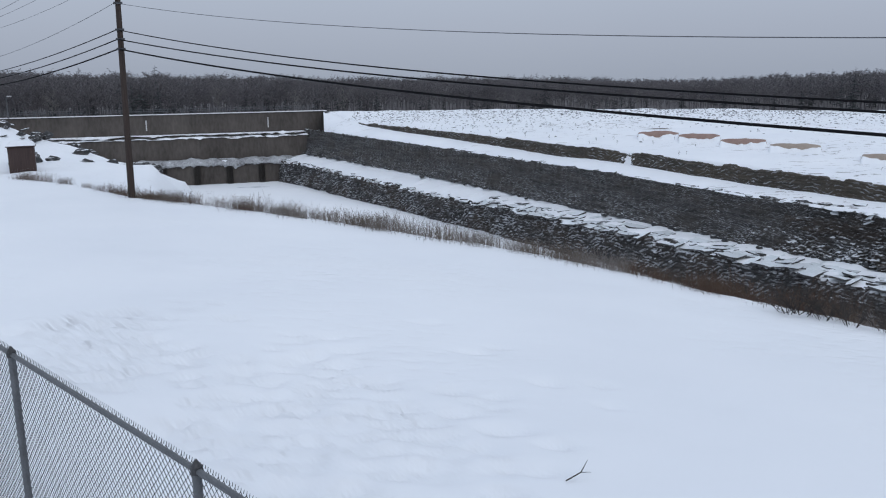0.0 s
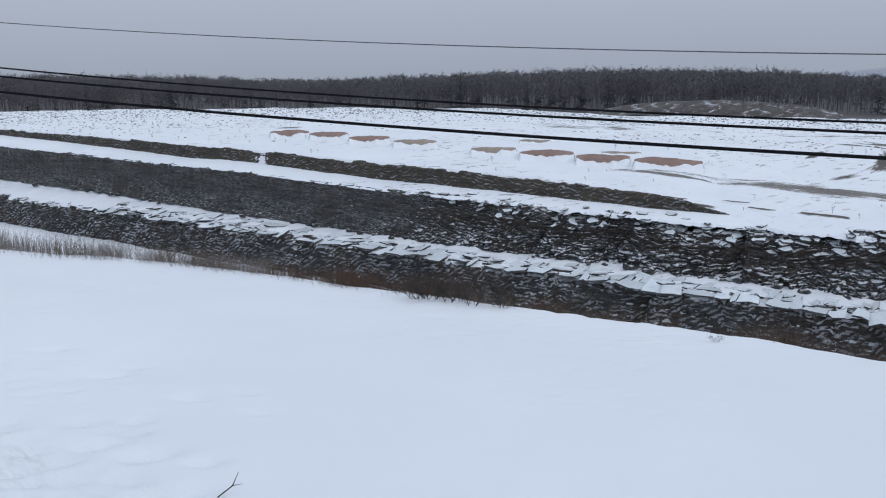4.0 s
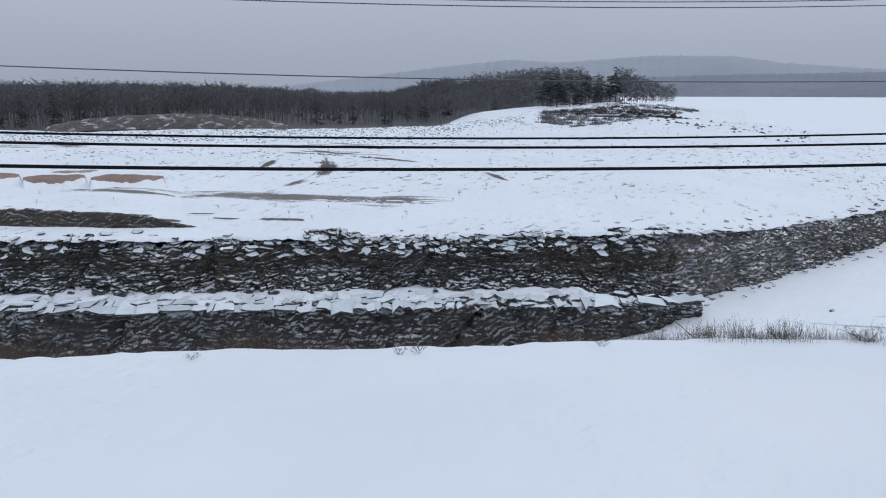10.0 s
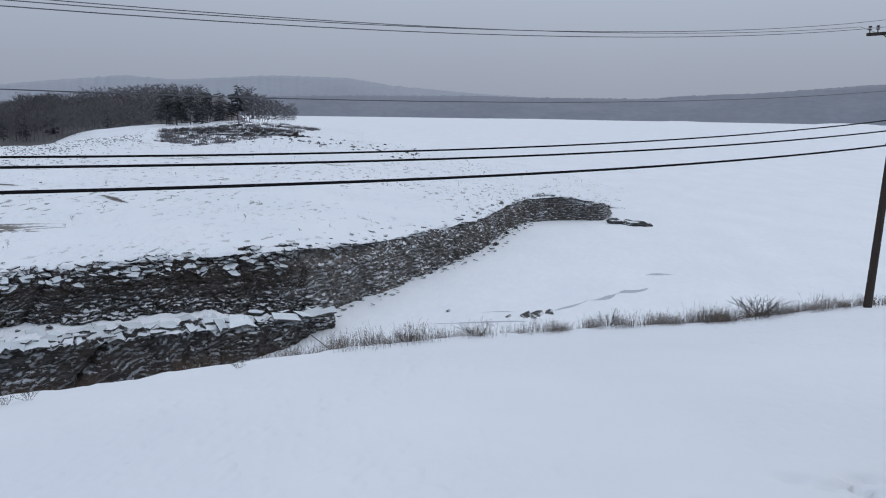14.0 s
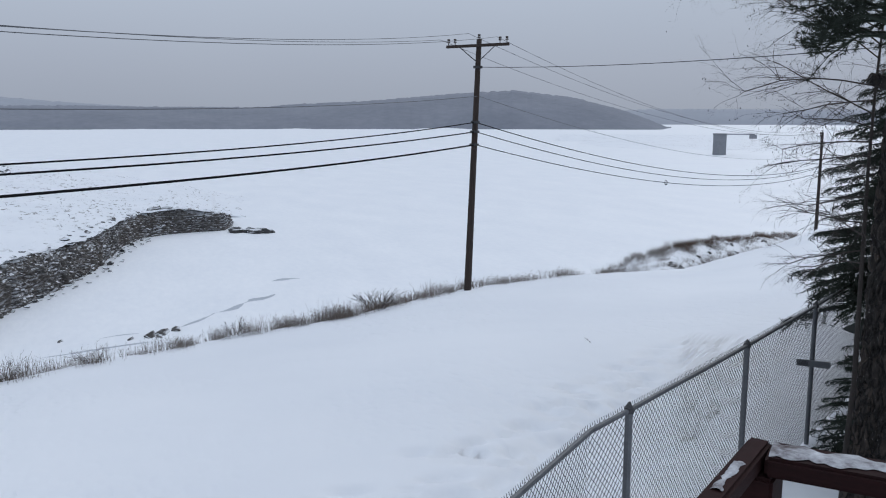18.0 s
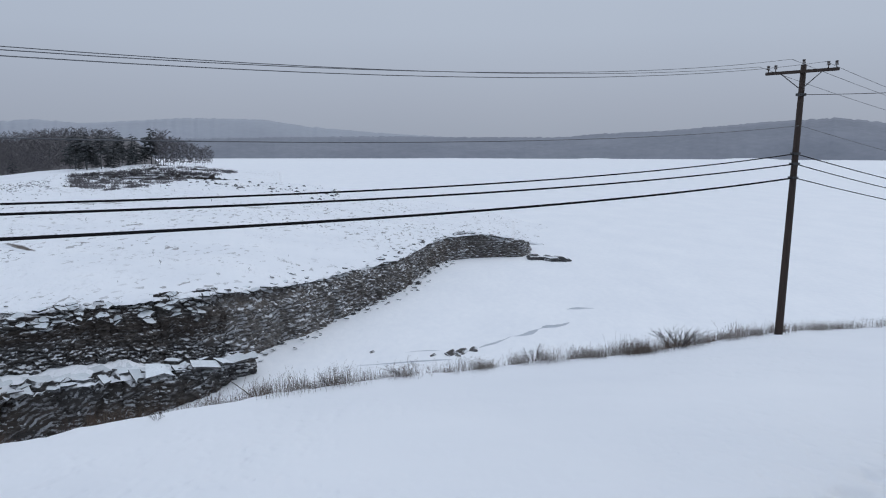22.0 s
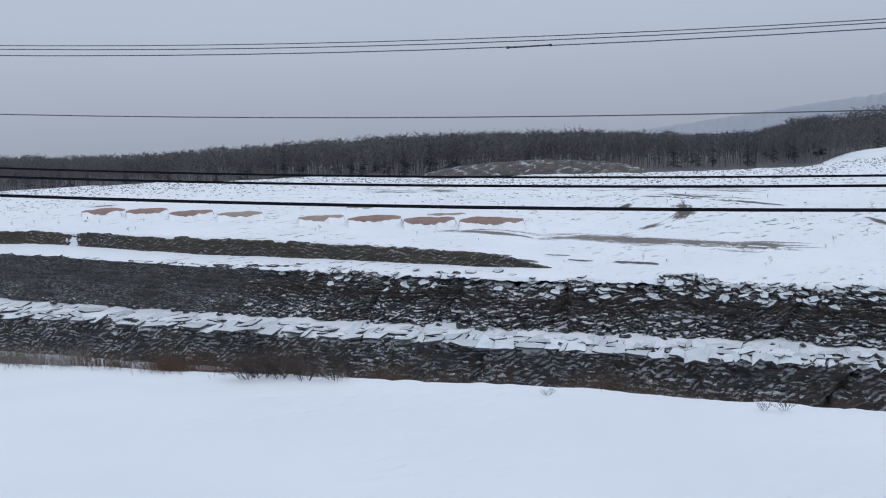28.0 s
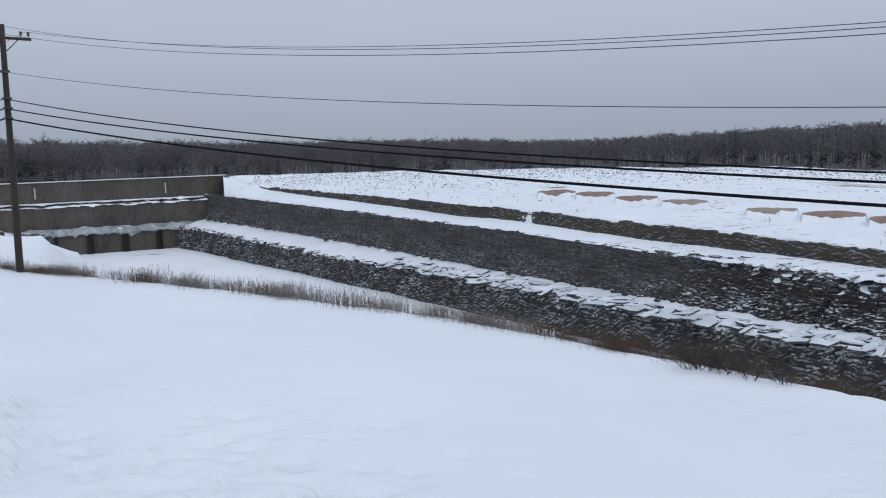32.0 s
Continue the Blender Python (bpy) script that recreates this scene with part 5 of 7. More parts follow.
def soil_pile(az0, az1, tan, h, material, label, seed):
    """A cut bank of soil: a snowy apron drifted against its foot, a bare face, and a snow cap behind."""
    x0, y0, z0, r0 = on_land(az0 + 0.1, tan)
    x1, y1, z1, r1 = on_land(az1 - 0.1, tan)
    base_ = base("soil_mound", (x0 + x1) / 2, (y0 + y1) / 2, (z0 + z1) / 2, label, "soil mound", "soil mounds")
    n, cols = 34, []
    for i in range(n + 1):
        f = i / n
        cx, cy = x0 + (x1 - x0) * f, y0 + (y1 - y0) * f
        l = math.hypot(cx, cy)
        full = h * hump(f) ** 0.10 * (0.95 + 0.12 * fbm(f * 2.5, seed))
        bare = h * hump(f) ** 0.8 * (0.78 + 0.6 * fbm(f * 3.5, seed, 4))
        col = []
        for w, up in ((-3.4, -0.10), (-1.2, (full - bare) * 0.6), (-0.55, full - bare), (-0.42, full - bare * 0.66), (-0.2, full - bare * 0.30), (0.1, full), (0.7, full + 0.10 * hump(f)), (2.4, full * 0.8), (6.0, -0.10)):
            x, y = cx * (1 + w / l), cy * (1 + w / l)
            col.append((x - (x0 + x1) / 2, y - (y0 + y1) / 2, land_z(x, y) + up + 0.04 * fbm(x, y, seed) - (z0 + z1) / 2))
        cols.append(col)
    for nm, a, b, mat_, lab in (("drifted_apron", 0, 2, M_BENCH, "snow drifted against the foot"), ("bare_face", 2, 5, material, ""), ("snow_cap", 5, 8, M_BENCH, "smooth cap of snow")):
        bm = bmesh.new()
        vs = [[bm.verts.new(c[k]) for k in range(a, b + 1)] for c in cols]
        for p_, q_ in zip(vs, vs[1:]):
            for k in range(b - a):
                bm.faces.new((p_[k], q_[k], q_[k + 1], p_[k + 1]))
        part(nm, bm, mat_, base_, lab, True)
    return base_


PILE = "long low mound of orange clay with snow on its back"
for k, (a0, a1, t, h, mt, lb) in enumerate((
        (-13.2, -15.7, 0.0712, 1.0, M_PILE, PILE), (-15.8, -18.3, 0.0745, 1.1, M_PILE, PILE), (-18.4, -21.1, 0.0785, 0.9, M_PILE, PILE), (-21.4, -24.3, 0.0835, 0.9, M_PILE_PALE, "long low mound of ochre soil under snow"),
        (-26.7, -29.7, 0.0925, 0.9, M_PILE_PALE, "long low mound of ochre soil under snow"), (-30.0, -33.6, 0.0985, 1.1, M_PILE, PILE), (-33.8, -37.3, 0.1035, 1.25, M_PILE, PILE), (-37.6, -42.0, 0.1075, 1.25, M_PILE, PILE),
        (-30.0, -32.0, 0.0800, 0.5, M_PILE_PALE, "small mound of ochre soil under snow"), (-35.5, -38.0, 0.0925, 0.4, M_PILE_PALE, "small mound of ochre soil under snow"))):
    soil_pile(a0, a1, t, h, mt, lb, 40 + k)


def bared_soil(name, dark, light):
    """Wind-bared soil: long streaks of it between tongues of snow, fading out to the edges."""
    m, nt, p = node_mat(name)
    at = nt.nodes.new("ShaderNodeAttribute")
    at.attribute_name = "bare"
    sweep = nt.nodes.new("ShaderNodeAttribute")
    sweep.attribute_name = "sweep"
    streaks = nt.nodes.new("ShaderNodeTexNoise")
    streaks.inputs["Scale"].default_value, streaks.inputs["Detail"].default_value, streaks.inputs["Roughness"].default_value = 1.0, 7, 0.66
    link(nt, sweep.outputs["Vector"], streaks.inputs["Vector"])
    grit = noise_node(nt, 2.2, 6, (1, 1, 1), 0.7)
    f = math_node(nt, "MULTIPLY_ADD", math_node(nt, "SUBTRACT", streaks.outputs["Fac"], 0.5), 2.4, at.outputs["Fac"])
    f = math_node(nt, "MULTIPLY_ADD", math_node(nt, "SUBTRACT", grit, 0.5), 0.9, f)
    mask = ramp_node(nt, f, ((0.42, (0, 0, 0)), (0.72, (1, 1, 1))))
    col = ramp_node(nt, grit, ((0.3, dark), (0.7, light)))
    link(nt, mix_node(nt, mask, mix_node(nt, 0.5, SNOW_A, SNOW_B), col), p.inputs["Base Color"])
    p.inputs["Roughness"].default_value = 0.9
    link(nt, bump_node(nt, grit, 0.5, 0.08), p.inputs["Normal"])
    return m


M_BARED = bared_soil("wind_bared_grey_soil", (0.10, 0.090, 0.082), (0.24, 0.218, 0.20))
M_BARED_DARK = bared_soil("bare_brown_ground", (0.055, 0.045, 0.038), (0.14, 0.118, 0.10))


def bare_strip(points, width, label, seed, material=None, h=0.05, strength=0.85):
    """A ragged streak of bare soil on the plateau, through (direction, tangent below the eye)."""
    line = Line([on_land(a, t)[:2] for a, t in points])
    n, m_ = max(12, int(line.length / 0.8)), 15
    verts, faces, bare, sweep = [], [], [], []
    for i in range(n + 1):
        u = line.length * i / n
        x, y = line.at(u)
        nx, ny = line.normal(u)
        o = 0.30 * width * fbm(u * 0.06, seed, 3)
        for j in range(m_):
            g = j / (m_ - 1) * 2 - 1
            px, py = x + nx * (o + g * width), y + ny * (o + g * width)
            k = hump(i / n) ** 0.5 * max(0, 1 - abs(g)) ** 0.8
            verts.append((px, py, land_z(px, py) - 0.03 + (h + 0.05) * min(1, k * 3)))
            bare.append(strength * k * (0.75 + 0.6 * fbm(u * 0.11, seed)))
            sweep += [u * 0.10 + seed, g * width * 0.75, 0.0]
    for i in range(n):
        for j in range(m_ - 1):
            faces.append((i * m_ + j, (i + 1) * m_ + j, (i + 1) * m_ + j + 1, i * m_ + j + 1))
    me = mesh_from("bare_soil_strip", verts, faces, material or M_BARED, True)
    me.attributes.new("bare", "FLOAT", "POINT").data.foreach_set("value", np.array(bare, np.float32))
    me.attributes.new("sweep", "FLOAT_VECTOR", "POINT").data.foreach_set("vector", np.array(sweep, np.float32))
    return tagged(new("bare_soil_strip", me), label, "bare soil", "bare strips on the plateau", kind="stuff")


bare_strip(((-35.2, 0.1108), (-40.7, 0.1172), (-46.5, 0.1240), (-52, 0.1300), (-57, 0.1330), (-62.0, 0.1350)), 4.2, "grey-brown wind-bared strip across the plateau", 71, None, 0.05, 1.35)
bare_strip(((-51, 0.1325), (-56, 0.1365), (-60.5, 0.1385)), 1.6, "grey-brown wind-bared strip across the plateau", 72, None, 0.05, 1.3)
bare_strip(((-52.3, 0.0795), (-52.9, 0.0915), (-52.2, 0.102), (-50.8, 0.110), (-49.6, 0.117)), 2.4, "brown rubbly track running down the plateau", 73, M_BARED_DARK, 0.05, 1.3)
bare_strip(((-49.2, 0.084), (-48.6, 0.089), (-47.9, 0.094)), 1.0, "short brown bare streak on the slope", 74, M_BARED_DARK, 0.05, 1.6)
bare_strip(((-50.0, 0.072), (-54, 0.078), (-58, 0.0815)), 4.5, "grey wind-bared streak on the slope", 75, M_BARED_DARK, 0.05, 0.9)
bare_strip(((-63.2, 0.1015), (-64.2, 0.107), (-65.2, 0.1135)), 1.3, "dark brushy ditch edge on the plateau", 76, M_BARED_DARK, 0.2, 1.4)
bare_strip(((-10.5, 0.064), (-13, 0.0625), (-16, 0.0600)), 3.0, "brown bare streak near the crest", 77)

bare_strip(((-49.3, 0.0765), (-51.8, 0.0778), (-54.8, 0.0818), (-57.1, 0.0859), (-59.3, 0.0895)), 1.5, "brown brushy streak on the slope", 78, M_BARED_DARK, 0.05, 1.6)
bare_strip(((-44, 0.0675), (-50, 0.0675), (-56, 0.071), (-62, 0.073)), 7.0, "broad rubbly band below the crest", 79, M_BARED_DARK, 0.04, 0.72)
bare_strip(((-25, 0.0585), (-32, 0.061), (-40, 0.064), (-46, 0.0665)), 6.0, "broad rubbly band below the crest", 80, M_BARED_DARK, 0.04, 0.72)
bare_strip(((-66, 0.062), (-70, 0.060), (-74, 0.0585)), 4.0, "rubbly streak below the knoll", 81)
bare_strip(((-74, 0.066), (-78, 0.069), (-81.5, 0.071)), 3.0, "rubbly streak below the knoll", 82)

for k, (a0, a1, t0, t1, w) in enumerate(((-40.5, -43.5, 0.1495, 0.1520, 0.8), (-44.6, -47.2, 0.1500, 0.1535, 0.7), (-47.6, -51.4, 0.1520, 0.1570, 0.6), (-43.0, -45.5, 0.1440, 0.1460, 0.5), (-39.2, -41.5, 0.1425, 0.1440, 0.6))):
    bare_strip(((a0, t0), ((a0 + a1) / 2, (t0 + t1) / 2 + 0.001), (a1, t1)), w, "dark bedrock showing through the snow above the rim", 90 + k, M_BARED_DARK, 0.12, 1.7)

# grey wet ice in the bay and in the pool
def slush(points, z, width, seed, label):
    line = Line(points)
    verts, faces = [], []
    n = max(6, int(line.length / 0.8))
    for i in range(n + 1):
        u = line.length * i / n
        x, y = line.at(u)
        nx, ny = line.normal(u)
        w = width * hump(i / n) ** 0.6 * max(0.1, 0.7 + 1.3 * fbm(u * 0.3, seed))
        o = width * 0.6 * fbm(u * 0.2, seed, 5)
        verts += [(x + nx * (o - w), y + ny * (o - w), z), (x + nx * (o + w), y + ny * (o + w), z)]
    for i in range(n):
        faces.append((2 * i, 2 * i + 1, 2 * i + 3, 2 * i + 2))
    return thing("slush_streak", verts, faces, M_SLUSH, label, "wet ice", "wet streaks on the ice", kind="structure")


bay = lambda az, t: polar(az, (0.1 - ICE_BAY) / t, 0)[:2]
pool = lambda az, t: polar(az, -ICE_POOL / t, 0)[:2]
slush([bay(-93.2, 0.2420), bay(-94.2, 0.2350), bay(-95.0, 0.2320), bay(-95.8, 0.2245)], ICE_BAY + 0.006, 0.35, 3, "grey wet streak on the snowed ice")
slush([bay(-95.4, 0.2265), bay(-96.6, 0.2235), bay(-97.6, 0.2150), bay(-98.9, 0.2120), bay(-99.8, 0.2060)], ICE_BAY + 0.007, 0.75, 4, "grey wet streak on the snowed ice")
slush([bay(-99.2, 0.192), bay(-100.6, 0.1885), bay(-101.6, 0.1895)], ICE_BAY + 0.006, 0.5, 5, "grey wet streak on the snowed ice")
slush([bay(-88.0, 0.247), bay(-89.5, 0.244), bay(-91.2, 0.2445)], ICE_BAY + 0.006, 0.2, 11, "dark crack along the ice edge")
slush([bay(-84.5, 0.262), bay(-88.5, 0.258), bay(-92.0, 0.255)], ICE_BAY + 0.006, 0.35, 6, "dark crack along the ice edge")
slush([pool(9.0, 0.123), pool(5.5, 0.128)], ICE_POOL + 0.006, 2.2, 7, "dark wet patch on the pool's ice")
slush([pool(4.0, 0.140), pool(1.5, 0.153), pool(-0.5, 0.166)], ICE_POOL + 0.006, 1.6, 8, "dark wet patch on the pool's ice")
slush([pool(14.0, 0.122), pool(11.5, 0.1225)], ICE_POOL + 0.006, 0.8, 9, "dark wet patch on the pool's ice")

# ---------------------------------------------------------------- the knoll's trees
PINES = [conifer_tree(300 + k, 13.0, 11, 8, 0.17 + 0.03 * (k % 3), 0.22 + 0.07 * k, 0.22, 0.35) for k in range(5)]
KNOLL_BARE = [bare_tree(320 + k, 11.0, 30, 8, 4, 0.7, 0.06) for k in range(3)]
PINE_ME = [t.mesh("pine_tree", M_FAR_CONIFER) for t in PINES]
KB_ME = [t.mesh("bare_tree", M_FOREST) for t in KNOLL_BARE]
rnd = random.Random(41)


def far_tree(me, az, r, z, k, label, group, name):
    ob = new(name, me)
    x, y, _ = polar(az, r, 0)
    ob.matrix_world = Matrix.Translation((x, y, z)) @ Matrix.Rotation(rnd.uniform(0, 6.28), 4, "Z") @ Matrix.Diagonal((k, k, k, 1))
    return tagged(ob, label, "tree", group)


for k in range(20):
    az = -67.0 - 5.2 * (k + rnd.random() * 0.9) / 20
    far_tree(rnd.choice(PINE_ME), az, 283 + rnd.uniform(-8, 14), float(np.interp(-az, (66.6, 70.2, 72.2), (-7.9, -7.4, -5.4))), rnd.choice((0.55, 0.7, 0.8, 0.9, 1.0)), "dark pine with a bare lower trunk on the snowy knoll", "pines on the knoll", "pine_tree")
for k in range(24):
    az = -72.3 - 3.4 * (k + rnd.random() * 0.6) / 24
    far_tree(rnd.choice(KB_ME), az, 292 + rnd.uniform(-6, 10), -5.3, rnd.uniform(0.8, 1.1) * (1.0 if k < 3 else 0.9 - 0.4 * k / 24), "leafless grey tree on the snowy knoll", "bare trees on the knoll", "bare_tree")
# the rocky front of the knoll
FRONT = Line([polar(a, r, 0)[:2] for a, r in ((-67.0, 254), (-69, 250), (-71.5, 249), (-74, 250), (-77.5, 254))])
FL = FRONT.length
rock_face("rock_face_knoll", FRONT, 0, FL, table((0, -10.9), (0.12 * FL, -9.7), (0.35 * FL, -8.6), (0.6 * FL, -7.9), (0.85 * FL, -7.7), (FL, -9.2)), table((0, -11.6), (0.4 * FL, -11.2), (0.7 * FL, -10.0), (FL, -9.6)), lambda u: 1.5, M_ROCK, "dark snow-dusted rocks at the front of the knoll", 13, 0.3, 26, 0.05, 0.6, None, 0.5)
BAND_LOW = table((-77, 0.028), (-75.4, 0.032), (-72, 0.042), (-69, 0.0475), (-67, 0.042))
BAND_TOP = table((-77, 0.022), (-75.4, 0.0185), (-72, 0.0195), (-69, 0.027), (-67, 0.031))
OUTCROPS = [boulder_mesh(90 + k, M_OUTCROP) for k in range(4)]
brush_at = []


def knoll_ground(az, tan):
    r = 195.0
    while r < 329:
        x, y, _ = polar(az, r, 0)
        z = max(land_z(x, y), knoll_z(az, (r - 250) / 80) if r > 250 else -99)
        if z / r > -tan:
            break
        r += 0.8
    return x, y, z


for k in range(760):
    az = rnd.uniform(-77, -67)
    if noise.noise(Vector((az * 1.3, 2.0, k * 0.01))) < rnd.uniform(-0.6, 0.2):
        continue
    x, y, z = knoll_ground(az, rnd.uniform(BAND_TOP(az), BAND_LOW(az)))
    if k % 14 == 0:
        set_rock("boulder", rnd.choice(OUTCROPS), x, y, z - 0.1, rnd.uniform(0.5, 1.8), rnd.uniform(0, 360), (0, 0), "dark rock outcrop at the foot of the knoll", "rocks of the knoll")
    brush_at.append((x, y, z - 0.1, rnd.uniform(0.4, 1.0)))
def scrub_clump(seed):
    """A low dense tangle of grey-brown stems."""
    rnd_, t = random.Random(seed), Soup()
    for _ in range(46):
        p = np.array((rnd_.gauss(0, 0.8), rnd_.gauss(0, 0.8), -0.1))
        q = p + np.array((rnd_.gauss(0, 0.4), rnd_.gauss(0, 0.4), rnd_.uniform(0.3, 1.3)))
        a = rnd_.uniform(0, 6.28)
        w = np.array((math.cos(a), math.sin(a), 0)) * rnd_.uniform(0.05, 0.13)
        t.add([p - w, p + w, q], [(0, 1, 2)])
    return t


SCRUB = [scrub_clump(350 + k) for k in range(5)]
v, f = gather(SCRUB, brush_at, 12)
thing("knoll_brush", v, f, M_FOREST, "grey leafless brush along the foot of the knoll", "brush", kind="stuff")
tuft_at = []
for k in range(700):
    az = rnd.uniform(-95, 4)
    r = RIM(az)[0] * 1.1 + (CREST_R(az) - RIM(az)[0] * 1.1) * rnd.random() ** 1.3
    x, y, _ = polar(az, r, 0)
    if noise.noise(Vector((x * 0.03, y * 0.03, 4))) > rnd.uniform(-0.2, 0.5):
        tuft_at.append((x, y, land_z(x, y), rnd.uniform(0.02, 0.06)))
v, f = gather(BARE, tuft_at, 13)
thing("plateau_tufts", v, f, M_TWIG, "low dead tufts poking through the plateau's snow", "weeds", kind="stuff")
for k in range(150):
    az = -76 - 8.0 * rnd.random() if k % 2 else -62 - 16 * rnd.random()
    r = rnd.uniform(215, 262)
    x, y, _ = polar(az, r, 0)
    set_rock("boulder", rnd.choice(BOULDERS), x, y, land_z(x, y) - 0.1, rnd.uniform(0.3, 0.9), rnd.uniform(0, 360), (0, 0), "small dark rock in the snow", "rocks in the snow")

# ---------------------------------------------------------------- dead weeds and brush along the bank
def weed_clump(seed, n, h, spread, r):
    rnd_, t = random.Random(seed), Soup()
    for _ in range(n):
        x, y = rnd_.gauss(0, spread), rnd_.gauss(0, spread)
        hh = h * rnd_.uniform(0.35, 1.0)
        lx, ly = rnd_.gauss(0, 0.22) * hh, rnd_.gauss(0, 0.22) * hh
        mid = (x + lx * 0.4, y + ly * 0.4, hh * 0.55)
        t.stick((x, y, -0.12), mid, r, r * 0.8)
        t.stick(mid, (x + lx, y + ly, hh), r * 0.8, r * 0.4)
        for _ in range(rnd_.choice((0, 1, 2, 3))):
            f = rnd_.uniform(0.35, 0.9)
            p = (x + lx * f, y + ly * f, hh * f)
            t.stick(p, (p[0] + rnd_.gauss(0, 0.12) * hh, p[1] + rnd_.gauss(0, 0.12) * hh, p[2] + hh * rnd_.uniform(0.08, 0.25)), r * 0.6, r * 0.3)
    return t


def brush_clump(seed, n, h, material, name):
    """A low woody shrub: stems that fork twice."""
    rnd_, t = random.Random(seed), Soup()
    for _ in range(n):
        a = rnd_.uniform(0, 6.28)
        p = np.array((0.1 * math.cos(a), 0.1 * math.sin(a), -0.1))
        d = np.array((math.cos(a) * rnd_.uniform(0.2, 1.0), math.sin(a) * rnd_.uniform(0.2, 1.0), rnd_.uniform(0.6, 1.1)))
        q = p + d * h * rnd_.uniform(0.35, 0.6)
        t.stick(p, q, 0.012, 0.008)
        for _ in range(4):
            s = q + np.array((rnd_.gauss(d[0], 0.5), rnd_.gauss(d[1], 0.5), rnd_.uniform(0.2, 1.0))) * h * 0.32
            t.stick(p + (q - p) * rnd_.uniform(0.5, 1), s, 0.007, 0.004)
            for _ in range(3):
                e = s + np.array((rnd_.gauss(d[0] * 0.4, 0.5), rnd_.gauss(d[1] * 0.4, 0.5), rnd_.uniform(0.0, 0.9))) * h * 0.2
                t.stick(q + (s - q) * rnd_.uniform(0.4, 1), e, 0.005, 0.003)
    return t.mesh(name, material)


M_RUST = plain("rust_brown_brush", (0.045, 0.028, 0.020), (0.115, 0.070, 0.048), 0.9, 0.6, tint=0.35)
WEEDS = [weed_clump(500 + k, 60, 0.62, 0.34, 0.0042) for k in range(4)]
RUST = [weed_clump(540 + k, 90, 0.75, 0.45, 0.005) for k in range(4)]
SHRUBS = [brush_clump(560 + k, 9, 0.9, M_TWIG, "shrub") for k in range(4)]
rnd = random.Random(51)


def plant(me, az, out, scale, name, label, group):
    x, y, z = edge_point(az, out)
    ob = new(name, me)
    ob.matrix_world = Matrix.Translation((x, y, z)) @ Matrix.Rotation(rnd.uniform(0, 6.28), 4, "Z") @ Matrix.Diagonal((scale, scale, scale * rnd.uniform(0.8, 1.15), 1))
    return tagged(ob, label, "plant", group)


TWIGGY = "leafless twiggy shrub in the snow"
at_grey, at_brown, at_rust = [], [], []
for a0, a1, n, outs, kinds, sc in (
        (27, 18, 26, (0.0, 1.6), "br", (0.4, 0.8)), (27, 19, 46, (0.0, 1.2), "bbg", (0.35, 0.65)), (22, 13, 60, (0.1, 2.2), "bbr", (0.5, 0.9)), (19, 10, 60, (0.0, 1.8), "bgg", (0.5, 1.0)), (12, 0, 90, (0.0, 1.6), "ggb", (0.55, 1.2)),
        (0, -12, 90, (0.1, 1.6), "ggb", (0.5, 1.0)), (-12, -18, 30, (0.3, 1.5), "br", (0.4, 0.7)), (-16.5, -26, 50, (0.7, 2.2), "rrb", (0.7, 1.1)),
        (-22, -30, 14, (0.1, 0.9), "gb", (0.3, 0.6)), (-28, -40, 30, (1.0, 2.4), "rb", (0.6, 1.0)), (-44, -56, 34, (1.0, 2.4), "rb", (0.6, 1.1)),
        (-56, -68, 10, (0.8, 1.8), "r", (0.3, 0.6)), (-68, -80, 34, (0.9, 2.2), "rb", (0.5, 0.9)), (-78, -92, 46, (0.2, 1.8), "ggb", (0.3, 0.95)), (-78, -92, 40, (0.3, 2.0), "gg", (0.3, 0.6)),
        (-92, -103, 60, (0.1, 1.6), "gb", (0.3, 0.9)), (-97, -112, 34, (0.0, 1.2), "bg", (0.3, 0.7)), (-102, -113, 60, (0.0, 1.8), "rbg", (0.4, 0.95)), (-112, -123, 80, (0.0, 1.4), "ggb", (0.4, 0.8))):
    k = 0
    while k < n:
        az = rnd.uniform(a1, a0)
        if noise.noise(Vector((az * 0.7, 3.1, 0))) < rnd.uniform(-0.55, 0.35):
            n -= 0.35
            continue
        k += 1
        x, y, z = edge_point(az, rnd.uniform(*outs))
        {"g": at_grey, "b": at_brown, "r": at_rust}[rnd.choice(kinds)].append((x, y, z, rnd.uniform(*sc)))
v, f = gather(WEEDS, at_grey, 6)
thing("grey_weeds", v, f, M_WEED_GREY, "dry grey weeds standing along the edge of the snow bank", "weeds", kind="stuff")
v, f = gather(WEEDS, at_brown, 7)
thing("brown_weeds", v, f, M_WEED, "dry brown weeds along the edge of the snow bank", "weeds", kind="stuff")
v, f = gather(RUST, at_rust, 8)
thing("bank_brush", v, f, M_RUST, "dense rust-brown brush on the steep bank", "brush", kind="stuff")
for az, o, s in ((-22.6, -0.3, 1.0), (-23.4, -0.1, 0.9), (-24.6, -0.2, 0.7), (-26.3, -0.2, 0.8), (-25.3, 0.3, 0.9), (-28.4, 0.2, 0.7), (-57.3, -0.5, 0.25), (-58.6, -0.4, 0.28), (-71.5, -0.2, 0.28), (-43, -0.6, 0.2), (-83, 0.3, 0.5), (-88, 0.2, 0.6), (-97, 0.3, 0.6)):
    plant(rnd.choice(SHRUBS), az, o, s, "shrub", TWIGGY, "shrubs on the bank")
for az, s in ((-106.6, 1.3), (-106.8, 0.9)):
    plant(SHRUBS[0], az, 0.2, s, "shrub", "dark leafless shrub standing above the weeds", "shrubs on the bank")

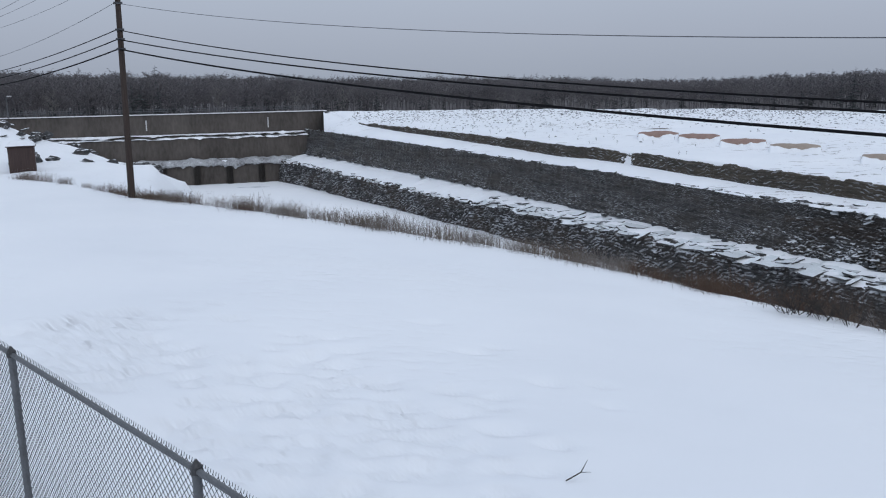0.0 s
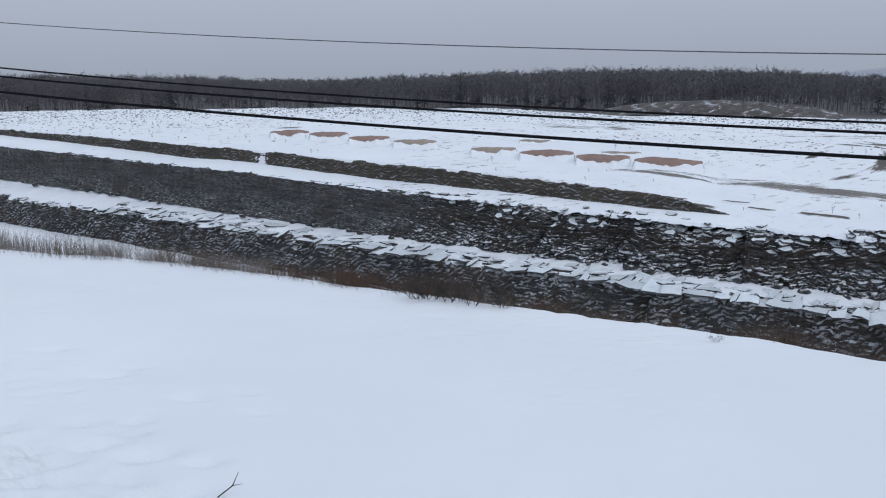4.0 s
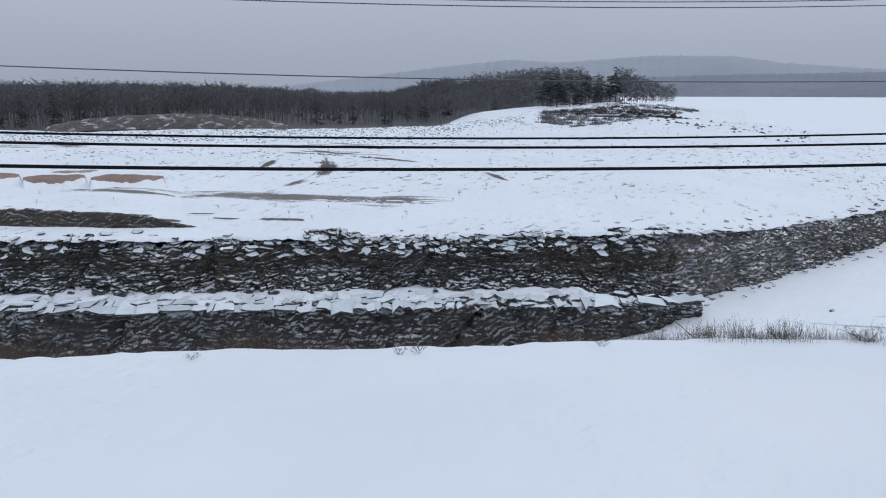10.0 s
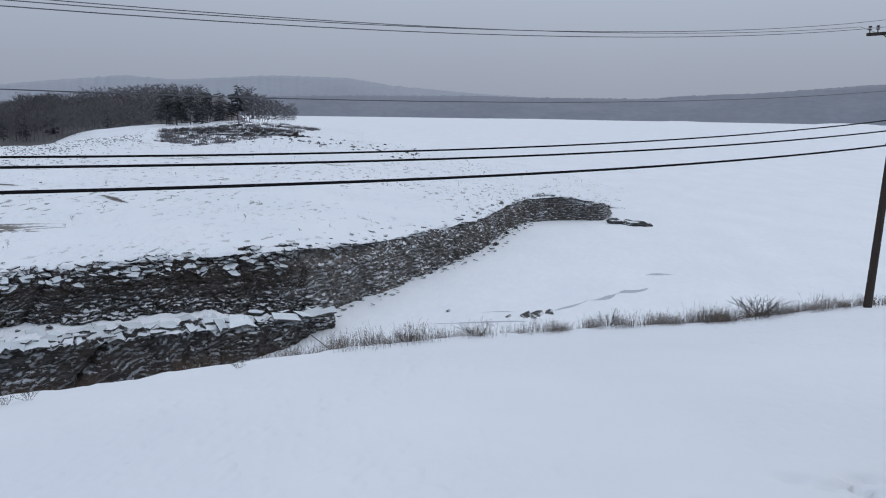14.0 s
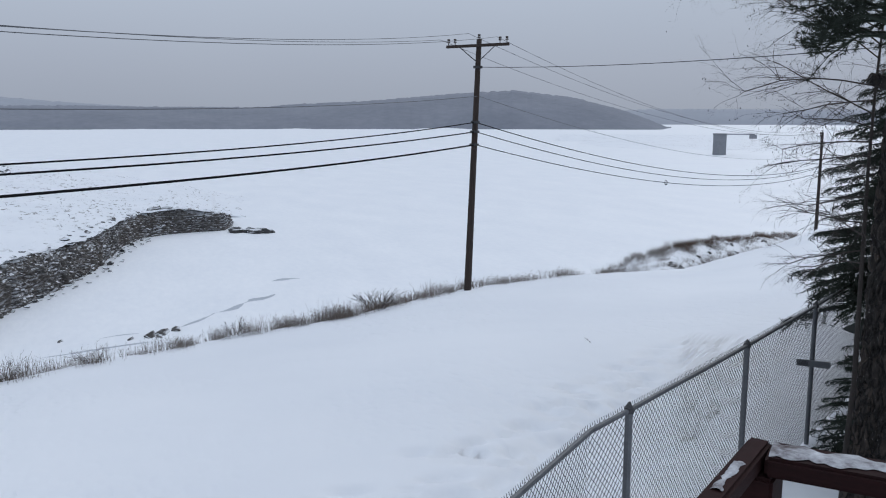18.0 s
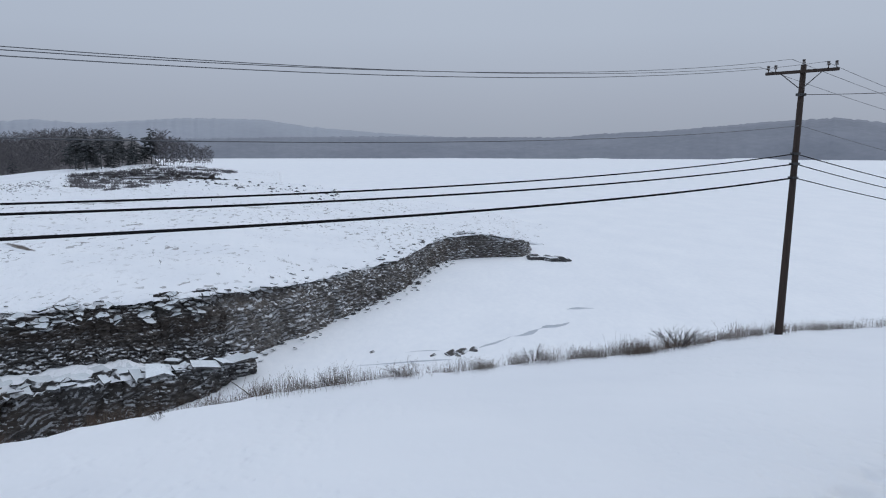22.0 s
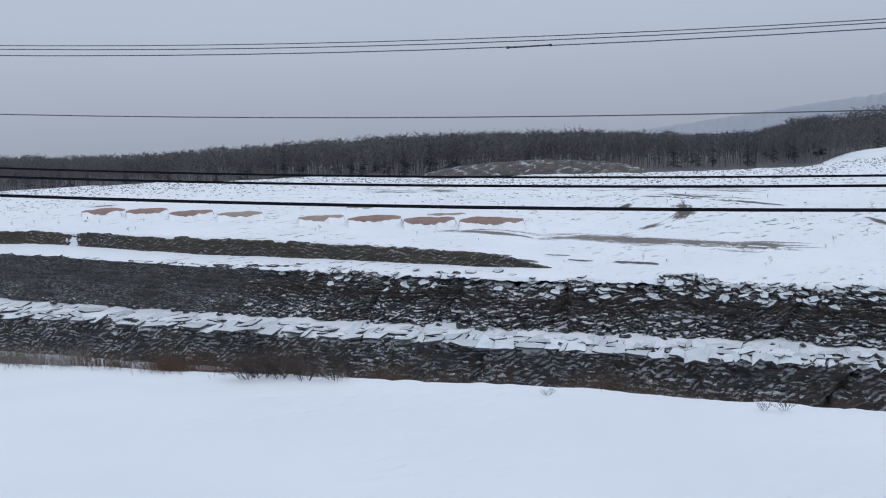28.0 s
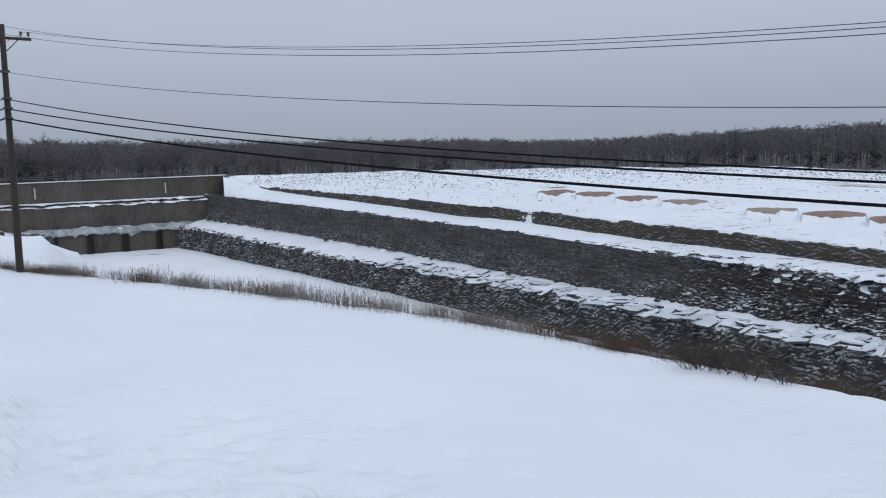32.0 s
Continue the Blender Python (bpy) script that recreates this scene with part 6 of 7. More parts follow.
# the brown spit beyond the far end of the lawn
SPIT_T = table((-135, 0.127), (-132.8, 0.132), (-128.4, 0.142), (-124.3, 0.164), (-121.5, 0.192))
verts, faces = [], []
for i in range(41):
    az = -121.5 - 13.5 * i / 40
    re = EDGE_R(az)
    for j in range(12):
        f = j / 11
        r = re + 0.3 + 13 * f
        x, y = HERE[0] - r * math.sin(radians(az)), HERE[1] + r * math.cos(radians(az))
        zt = HERE[2] - (re + 9) * SPIT_T(az)
        ze = HERE[2] - re * EDGE_T(az) - 0.5
        z = ze + (zt - ze) * min(1, f / 0.65) if f < 0.8 else zt - (f - 0.8) * 30
        verts.append((x, y, z + 0.25 * fbm(x * 0.5, y * 0.5)))
for i in range(40):
    for j in range(11):
        faces.append((i * 12 + j, i * 12 + j + 1, (i + 1) * 12 + j + 1, (i + 1) * 12 + j))
spit = thing("brush_spit", verts, faces, M_LAND, "snowy rubble spit with brown brush on its top", "ground", kind="structure", smooth=True)
spit_xy = np.array(verts)
at_spit, at_spit_grey = [], []
for k in range(300):
    i, j = rnd.randrange(0, 38), rnd.choice((1, 1, 2, 3, 5, 6, 7, 7, 8, 8, 8))
    (at_spit if j > 5 and i > 13 else at_spit_grey).append((*spit_xy[i * 12 + j], rnd.uniform(0.4, 0.72)))
v, f = gather(RUST, at_spit, 9)
thing("spit_brush", v, f, M_RUST, "low rust-brown brush on the snowy spit", "brush", kind="stuff")
v, f = gather(WEEDS, at_spit_grey, 10)
thing("spit_weeds", v, f, M_WEED_GREY, "dry grey weeds on the snowy spit", "weeds", kind="stuff")
for k in range(18):
    i, j = rnd.randrange(0, 38), rnd.choice((2, 3, 4, 5, 6))
    q = spit_xy[i * 12 + j]
    set_rock("boulder", rnd.choice(BOULDERS), q[0], q[1], q[2] - 0.05, rnd.uniform(0.2, 0.42), rnd.uniform(0, 360), (0, 0), "dark stone on the snowy spit", "stones on the spit")

# ---------------------------------------------------------------- the bank by the dam, with its shed and lamp
BANK_Z = table((13, -23), (15, -14), (17, -8.3), (21.4, -6.0), (24.5, -4.3), (27.5, -2.85), (40, -1.8))
hill_patch("dam_bank", 13.5, 42, 44, 96, lambda az, f: (-5.7 - 9.0 * max(0, (19 - az) / 5.5) + (BANK_Z(az) + 5.7 + 9.0 * max(0, (19 - az) / 5.5)) * min(1, max(0, (f - 0.35) / 0.22)) ** 0.8) if f < 0.58 else BANK_Z(az) - (f - 0.58) * 38, M_BENCH, "snowy rocky bank sloping down to the pool", rows=40, step=0.4)
for k in range(60):
    az, f = rnd.uniform(18.8, 33), rnd.uniform(0.36, 0.58)
    r = 44 + 52 * f
    x, y, _ = polar(az, r, 0)
    z = (-5.7 - 9.0 * max(0, (19 - az) / 5.5)) + (BANK_Z(az) + 5.7 + 9.0 * max(0, (19 - az) / 5.5)) * min(1, max(0, (f - 0.35) / 0.22)) ** 0.8
    set_rock("boulder" if k % 3 else "rock_slab", rnd.choice(BOULDERS if k % 3 else SLABS), x, y, z - 0.02, rnd.uniform(0.3, 0.8), rnd.uniform(0, 360), (rnd.gauss(0, 6), rnd.gauss(0, 6)), "dark rock half buried in the snowy bank", "rocks on the bank")

shed_xy = polar(26.55, 61.5, 0)
shed = base("shed", shed_xy[0], shed_xy[1], -5.75, "small brown wooden shed with a snow-covered roof", "shed", turn=24)
for k in range(10):
    x0 = -0.78 + 0.156 * k
    part("plank", box(bmesh.new(), x0, -0.72, 0.0, x0 + 0.150, -0.69, 1.72, 0.006), M_SHED, shed)
for nm, q in (("side_wall", (-0.78, -0.688, 0, -0.74, 0.7, 1.75)), ("side_wall", (0.74, -0.688, 0, 0.78, 0.7, 1.75)), ("back_wall", (-0.738, 0.66, 0, 0.738, 0.7, 1.8))):
    part(nm, box(bmesh.new(), *q, 0.008), M_SHED, shed)
part("roof", box(bmesh.new(), -0.88, -0.85, 1.76, 0.88, 0.82, 1.82, 0.01), M_SHED, shed)
bm = bmesh.new()
bmesh.ops.create_grid(bm, x_segments=10, y_segments=10, size=1.0)
for v in bm.verts:
    e = max(abs(v.co.x), abs(v.co.y))
    v.co = Vector((v.co.x * 0.86, v.co.y * 0.82 - 0.015, 1.825 + 0.30 * (1 - e ** 6) + 0.03 * fbm(v.co.x * 3, v.co.y * 3)))
part("roof_snow", bm, M_BENCH, shed, "thick pillow of snow", True)

lx, ly, _ = polar(27.05, 197.2, 0)
lamp = base("street_lamp", lx, ly, -7.05, "tall pale lamp post with a drooping head on the dam", "street lamp")
part("post", tube(bmesh.new(), (0, 0, 0), (0, 0, 4.4), 0.11, 0.07, 10), M_GALV, lamp)
part("arm", tube(bmesh.new(), (0, 0, 4.35), (0.7, -0.2, 4.55), 0.05, 0.04, 8), M_GALV, lamp)
part("head", box(bmesh.new(), 0.35, -0.45, 4.45, 1.15, 0.05, 4.68, 0.05), M_CONCRETE_PALE, lamp, "pale lamp head")
for a in (7.7, -18.8):
    q = dam_point(a, 0.3, -10.6)
    g = base("staff_gauge", *q, "white gauge board on the dam wall", "gauge", "gauge boards", turn=DAM_AZ)
    part("board", box(bmesh.new(), -0.13, -0.12, 0, 0.13, 0.0, 2.3, 0.02), M_CONCRETE_PALE, g)
    for k in range(5):
        part("mark", box(bmesh.new(), -0.13, -0.135, 0.3 + 0.42 * k, 0.02, -0.121, 0.36 + 0.42 * k), M_DARKIRON, g)

# ---------------------------------------------------------------- the intake tower and its bridge
ix, iy, _ = polar(-129.33, 515, 0)
intake = base("intake_tower", ix + 0.4, iy, ICE_BAY, "grey concrete intake tower standing in the frozen reservoir", "tower", turn=-129)
# Concrete grey lightened in the colour for haze at this distance.
M_TOWER = plain("hazed_tower_concrete", (0.20, 0.21, 0.23), (0.29, 0.30, 0.325), 0.9, 0.2)
part("shaft", box(bmesh.new(), -3.7, -3, 0, 3.7, 3, 11.6, 0.15), M_TOWER, intake)
part("cap", box(bmesh.new(), -4.1, -3.4, 11.6, 4.1, 3.4, 12.3, 0.1), M_TOWER, intake)
part("bridge", box(bmesh.new(), 3.7, -1.2, 11.6, 19, 1.2, 12.2, 0.08), M_TOWER, intake, "narrow access bridge")
part("abutment", box(bmesh.new(), 16, -1.6, 9.4, 20, 1.6, 11.59, 0.1), M_TOWER, intake, "bridge abutment")
hill_patch("far_shore", -119, -160, 560, 900, lambda az, f: ICE_BAY - 1.0 + (5.5 * min(1, f * 2) * min(1, (-119 - az) / 8)) if f < 0.7 else ICE_BAY + 4.5, M_LAND, "rubbly snow shore rising behind the tower", "ground", rows=16, step=0.6)
for a0, a1, r0, r1, h in ((-108.8, -113.2, 1450, 1560, 5.0), (-99.5, -103.0, 1500, 1560, 3.5), (-86, -98, 1560, 1640, 2.0), (-81, -86, 1300, 1400, 3.0)):
    hill_patch("snow_bar", a0, a1, r0, r1, lambda az, f, a0=a0, a1=a1, h=h: ICE_BAY - 1.0 + h * hump((az - a0) / (a1 - a0)) ** 0.5 * hump(f * 0.9), M_ICE, "low snow bar on the far ice", "ground", rows=8, step=0.25)

# ---------------------------------------------------------------- the chain-link fence below the deck
POSTS = [(-8.2, 11.35, -2.2), (-6.05, 9.25, -2.28), (-3.85, 7.13, -2.36), (-1.593, 4.99, -2.45), (0.62, 2.72, -2.46), (2.75, 0.45, -2.42), (4.62, -1.78, -2.38), (6.157, -3.961, -2.345), (7.71, -6.541, -2.445), (9.283, -9.111, -2.53), (10.86, -11.7, -2.6), (12.4, -14.3, -2.65)]
fence = base("chain_link_fence", 0, 0, -4.3, "galvanised chain-link fence with a top rail round the yard", "fence")
for x, y, z in POSTS:
    bm = tube(bmesh.new(), (x, y, lawn_z(x, y) - 0.3 + 4.3), (x, y, z + 4.3 + 0.02), 0.032, sides=12)
    post = part("post", bm, M_GALV, fence, smooth=False)
    bm = bmesh.new()
    tube(bm, (x, y, z + 4.28), (x, y, z + 4.33), 0.042, 0.040, 12)
    tube(bm, (x, y, z + 4.33), (x, y, z + 4.375), 0.034, 0.008, 12)
    part("cap", bm, M_DARKIRON, post, "dark loop cap")


def fence_rail(pts):
    for a, b in zip(pts, pts[1:]):
        part("top_rail", tube(bmesh.new(), (a[0], a[1], a[2] + 4.3), (b[0], b[1], b[2] + 4.3), 0.022, sides=10), M_GALV, fence)


BEND = (5.90, -3.44, -2.36)
fence_rail(POSTS[:7] + [BEND] + POSTS[7:])


def chain_link(a, b, mesh=0.033, r=0.0028):
    """Zigzag wires woven into diamonds, with twisted ends above the rail."""
    t = Soup()
    a, b = np.array(a), np.array(b)
    l = np.hypot(*(b - a)[:2])
    side = np.array((-(b - a)[1], (b - a)[0], 0)) / l * 0.026
    n = int(l / mesh)
    for k in range(n):
        f0, f1 = k / n, (k + 1) / n
        top = a + (b - a) * (f0 + f1) / 2
        foot = lawn_z(top[0], top[1]) + 0.03
        rows = int((top[2] - foot) / (mesh * 1.05))
        for j in range(rows + 1):
            z0 = top[2] + 0.022 - j * mesh * 1.05
            z1 = z0 - mesh * 1.05
            fa, fb = (f0, f1) if (j + k) % 2 else (f1, f0)
            p, q = a + (b - a) * fa, a + (b - a) * fb
            t.stick((p[0] + side[0], p[1] + side[1], z0 + 4.3), (q[0] + side[0], q[1] + side[1], z1 + 4.3), r, r)
        e = a + (b - a) * f1 + side
        t.stick((e[0], e[1], top[2] + 4.32), (e[0] + side[0] * 0.25, e[1] + side[1] * 0.25, top[2] + 4.345), 0.003, 0.002)
    ob = new("wire_mesh", t.mesh("wire_mesh", M_MESHWIRE))
    ob.parent = fence
    return ob


for a, b in list(zip(POSTS[:7], POSTS[1:7])) + [(POSTS[6], BEND), (BEND, POSTS[7])] + list(zip(POSTS[7:], POSTS[8:])):
    chain_link(a, b)

# a twig lying on the lawn, and a cross-shaped stake behind the fence
def lawn_twig(az, tan, length, turn, label):
    r = 4.0
    while True:
        x, y = -r * math.sin(radians(az)), r * math.cos(radians(az))
        if lawn_z(x, y) / r > -tan or r > 30:
            break
        r += 0.05
    z, t = lawn_z(x, y), Soup()
    p = np.array((x, y, z + 0.02))
    d = np.array((math.cos(radians(turn)), math.sin(radians(turn)), 0.0))
    q1, q2 = p + d * length * 0.5 + (0.04, 0.0, 0.05), p + d * length + (0.0, 0.06, 0.12)
    t.stick(p, q1, 0.008, 0.007, 5)
    t.stick(q1, q2, 0.007, 0.003, 5)
    t.stick(q1, q1 + np.array((0.10, -0.04, 0.02)), 0.005, 0.002, 4)
    return tagged(new("twig", t.mesh("twig", M_TWIG)), label, "twig", "twigs on the snow")


lawn_twig(-8.9, 0.512, 0.34, 35, "bent dry twig lying on the snowy lawn")
lawn_twig(-121, 0.26, 0.1, 80, "small dry twig lying on the snowy lawn")

# ---------------------------------------------------------------- the deck and its railing
K, D1, D2 = Vector((1.63, -1.15, 0)), Vector((-0.56, 0.83, 0)).normalized(), Vector((-0.76, -0.65, 0)).normalized()
deck = base("deck", K.x, K.y, -4.3, "raised wooden deck stained dark red", "deck")
RAIL_Z = -0.53 + 4.3


def deck_beam(name, a, b, w, z0, z1, material, bevel=0.006, label="", up=None):
    """A board between two plan points, measured from the deck's corner."""
    a, b = Vector(a), Vector(b)
    l = (b - a).length
    m = Matrix.Translation((a.x, a.y, 0)) @ Matrix.Rotation(math.atan2((b - a).y, (b - a).x), 4, "Z")
    return part(name, box(bmesh.new(), 0, -w / 2, z0, l, w / 2, z1, bevel, m), material, deck, label)


o = Vector((0, 0, 0))
deck_beam("cap_rail", -D1 * 0.046, D1 * 2.3, 0.042, RAIL_Z - 0.038, RAIL_Z, M_RAIL)
deck_beam("cap_rail", D2 * 0.024, D2 * 4.2, 0.092, RAIL_Z - 0.038, RAIL_Z - 0.001, M_RAIL)
for q in (o, D1 * 2.25, D2 * 2.1, D2 * 4.15):
    deck_beam("post", q - D1 * 0.045, q + D1 * 0.045, 0.09, 0.0, RAIL_Z - 0.04, M_RAIL)
for k in range(16):
    q = D1 * (0.145 * k + 0.07)
    deck_beam("deck_board", q, q + D2 * 4.2, 0.138, 2.63, 2.67, M_RAIL, 0.004)


m, nt, p = node_mat("worn_snow_crust")
thin_ = noise_node(nt, 9, 6, (1, 1, 1), 0.7)
link(nt, ramp_node(nt, thin_, ((0.38, (0.05, 0.03, 0.03)), (0.47, (0.30, 0.30, 0.32)), (0.62, (0.62, 0.64, 0.67)))), p.inputs["Base Color"])
p.inputs["Roughness"].default_value = 0.7
link(nt, bump_node(nt, noise_node(nt, 40, 4), 0.6, 0.01), p.inputs["Normal"])
M_CRUST = m


def rail_snow(a, b, w, seed, height=0.035, label="patchy crust of snow"):
    """Uneven snow lying on a rail, thinner at its edges."""
    bm = bmesh.new()
    a, b = Vector(a), Vector(b)
    l, n = (b - a).length, 320
    d = (b - a).normalized()
    s_ = Vector((-d.y, d.x, 0))
    rows = []
    for i in range(n + 1):
        f = i / n
        c = a + d * l * f
        lo = -0.5 + 0.6 * abs(fbm(f * l * 9, seed)) + 0.35 * abs(fbm(f * l * 27, seed, 2))
        hi = 0.5 - 0.55 * abs(fbm(f * l * 8, seed, 4)) - 0.3 * abs(fbm(f * l * 29, seed, 6))
        row = []
        for j in range(7):
            g = j / 6
            p = c + s_ * (lo + (hi - lo) * g) * w
            row.append(bm.verts.new((p.x, p.y, RAIL_Z + 0.001 + height * hump(g) ** 0.6 * (0.75 + 0.6 * fbm(f * l * 7, g * 2, seed)))))
        rows.append(row)
    for r0, r1 in zip(rows, rows[1:]):
        for j in range(6):
            bm.faces.new((r0[j], r1[j], r1[j + 1], r0[j + 1]))
    return part("rail_snow", bm, M_CRUST, deck, label, True)


rail_snow(D2 * 0.03, D2 * 4.1, 0.086, 3, 0.005)
for k in range(9):
    f = 0.08 + 0.24 * k + 0.05 * rnd.random()
    rail_snow(D1 * f, D1 * (f + 0.12 + 0.06 * rnd.random()), 0.022, 10 + k, 0.005)

# ---------------------------------------------------------------- the big pine beside the deck, and the trees behind it
m, nt, p = node_mat("pine_bark")
fine_, moss = noise_node(nt, 40, 5, (1, 1, 0.4)), noise_node(nt, 1.2, 4)
co, mp, vo = nt.nodes.new("ShaderNodeTexCoord"), nt.nodes.new("ShaderNodeMapping"), nt.nodes.new("ShaderNodeTexVoronoi")
wob = nt.nodes.new("ShaderNodeVectorMath")
mp.inputs["Scale"].default_value = (1, 1, 0.30)
vo.feature, vo.inputs["Scale"].default_value = "DISTANCE_TO_EDGE", 12.0
wob.operation = "ADD"
shift = mix_node(nt, 1.0, (0, 0, 0), noise_node(nt, 6.0, 4))
half = nt.nodes.new("ShaderNodeVectorMath")
half.operation, half.inputs[1].default_value = "MULTIPLY", (0.11, 0.11, 0.2)
link(nt, shift, half.inputs[0])
link(nt, co.outputs["Object"], wob.inputs[0])
link(nt, half.outputs[0], wob.inputs[1])
link(nt, wob.outputs[0], mp.inputs[0])
link(nt, mp.outputs[0], vo.inputs["Vector"])
furrow = ramp_node(nt, vo.outputs["Distance"], ((0.0, (0, 0, 0)), (0.13, (1, 1, 1))))
vc = nt.nodes.new("ShaderNodeTexVoronoi")
vc.inputs["Scale"].default_value = 12.0
link(nt, mp.outputs[0], vc.inputs["Vector"])
plate = nt.nodes.new("ShaderNodeRGBToBW")
link(nt, vc.outputs["Color"], plate.inputs[0])
scale_tone = ramp_node(nt, fine_, ((0.3, (0.012, 0.0095, 0.008)), (0.7, (0.044, 0.035, 0.029))))
scale_tone = mix_node(nt, 1.0, scale_tone, ramp_node(nt, plate.outputs[0], ((0.2, (0.55, 0.55, 0.55)), (0.8, (1.5, 1.42, 1.35)))), "MULTIPLY")
col = mix_node(nt, furrow, (0.006, 0.005, 0.0045), scale_tone)
speck = ramp_node(nt, noise_node(nt, 55, 2), ((0.70, (0, 0, 0)), (0.73, (1, 1, 1))))
col = mix_node(nt, math_node(nt, "MULTIPLY", speck, 0.8), col, (0.30, 0.29, 0.28))
col = mix_node(nt, math_node(nt, "MULTIPLY", ramp_node(nt, moss, ((0.58, (0, 0, 0)), (0.72, (1, 1, 1)))), 0.3), col, (0.055, 0.06, 0.045))
link(nt, col, p.inputs["Base Color"])
p.inputs["Roughness"].default_value = 0.9
link(nt, bump_node(nt, fine_, 0.7, 0.012, bump_node(nt, furrow, 1.0, 0.05)), p.inputs["Normal"])
M_BARK = m

TX, TY = 6.38, -7.2
pine = base("pine_tree", TX, TY, lawn_z(TX, TY), "massive old pine with deeply furrowed grey-brown bark", "tree")


def trunk_bmesh(h, r0, r1, lean, sides=130, rows=330):
    bm, rings = bmesh.new(), []
    for i in range(rows + 1):
        f = i / rows
        z = -0.3 + (h + 0.3) * f
        r = r0 + (r1 - r0) * f + 0.20 * max(0, 0.08 - f) / 0.08
        ring = []
        for j in range(sides):
            a = 6.2832 * j / sides
            q = Vector((math.cos(a) * r * 15, math.sin(a) * r * 15, z * 4.4 + 0.25 * math.sin(a * 3)))
            q += Vector((0.6 * noise.noise(q * 0.5), 0.35 * noise.noise(q * 0.6 + Vector((7, 0, 0))), 0.4 * noise.noise(q * 0.5 + Vector((0, 9, 0)))))
            d, _ = noise.voronoi(q)
            crack = min(1.0, (d[1] - d[0]) * 2.6)
            rr = r - 0.04 + 0.058 * crack + 0.012 * noise.noise(q * 3) + 0.02 * noise.noise(Vector((math.cos(a), math.sin(a), z * 0.5)))
            ring.append(bm.verts.new((lean[0] * f + math.cos(a) * rr, lean[1] * f + math.sin(a) * rr, z)))
        rings.append(ring)
    for a_, b_ in zip(rings, rings[1:]):
        for j in range(sides):
            bm.faces.new((a_[j], a_[(j + 1) % sides], b_[(j + 1) % sides], b_[j]))
    return bm


part("trunk", trunk_bmesh(8.5, 0.365, 0.30, (-0.10, -0.14)), M_BARK, pine, "", True)
LEFT = Vector((0.72, 0.69, 0))
bm = bmesh.new()
tube(bm, Vector((0, 0, 4.75)) + LEFT * 0.20, Vector((-0.05, 0.05, 4.82)) + LEFT * 0.42, 0.075, 0.055, 10)
part("branch_stub", bm, M_BARK, pine, "short broken branch stub with snow on it")
M_NEEDLE = plain("green_needles", (0.009, 0.014, 0.010), (0.026, 0.038, 0.025), 0.8, 1.5)


def spray(t, rnd_, p, q, n, l, droop=0.25, width=0.006, brush=0.0):
    """A bough: side twigs along it, each furred with needles."""
    p, q = np.array(p, float), np.array(q, float)
    d = q - p
    side = np.cross(d, (0, 0, 1.0))
    side /= np.linalg.norm(side) + 1e-9
    t.stick(p, q, 0.014, 0.004, 4)
    for k in range(n):
        f = (k + rnd_.random()) / n
        s0 = p + d * (0.15 + 0.85 * f)
        for sg in (-1, 1):
            e = s0 + side * sg * l * (1.15 - f) * rnd_.uniform(0.6, 1.1) + d / np.linalg.norm(d) * l * 0.5 * rnd_.uniform(0.4, 1.1) + np.array((0, 0, -droop * l * rnd_.uniform(0.3, 1.3)))
            v = e - s0
            t.add([s0, e, s0 + v * 0.5 + (0, 0, width)], [(0, 1, 2)])
            for j in range(7):
                g = (j + 0.5) / 7
                c = s0 + v * g
                for _ in range(2):
                    w = np.array((rnd_.gauss(0, 1), rnd_.gauss(0, 1), rnd_.gauss(0, 0.7))) * (0.022 + brush) + v * 0.06
                    t.add([c - v * 0.035, c + v * 0.035, c + w], [(0, 1, 2)])


def near_spruce(x, y, height, spread, seed, label, tiers=26, per=7, clear=0.06):
    rnd_ = random.Random(seed)
    z = lawn_z(x, y)
    tree = base("spruce_tree", x, y, z, label, "tree", "spruces by the fence")
    part("trunk", tube(bmesh.new(), (0, 0, -0.2), (0, 0, height), 0.012 * height + 0.01, 0.01, 9), M_BARK, tree)
    t = Soup()
    for k in range(tiers):
        f = k / tiers
        zz = height * (clear + (0.99 - clear) * f)
        for j in range(per):
            a = 6.283 * (j + rnd_.random()) / per
            l = height * spread * (1 - f) ** 0.8 * rnd_.uniform(0.65, 1.15) + 0.1
            zz = height * (clear + (0.99 - clear) * (f + rnd_.uniform(-0.7, 0.7) / tiers))
            spray(t, rnd_, (0, 0, zz), (math.cos(a) * l, math.sin(a) * l, zz - 0.22 * l), max(4, int(l * 15)), 0.30 * l + 0.07, 0.25, 0.02, 0.03)
    ob = new("foliage", t.mesh("foliage", M_NEEDLE))
    ob.parent = tree
    return tree


def from_deck(az, r):
    return 0.45 - r * math.sin(radians(az)), -0.12 + r * math.cos(radians(az))


near_spruce(*from_deck(-139.7, 14.5), 6.8, 0.20, 901, "dark green spruce close behind the big pine", 24, 9, 0.30)
near_spruce(*from_deck(-147.2, 11.5), 13.0, 0.13, 902, "tall dark spruce standing beside the big pine", 44, 8)
near_spruce(*from_deck(-144.2, 15.5), 9.0, 0.14, 905, "dark green spruce close behind the big pine", 30, 9, 0.10)
near_spruce(*from_deck(-138.1, 12.3), 1.7, 0.30, 903, "little spruce growing against the fence", 9, 6)
rnd_ = random.Random(77)


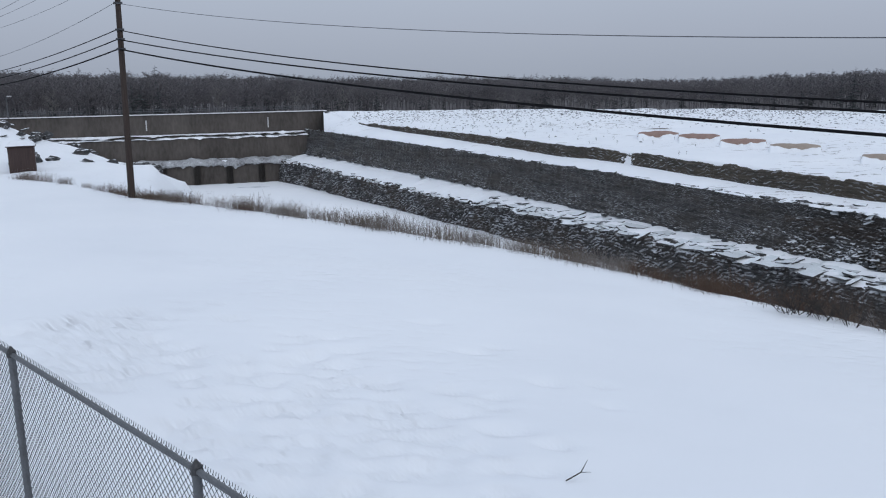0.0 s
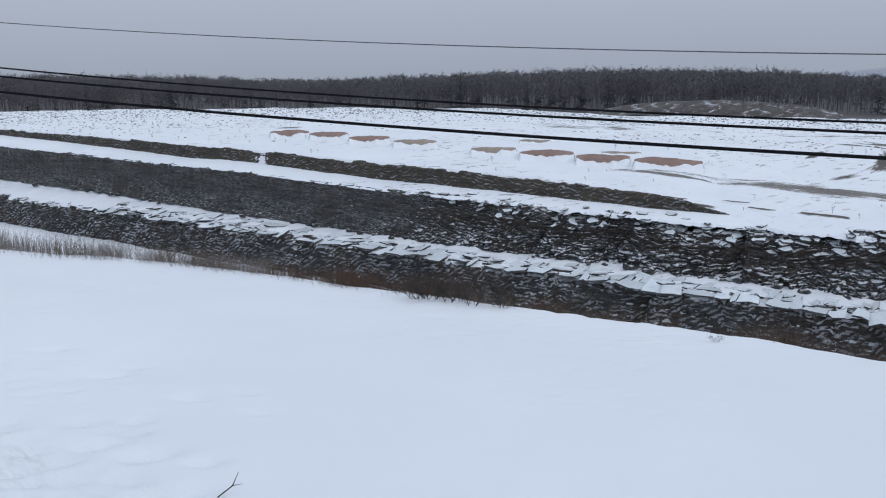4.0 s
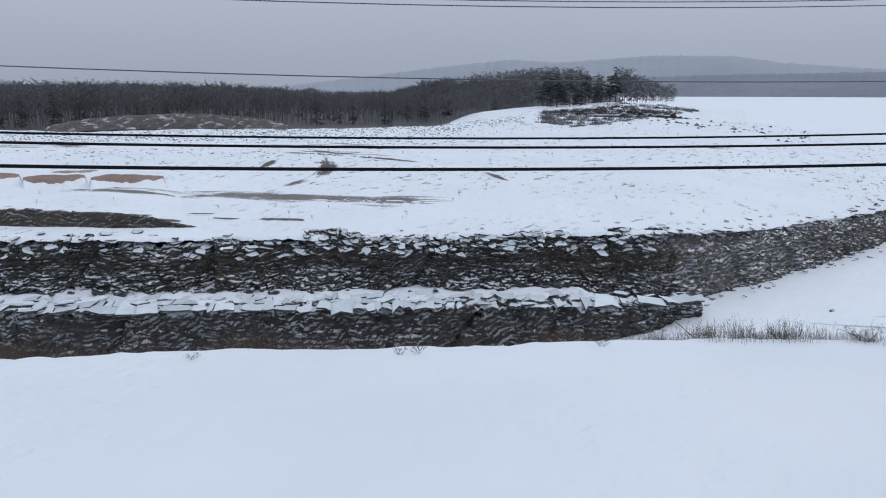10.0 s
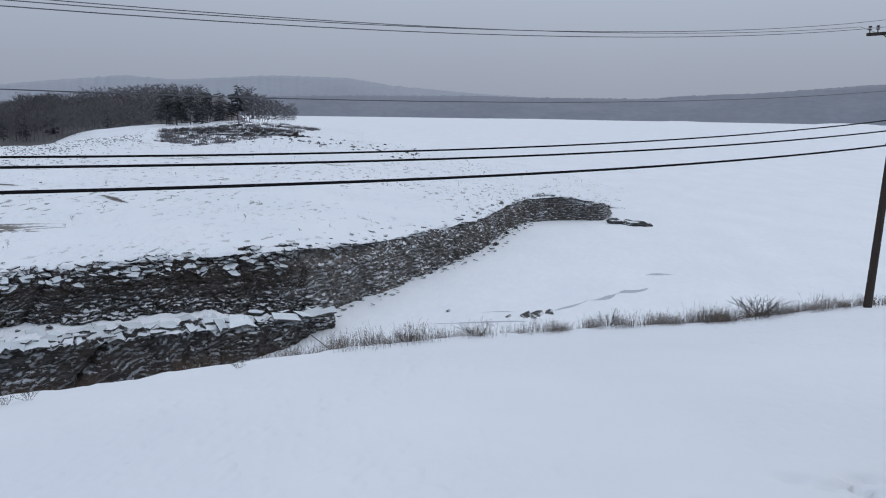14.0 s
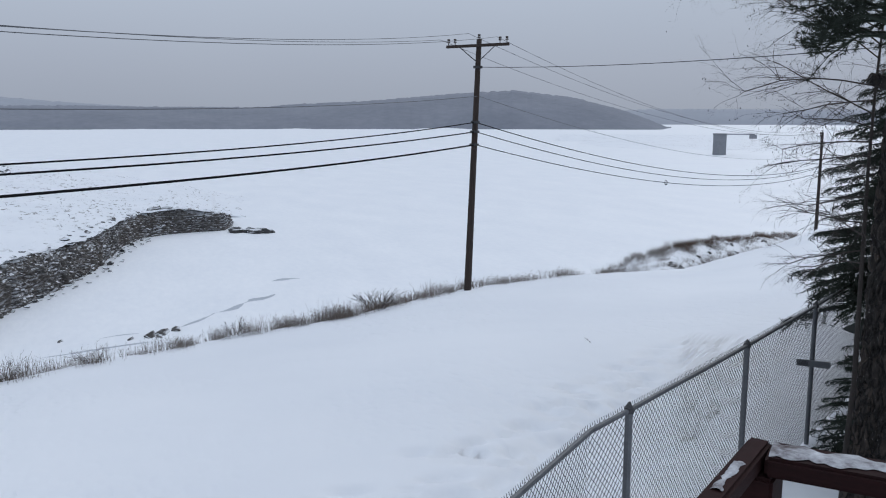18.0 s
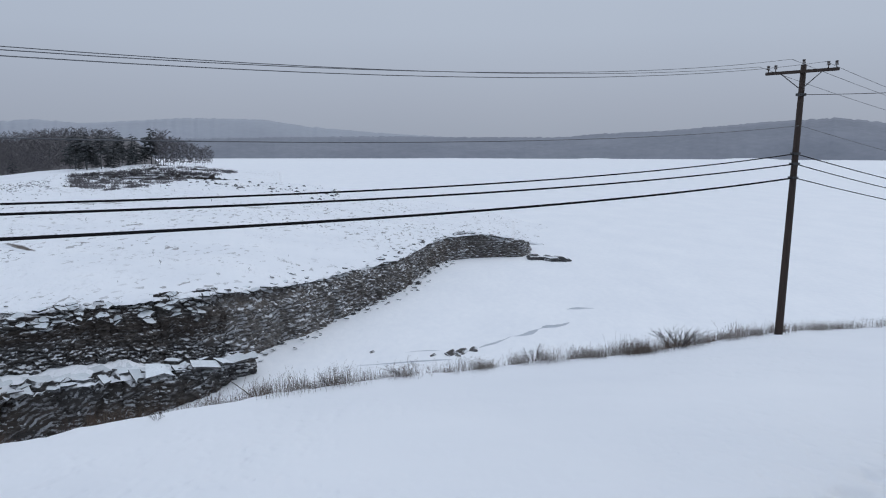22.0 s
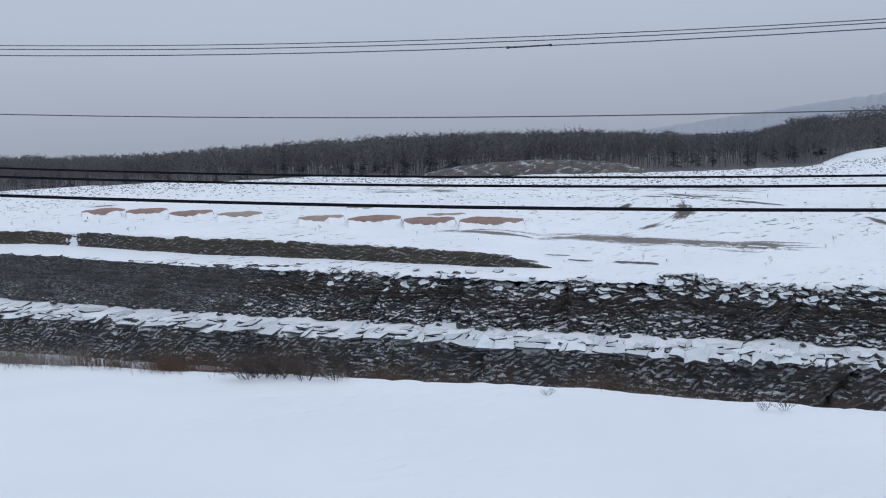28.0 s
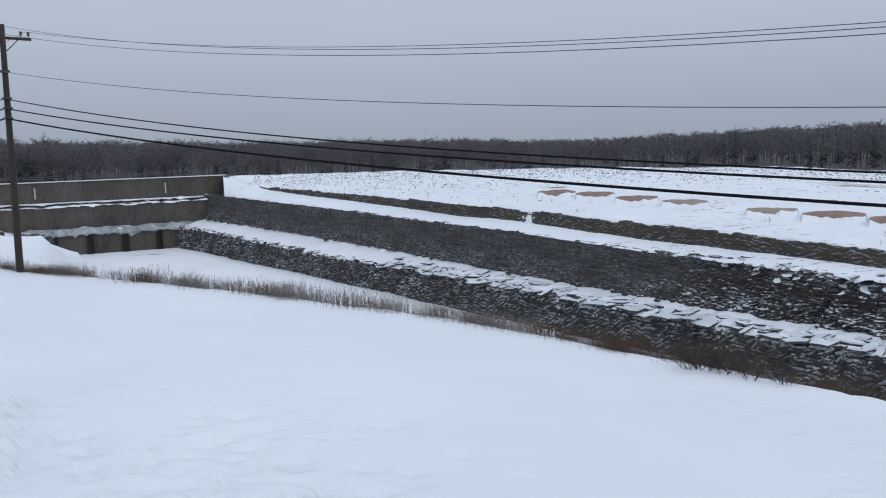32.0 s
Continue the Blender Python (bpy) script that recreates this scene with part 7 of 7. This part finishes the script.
def pine_bough(z0, turn, l, up):
    """A limb whose side twigs end in tufts of long needles."""
    t = Soup()
    d = np.array(Matrix.Rotation(turn, 3, "Z") @ LEFT)
    p, tip = d * 0.28 + (0, 0, z0), d * (l + 0.28) + (0, 0, z0 + up)
    mid = (p + tip) / 2 + (0, 0, 0.10)
    t.stick(p, mid, 0.020, 0.013, 5)
    t.stick(mid, tip, 0.013, 0.005, 5)
    for k in range(15):
        f = 0.25 + 0.75 * (k + rnd_.random()) / 15
        s0 = p + (mid - p) * f * 2 if f < 0.5 else mid + (tip - mid) * (f * 2 - 1)
        v = d * rnd_.uniform(0.3, 1.0) + np.array((rnd_.gauss(0, 0.8), rnd_.gauss(0, 0.8), rnd_.gauss(0.1, 0.45)))
        v = v / np.linalg.norm(v) * rnd_.uniform(0.18, 0.42)
        t.stick(s0, s0 + v, 0.006, 0.003, 3)
        for g in (0.5, 0.75, 1.0):
            c = s0 + v * g
            for _ in range(26):
                w = v / np.linalg.norm(v) * 0.6 + np.array((rnd_.gauss(0, 0.7), rnd_.gauss(0, 0.7), rnd_.gauss(0, 0.6)))
                w = w / np.linalg.norm(w) * rnd_.uniform(0.04, 0.085)
                e = np.cross(w, (rnd_.gauss(0, 1), rnd_.gauss(0, 1), rnd_.gauss(0, 1)))
                e = e / (np.linalg.norm(e) + 1e-9) * 0.003
                t.add([c - e, c + e, c + w], [(0, 1, 2)])
    ob = new("bough", t.mesh("bough", M_NEEDLE))
    ob.parent = pine


for k in range(54):
    pine_bough(5.15 + 2.2 * (k + rnd_.random()) / 54, rnd_.uniform(-0.9, 0.9), rnd_.uniform(0.4, 0.85) + 0.35 * k / 54, rnd_.uniform(-0.25, 0.12))


def reaching_tree(x, y, height, seed):
    """A slender leafless tree whose limbs reach out to the open side, with dry buds at the tips."""
    rnd_ = random.Random(seed)
    tree = base("bare_tree", x, y, lawn_z(x, y), "slender leafless tree with long limbs and dry buds", "tree")
    bm = bmesh.new()
    for k in range(8):
        wob_ = lambda q: (0.05 * q / 8 + 0.035 * math.sin(q * 1.7), -0.05 * q / 8 + 0.03 * math.cos(q * 2.1), -0.2 + (height + 0.2) * q / 8)
        tube(bm, wob_(k), wob_(k + 1), 0.036 - 0.0035 * k, 0.0325 - 0.0035 * k, 9)
    part("trunk", bm, M_TWIG, tree)
    buds = Soup()
    for k in range(24):
        f = 0.44 + 0.54 * k / 23
        t = Soup()

        def grow(p, d, l, r, depth):
            steps = 4
            for _ in range(steps):
                d = d + np.array((rnd_.gauss(0, 0.15), rnd_.gauss(0, 0.15), rnd_.gauss(-0.07, 0.08)))
                d /= np.linalg.norm(d)
                q = p + d * l / steps
                t.stick(p, q, r, r * 0.85, 4 if depth < 2 else 3)
                r *= 0.85
                if depth < 3:
                    for _ in range(3 if depth == 0 else 1 if rnd_.random() < 0.7 else 2):
                        side_ = np.array((rnd_.gauss(0, 1), rnd_.gauss(0, 1), rnd_.gauss(0.1, 0.8)))
                        grow(q, d + side_ * 0.55, l * rnd_.uniform(0.32, 0.5), r * 0.55, depth + 1)
                p = q
            if depth >= 1 and rnd_.random() < 0.10 and f > 0.6:
                for _ in range(1):
                    c = p + np.array((rnd_.gauss(0, 0.02), rnd_.gauss(0, 0.02), rnd_.gauss(0, 0.02)))
                    buds.add([c + (0.006, 0, 0), c + (-0.003, 0.005, 0), c + (-0.003, -0.005, 0), c + (0, 0, 0.013), c + (0, 0, -0.011)], [(0, 1, 3), (1, 2, 3), (2, 0, 3), (1, 0, 4), (2, 1, 4), (0, 2, 4)])

        a = rnd_.gauss(0, 0.8)
        d0 = np.array(Matrix.Rotation(a, 3, "Z") @ LEFT)
        d0[2] = rnd_.gauss(0.05, 0.3) + 0.9 * (f - 0.46)
        grow(np.array((0.03, -0.03, height * f)), d0, rnd_.uniform(0.75, 1.15) if f < 0.74 else rnd_.uniform(1.3, 1.9), 0.0095, 0)
        ob_ = new("limb", t.mesh("limb", M_TWIG))
        ob_.parent = tree
    ob_ = tagged(new("bud", buds.mesh("bud", M_TWIG)), "dry buds at the twig tips", kind="stuff")
    ob_.parent = tree
    return tree


reaching_tree(*from_deck(-137.9, 10.5), 6.5, 61)
HEDGE = [conifer_tree(930 + k, 10.0, 40, 14, 0.20, 0.02, 0.03) for k in range(3)]
HEDGE_ME = [t_.mesh("conifer", M_CONIFER) for t_ in HEDGE]
for k, (az, r) in enumerate(((-146.5, 17.5), (-148.5, 15.0), (-145.2, 22), (-151.5, 14), (-148, 25), (-151.5, 19), (-153.5, 23), (-149.5, 21), (-152.5, 26), (-156, 16), (-159, 22), (-150.5, 30), (-156.5, 28))):
    x, y = from_deck(az, r)
    ob = new("conifer", HEDGE_ME[k % 3])
    ob.matrix_world = Matrix.Translation((x, y, lawn_z(x, y) - 0.1)) @ Matrix.Rotation(k * 1.1, 4, "Z") @ Matrix.Diagonal((1, 1, 0.95 + 0.06 * (k % 4), 1))
    tagged(ob, "dark dense conifer behind the yard", "tree", "conifers behind the yard")
c = POSTS[9]
bm = bmesh.new()
box(bm, -0.24, -0.02, -0.045, 0.20, 0.02, 0.045, 0.006, Matrix.Translation((c[0], c[1], c[2] + 4.3 - 0.82)) @ Matrix.Rotation(radians(45), 4, "Z") @ Matrix.Translation((0, 0.06, 0)))
part("cross_board", bm, M_GALV, fence, "short grey board wired to the post")
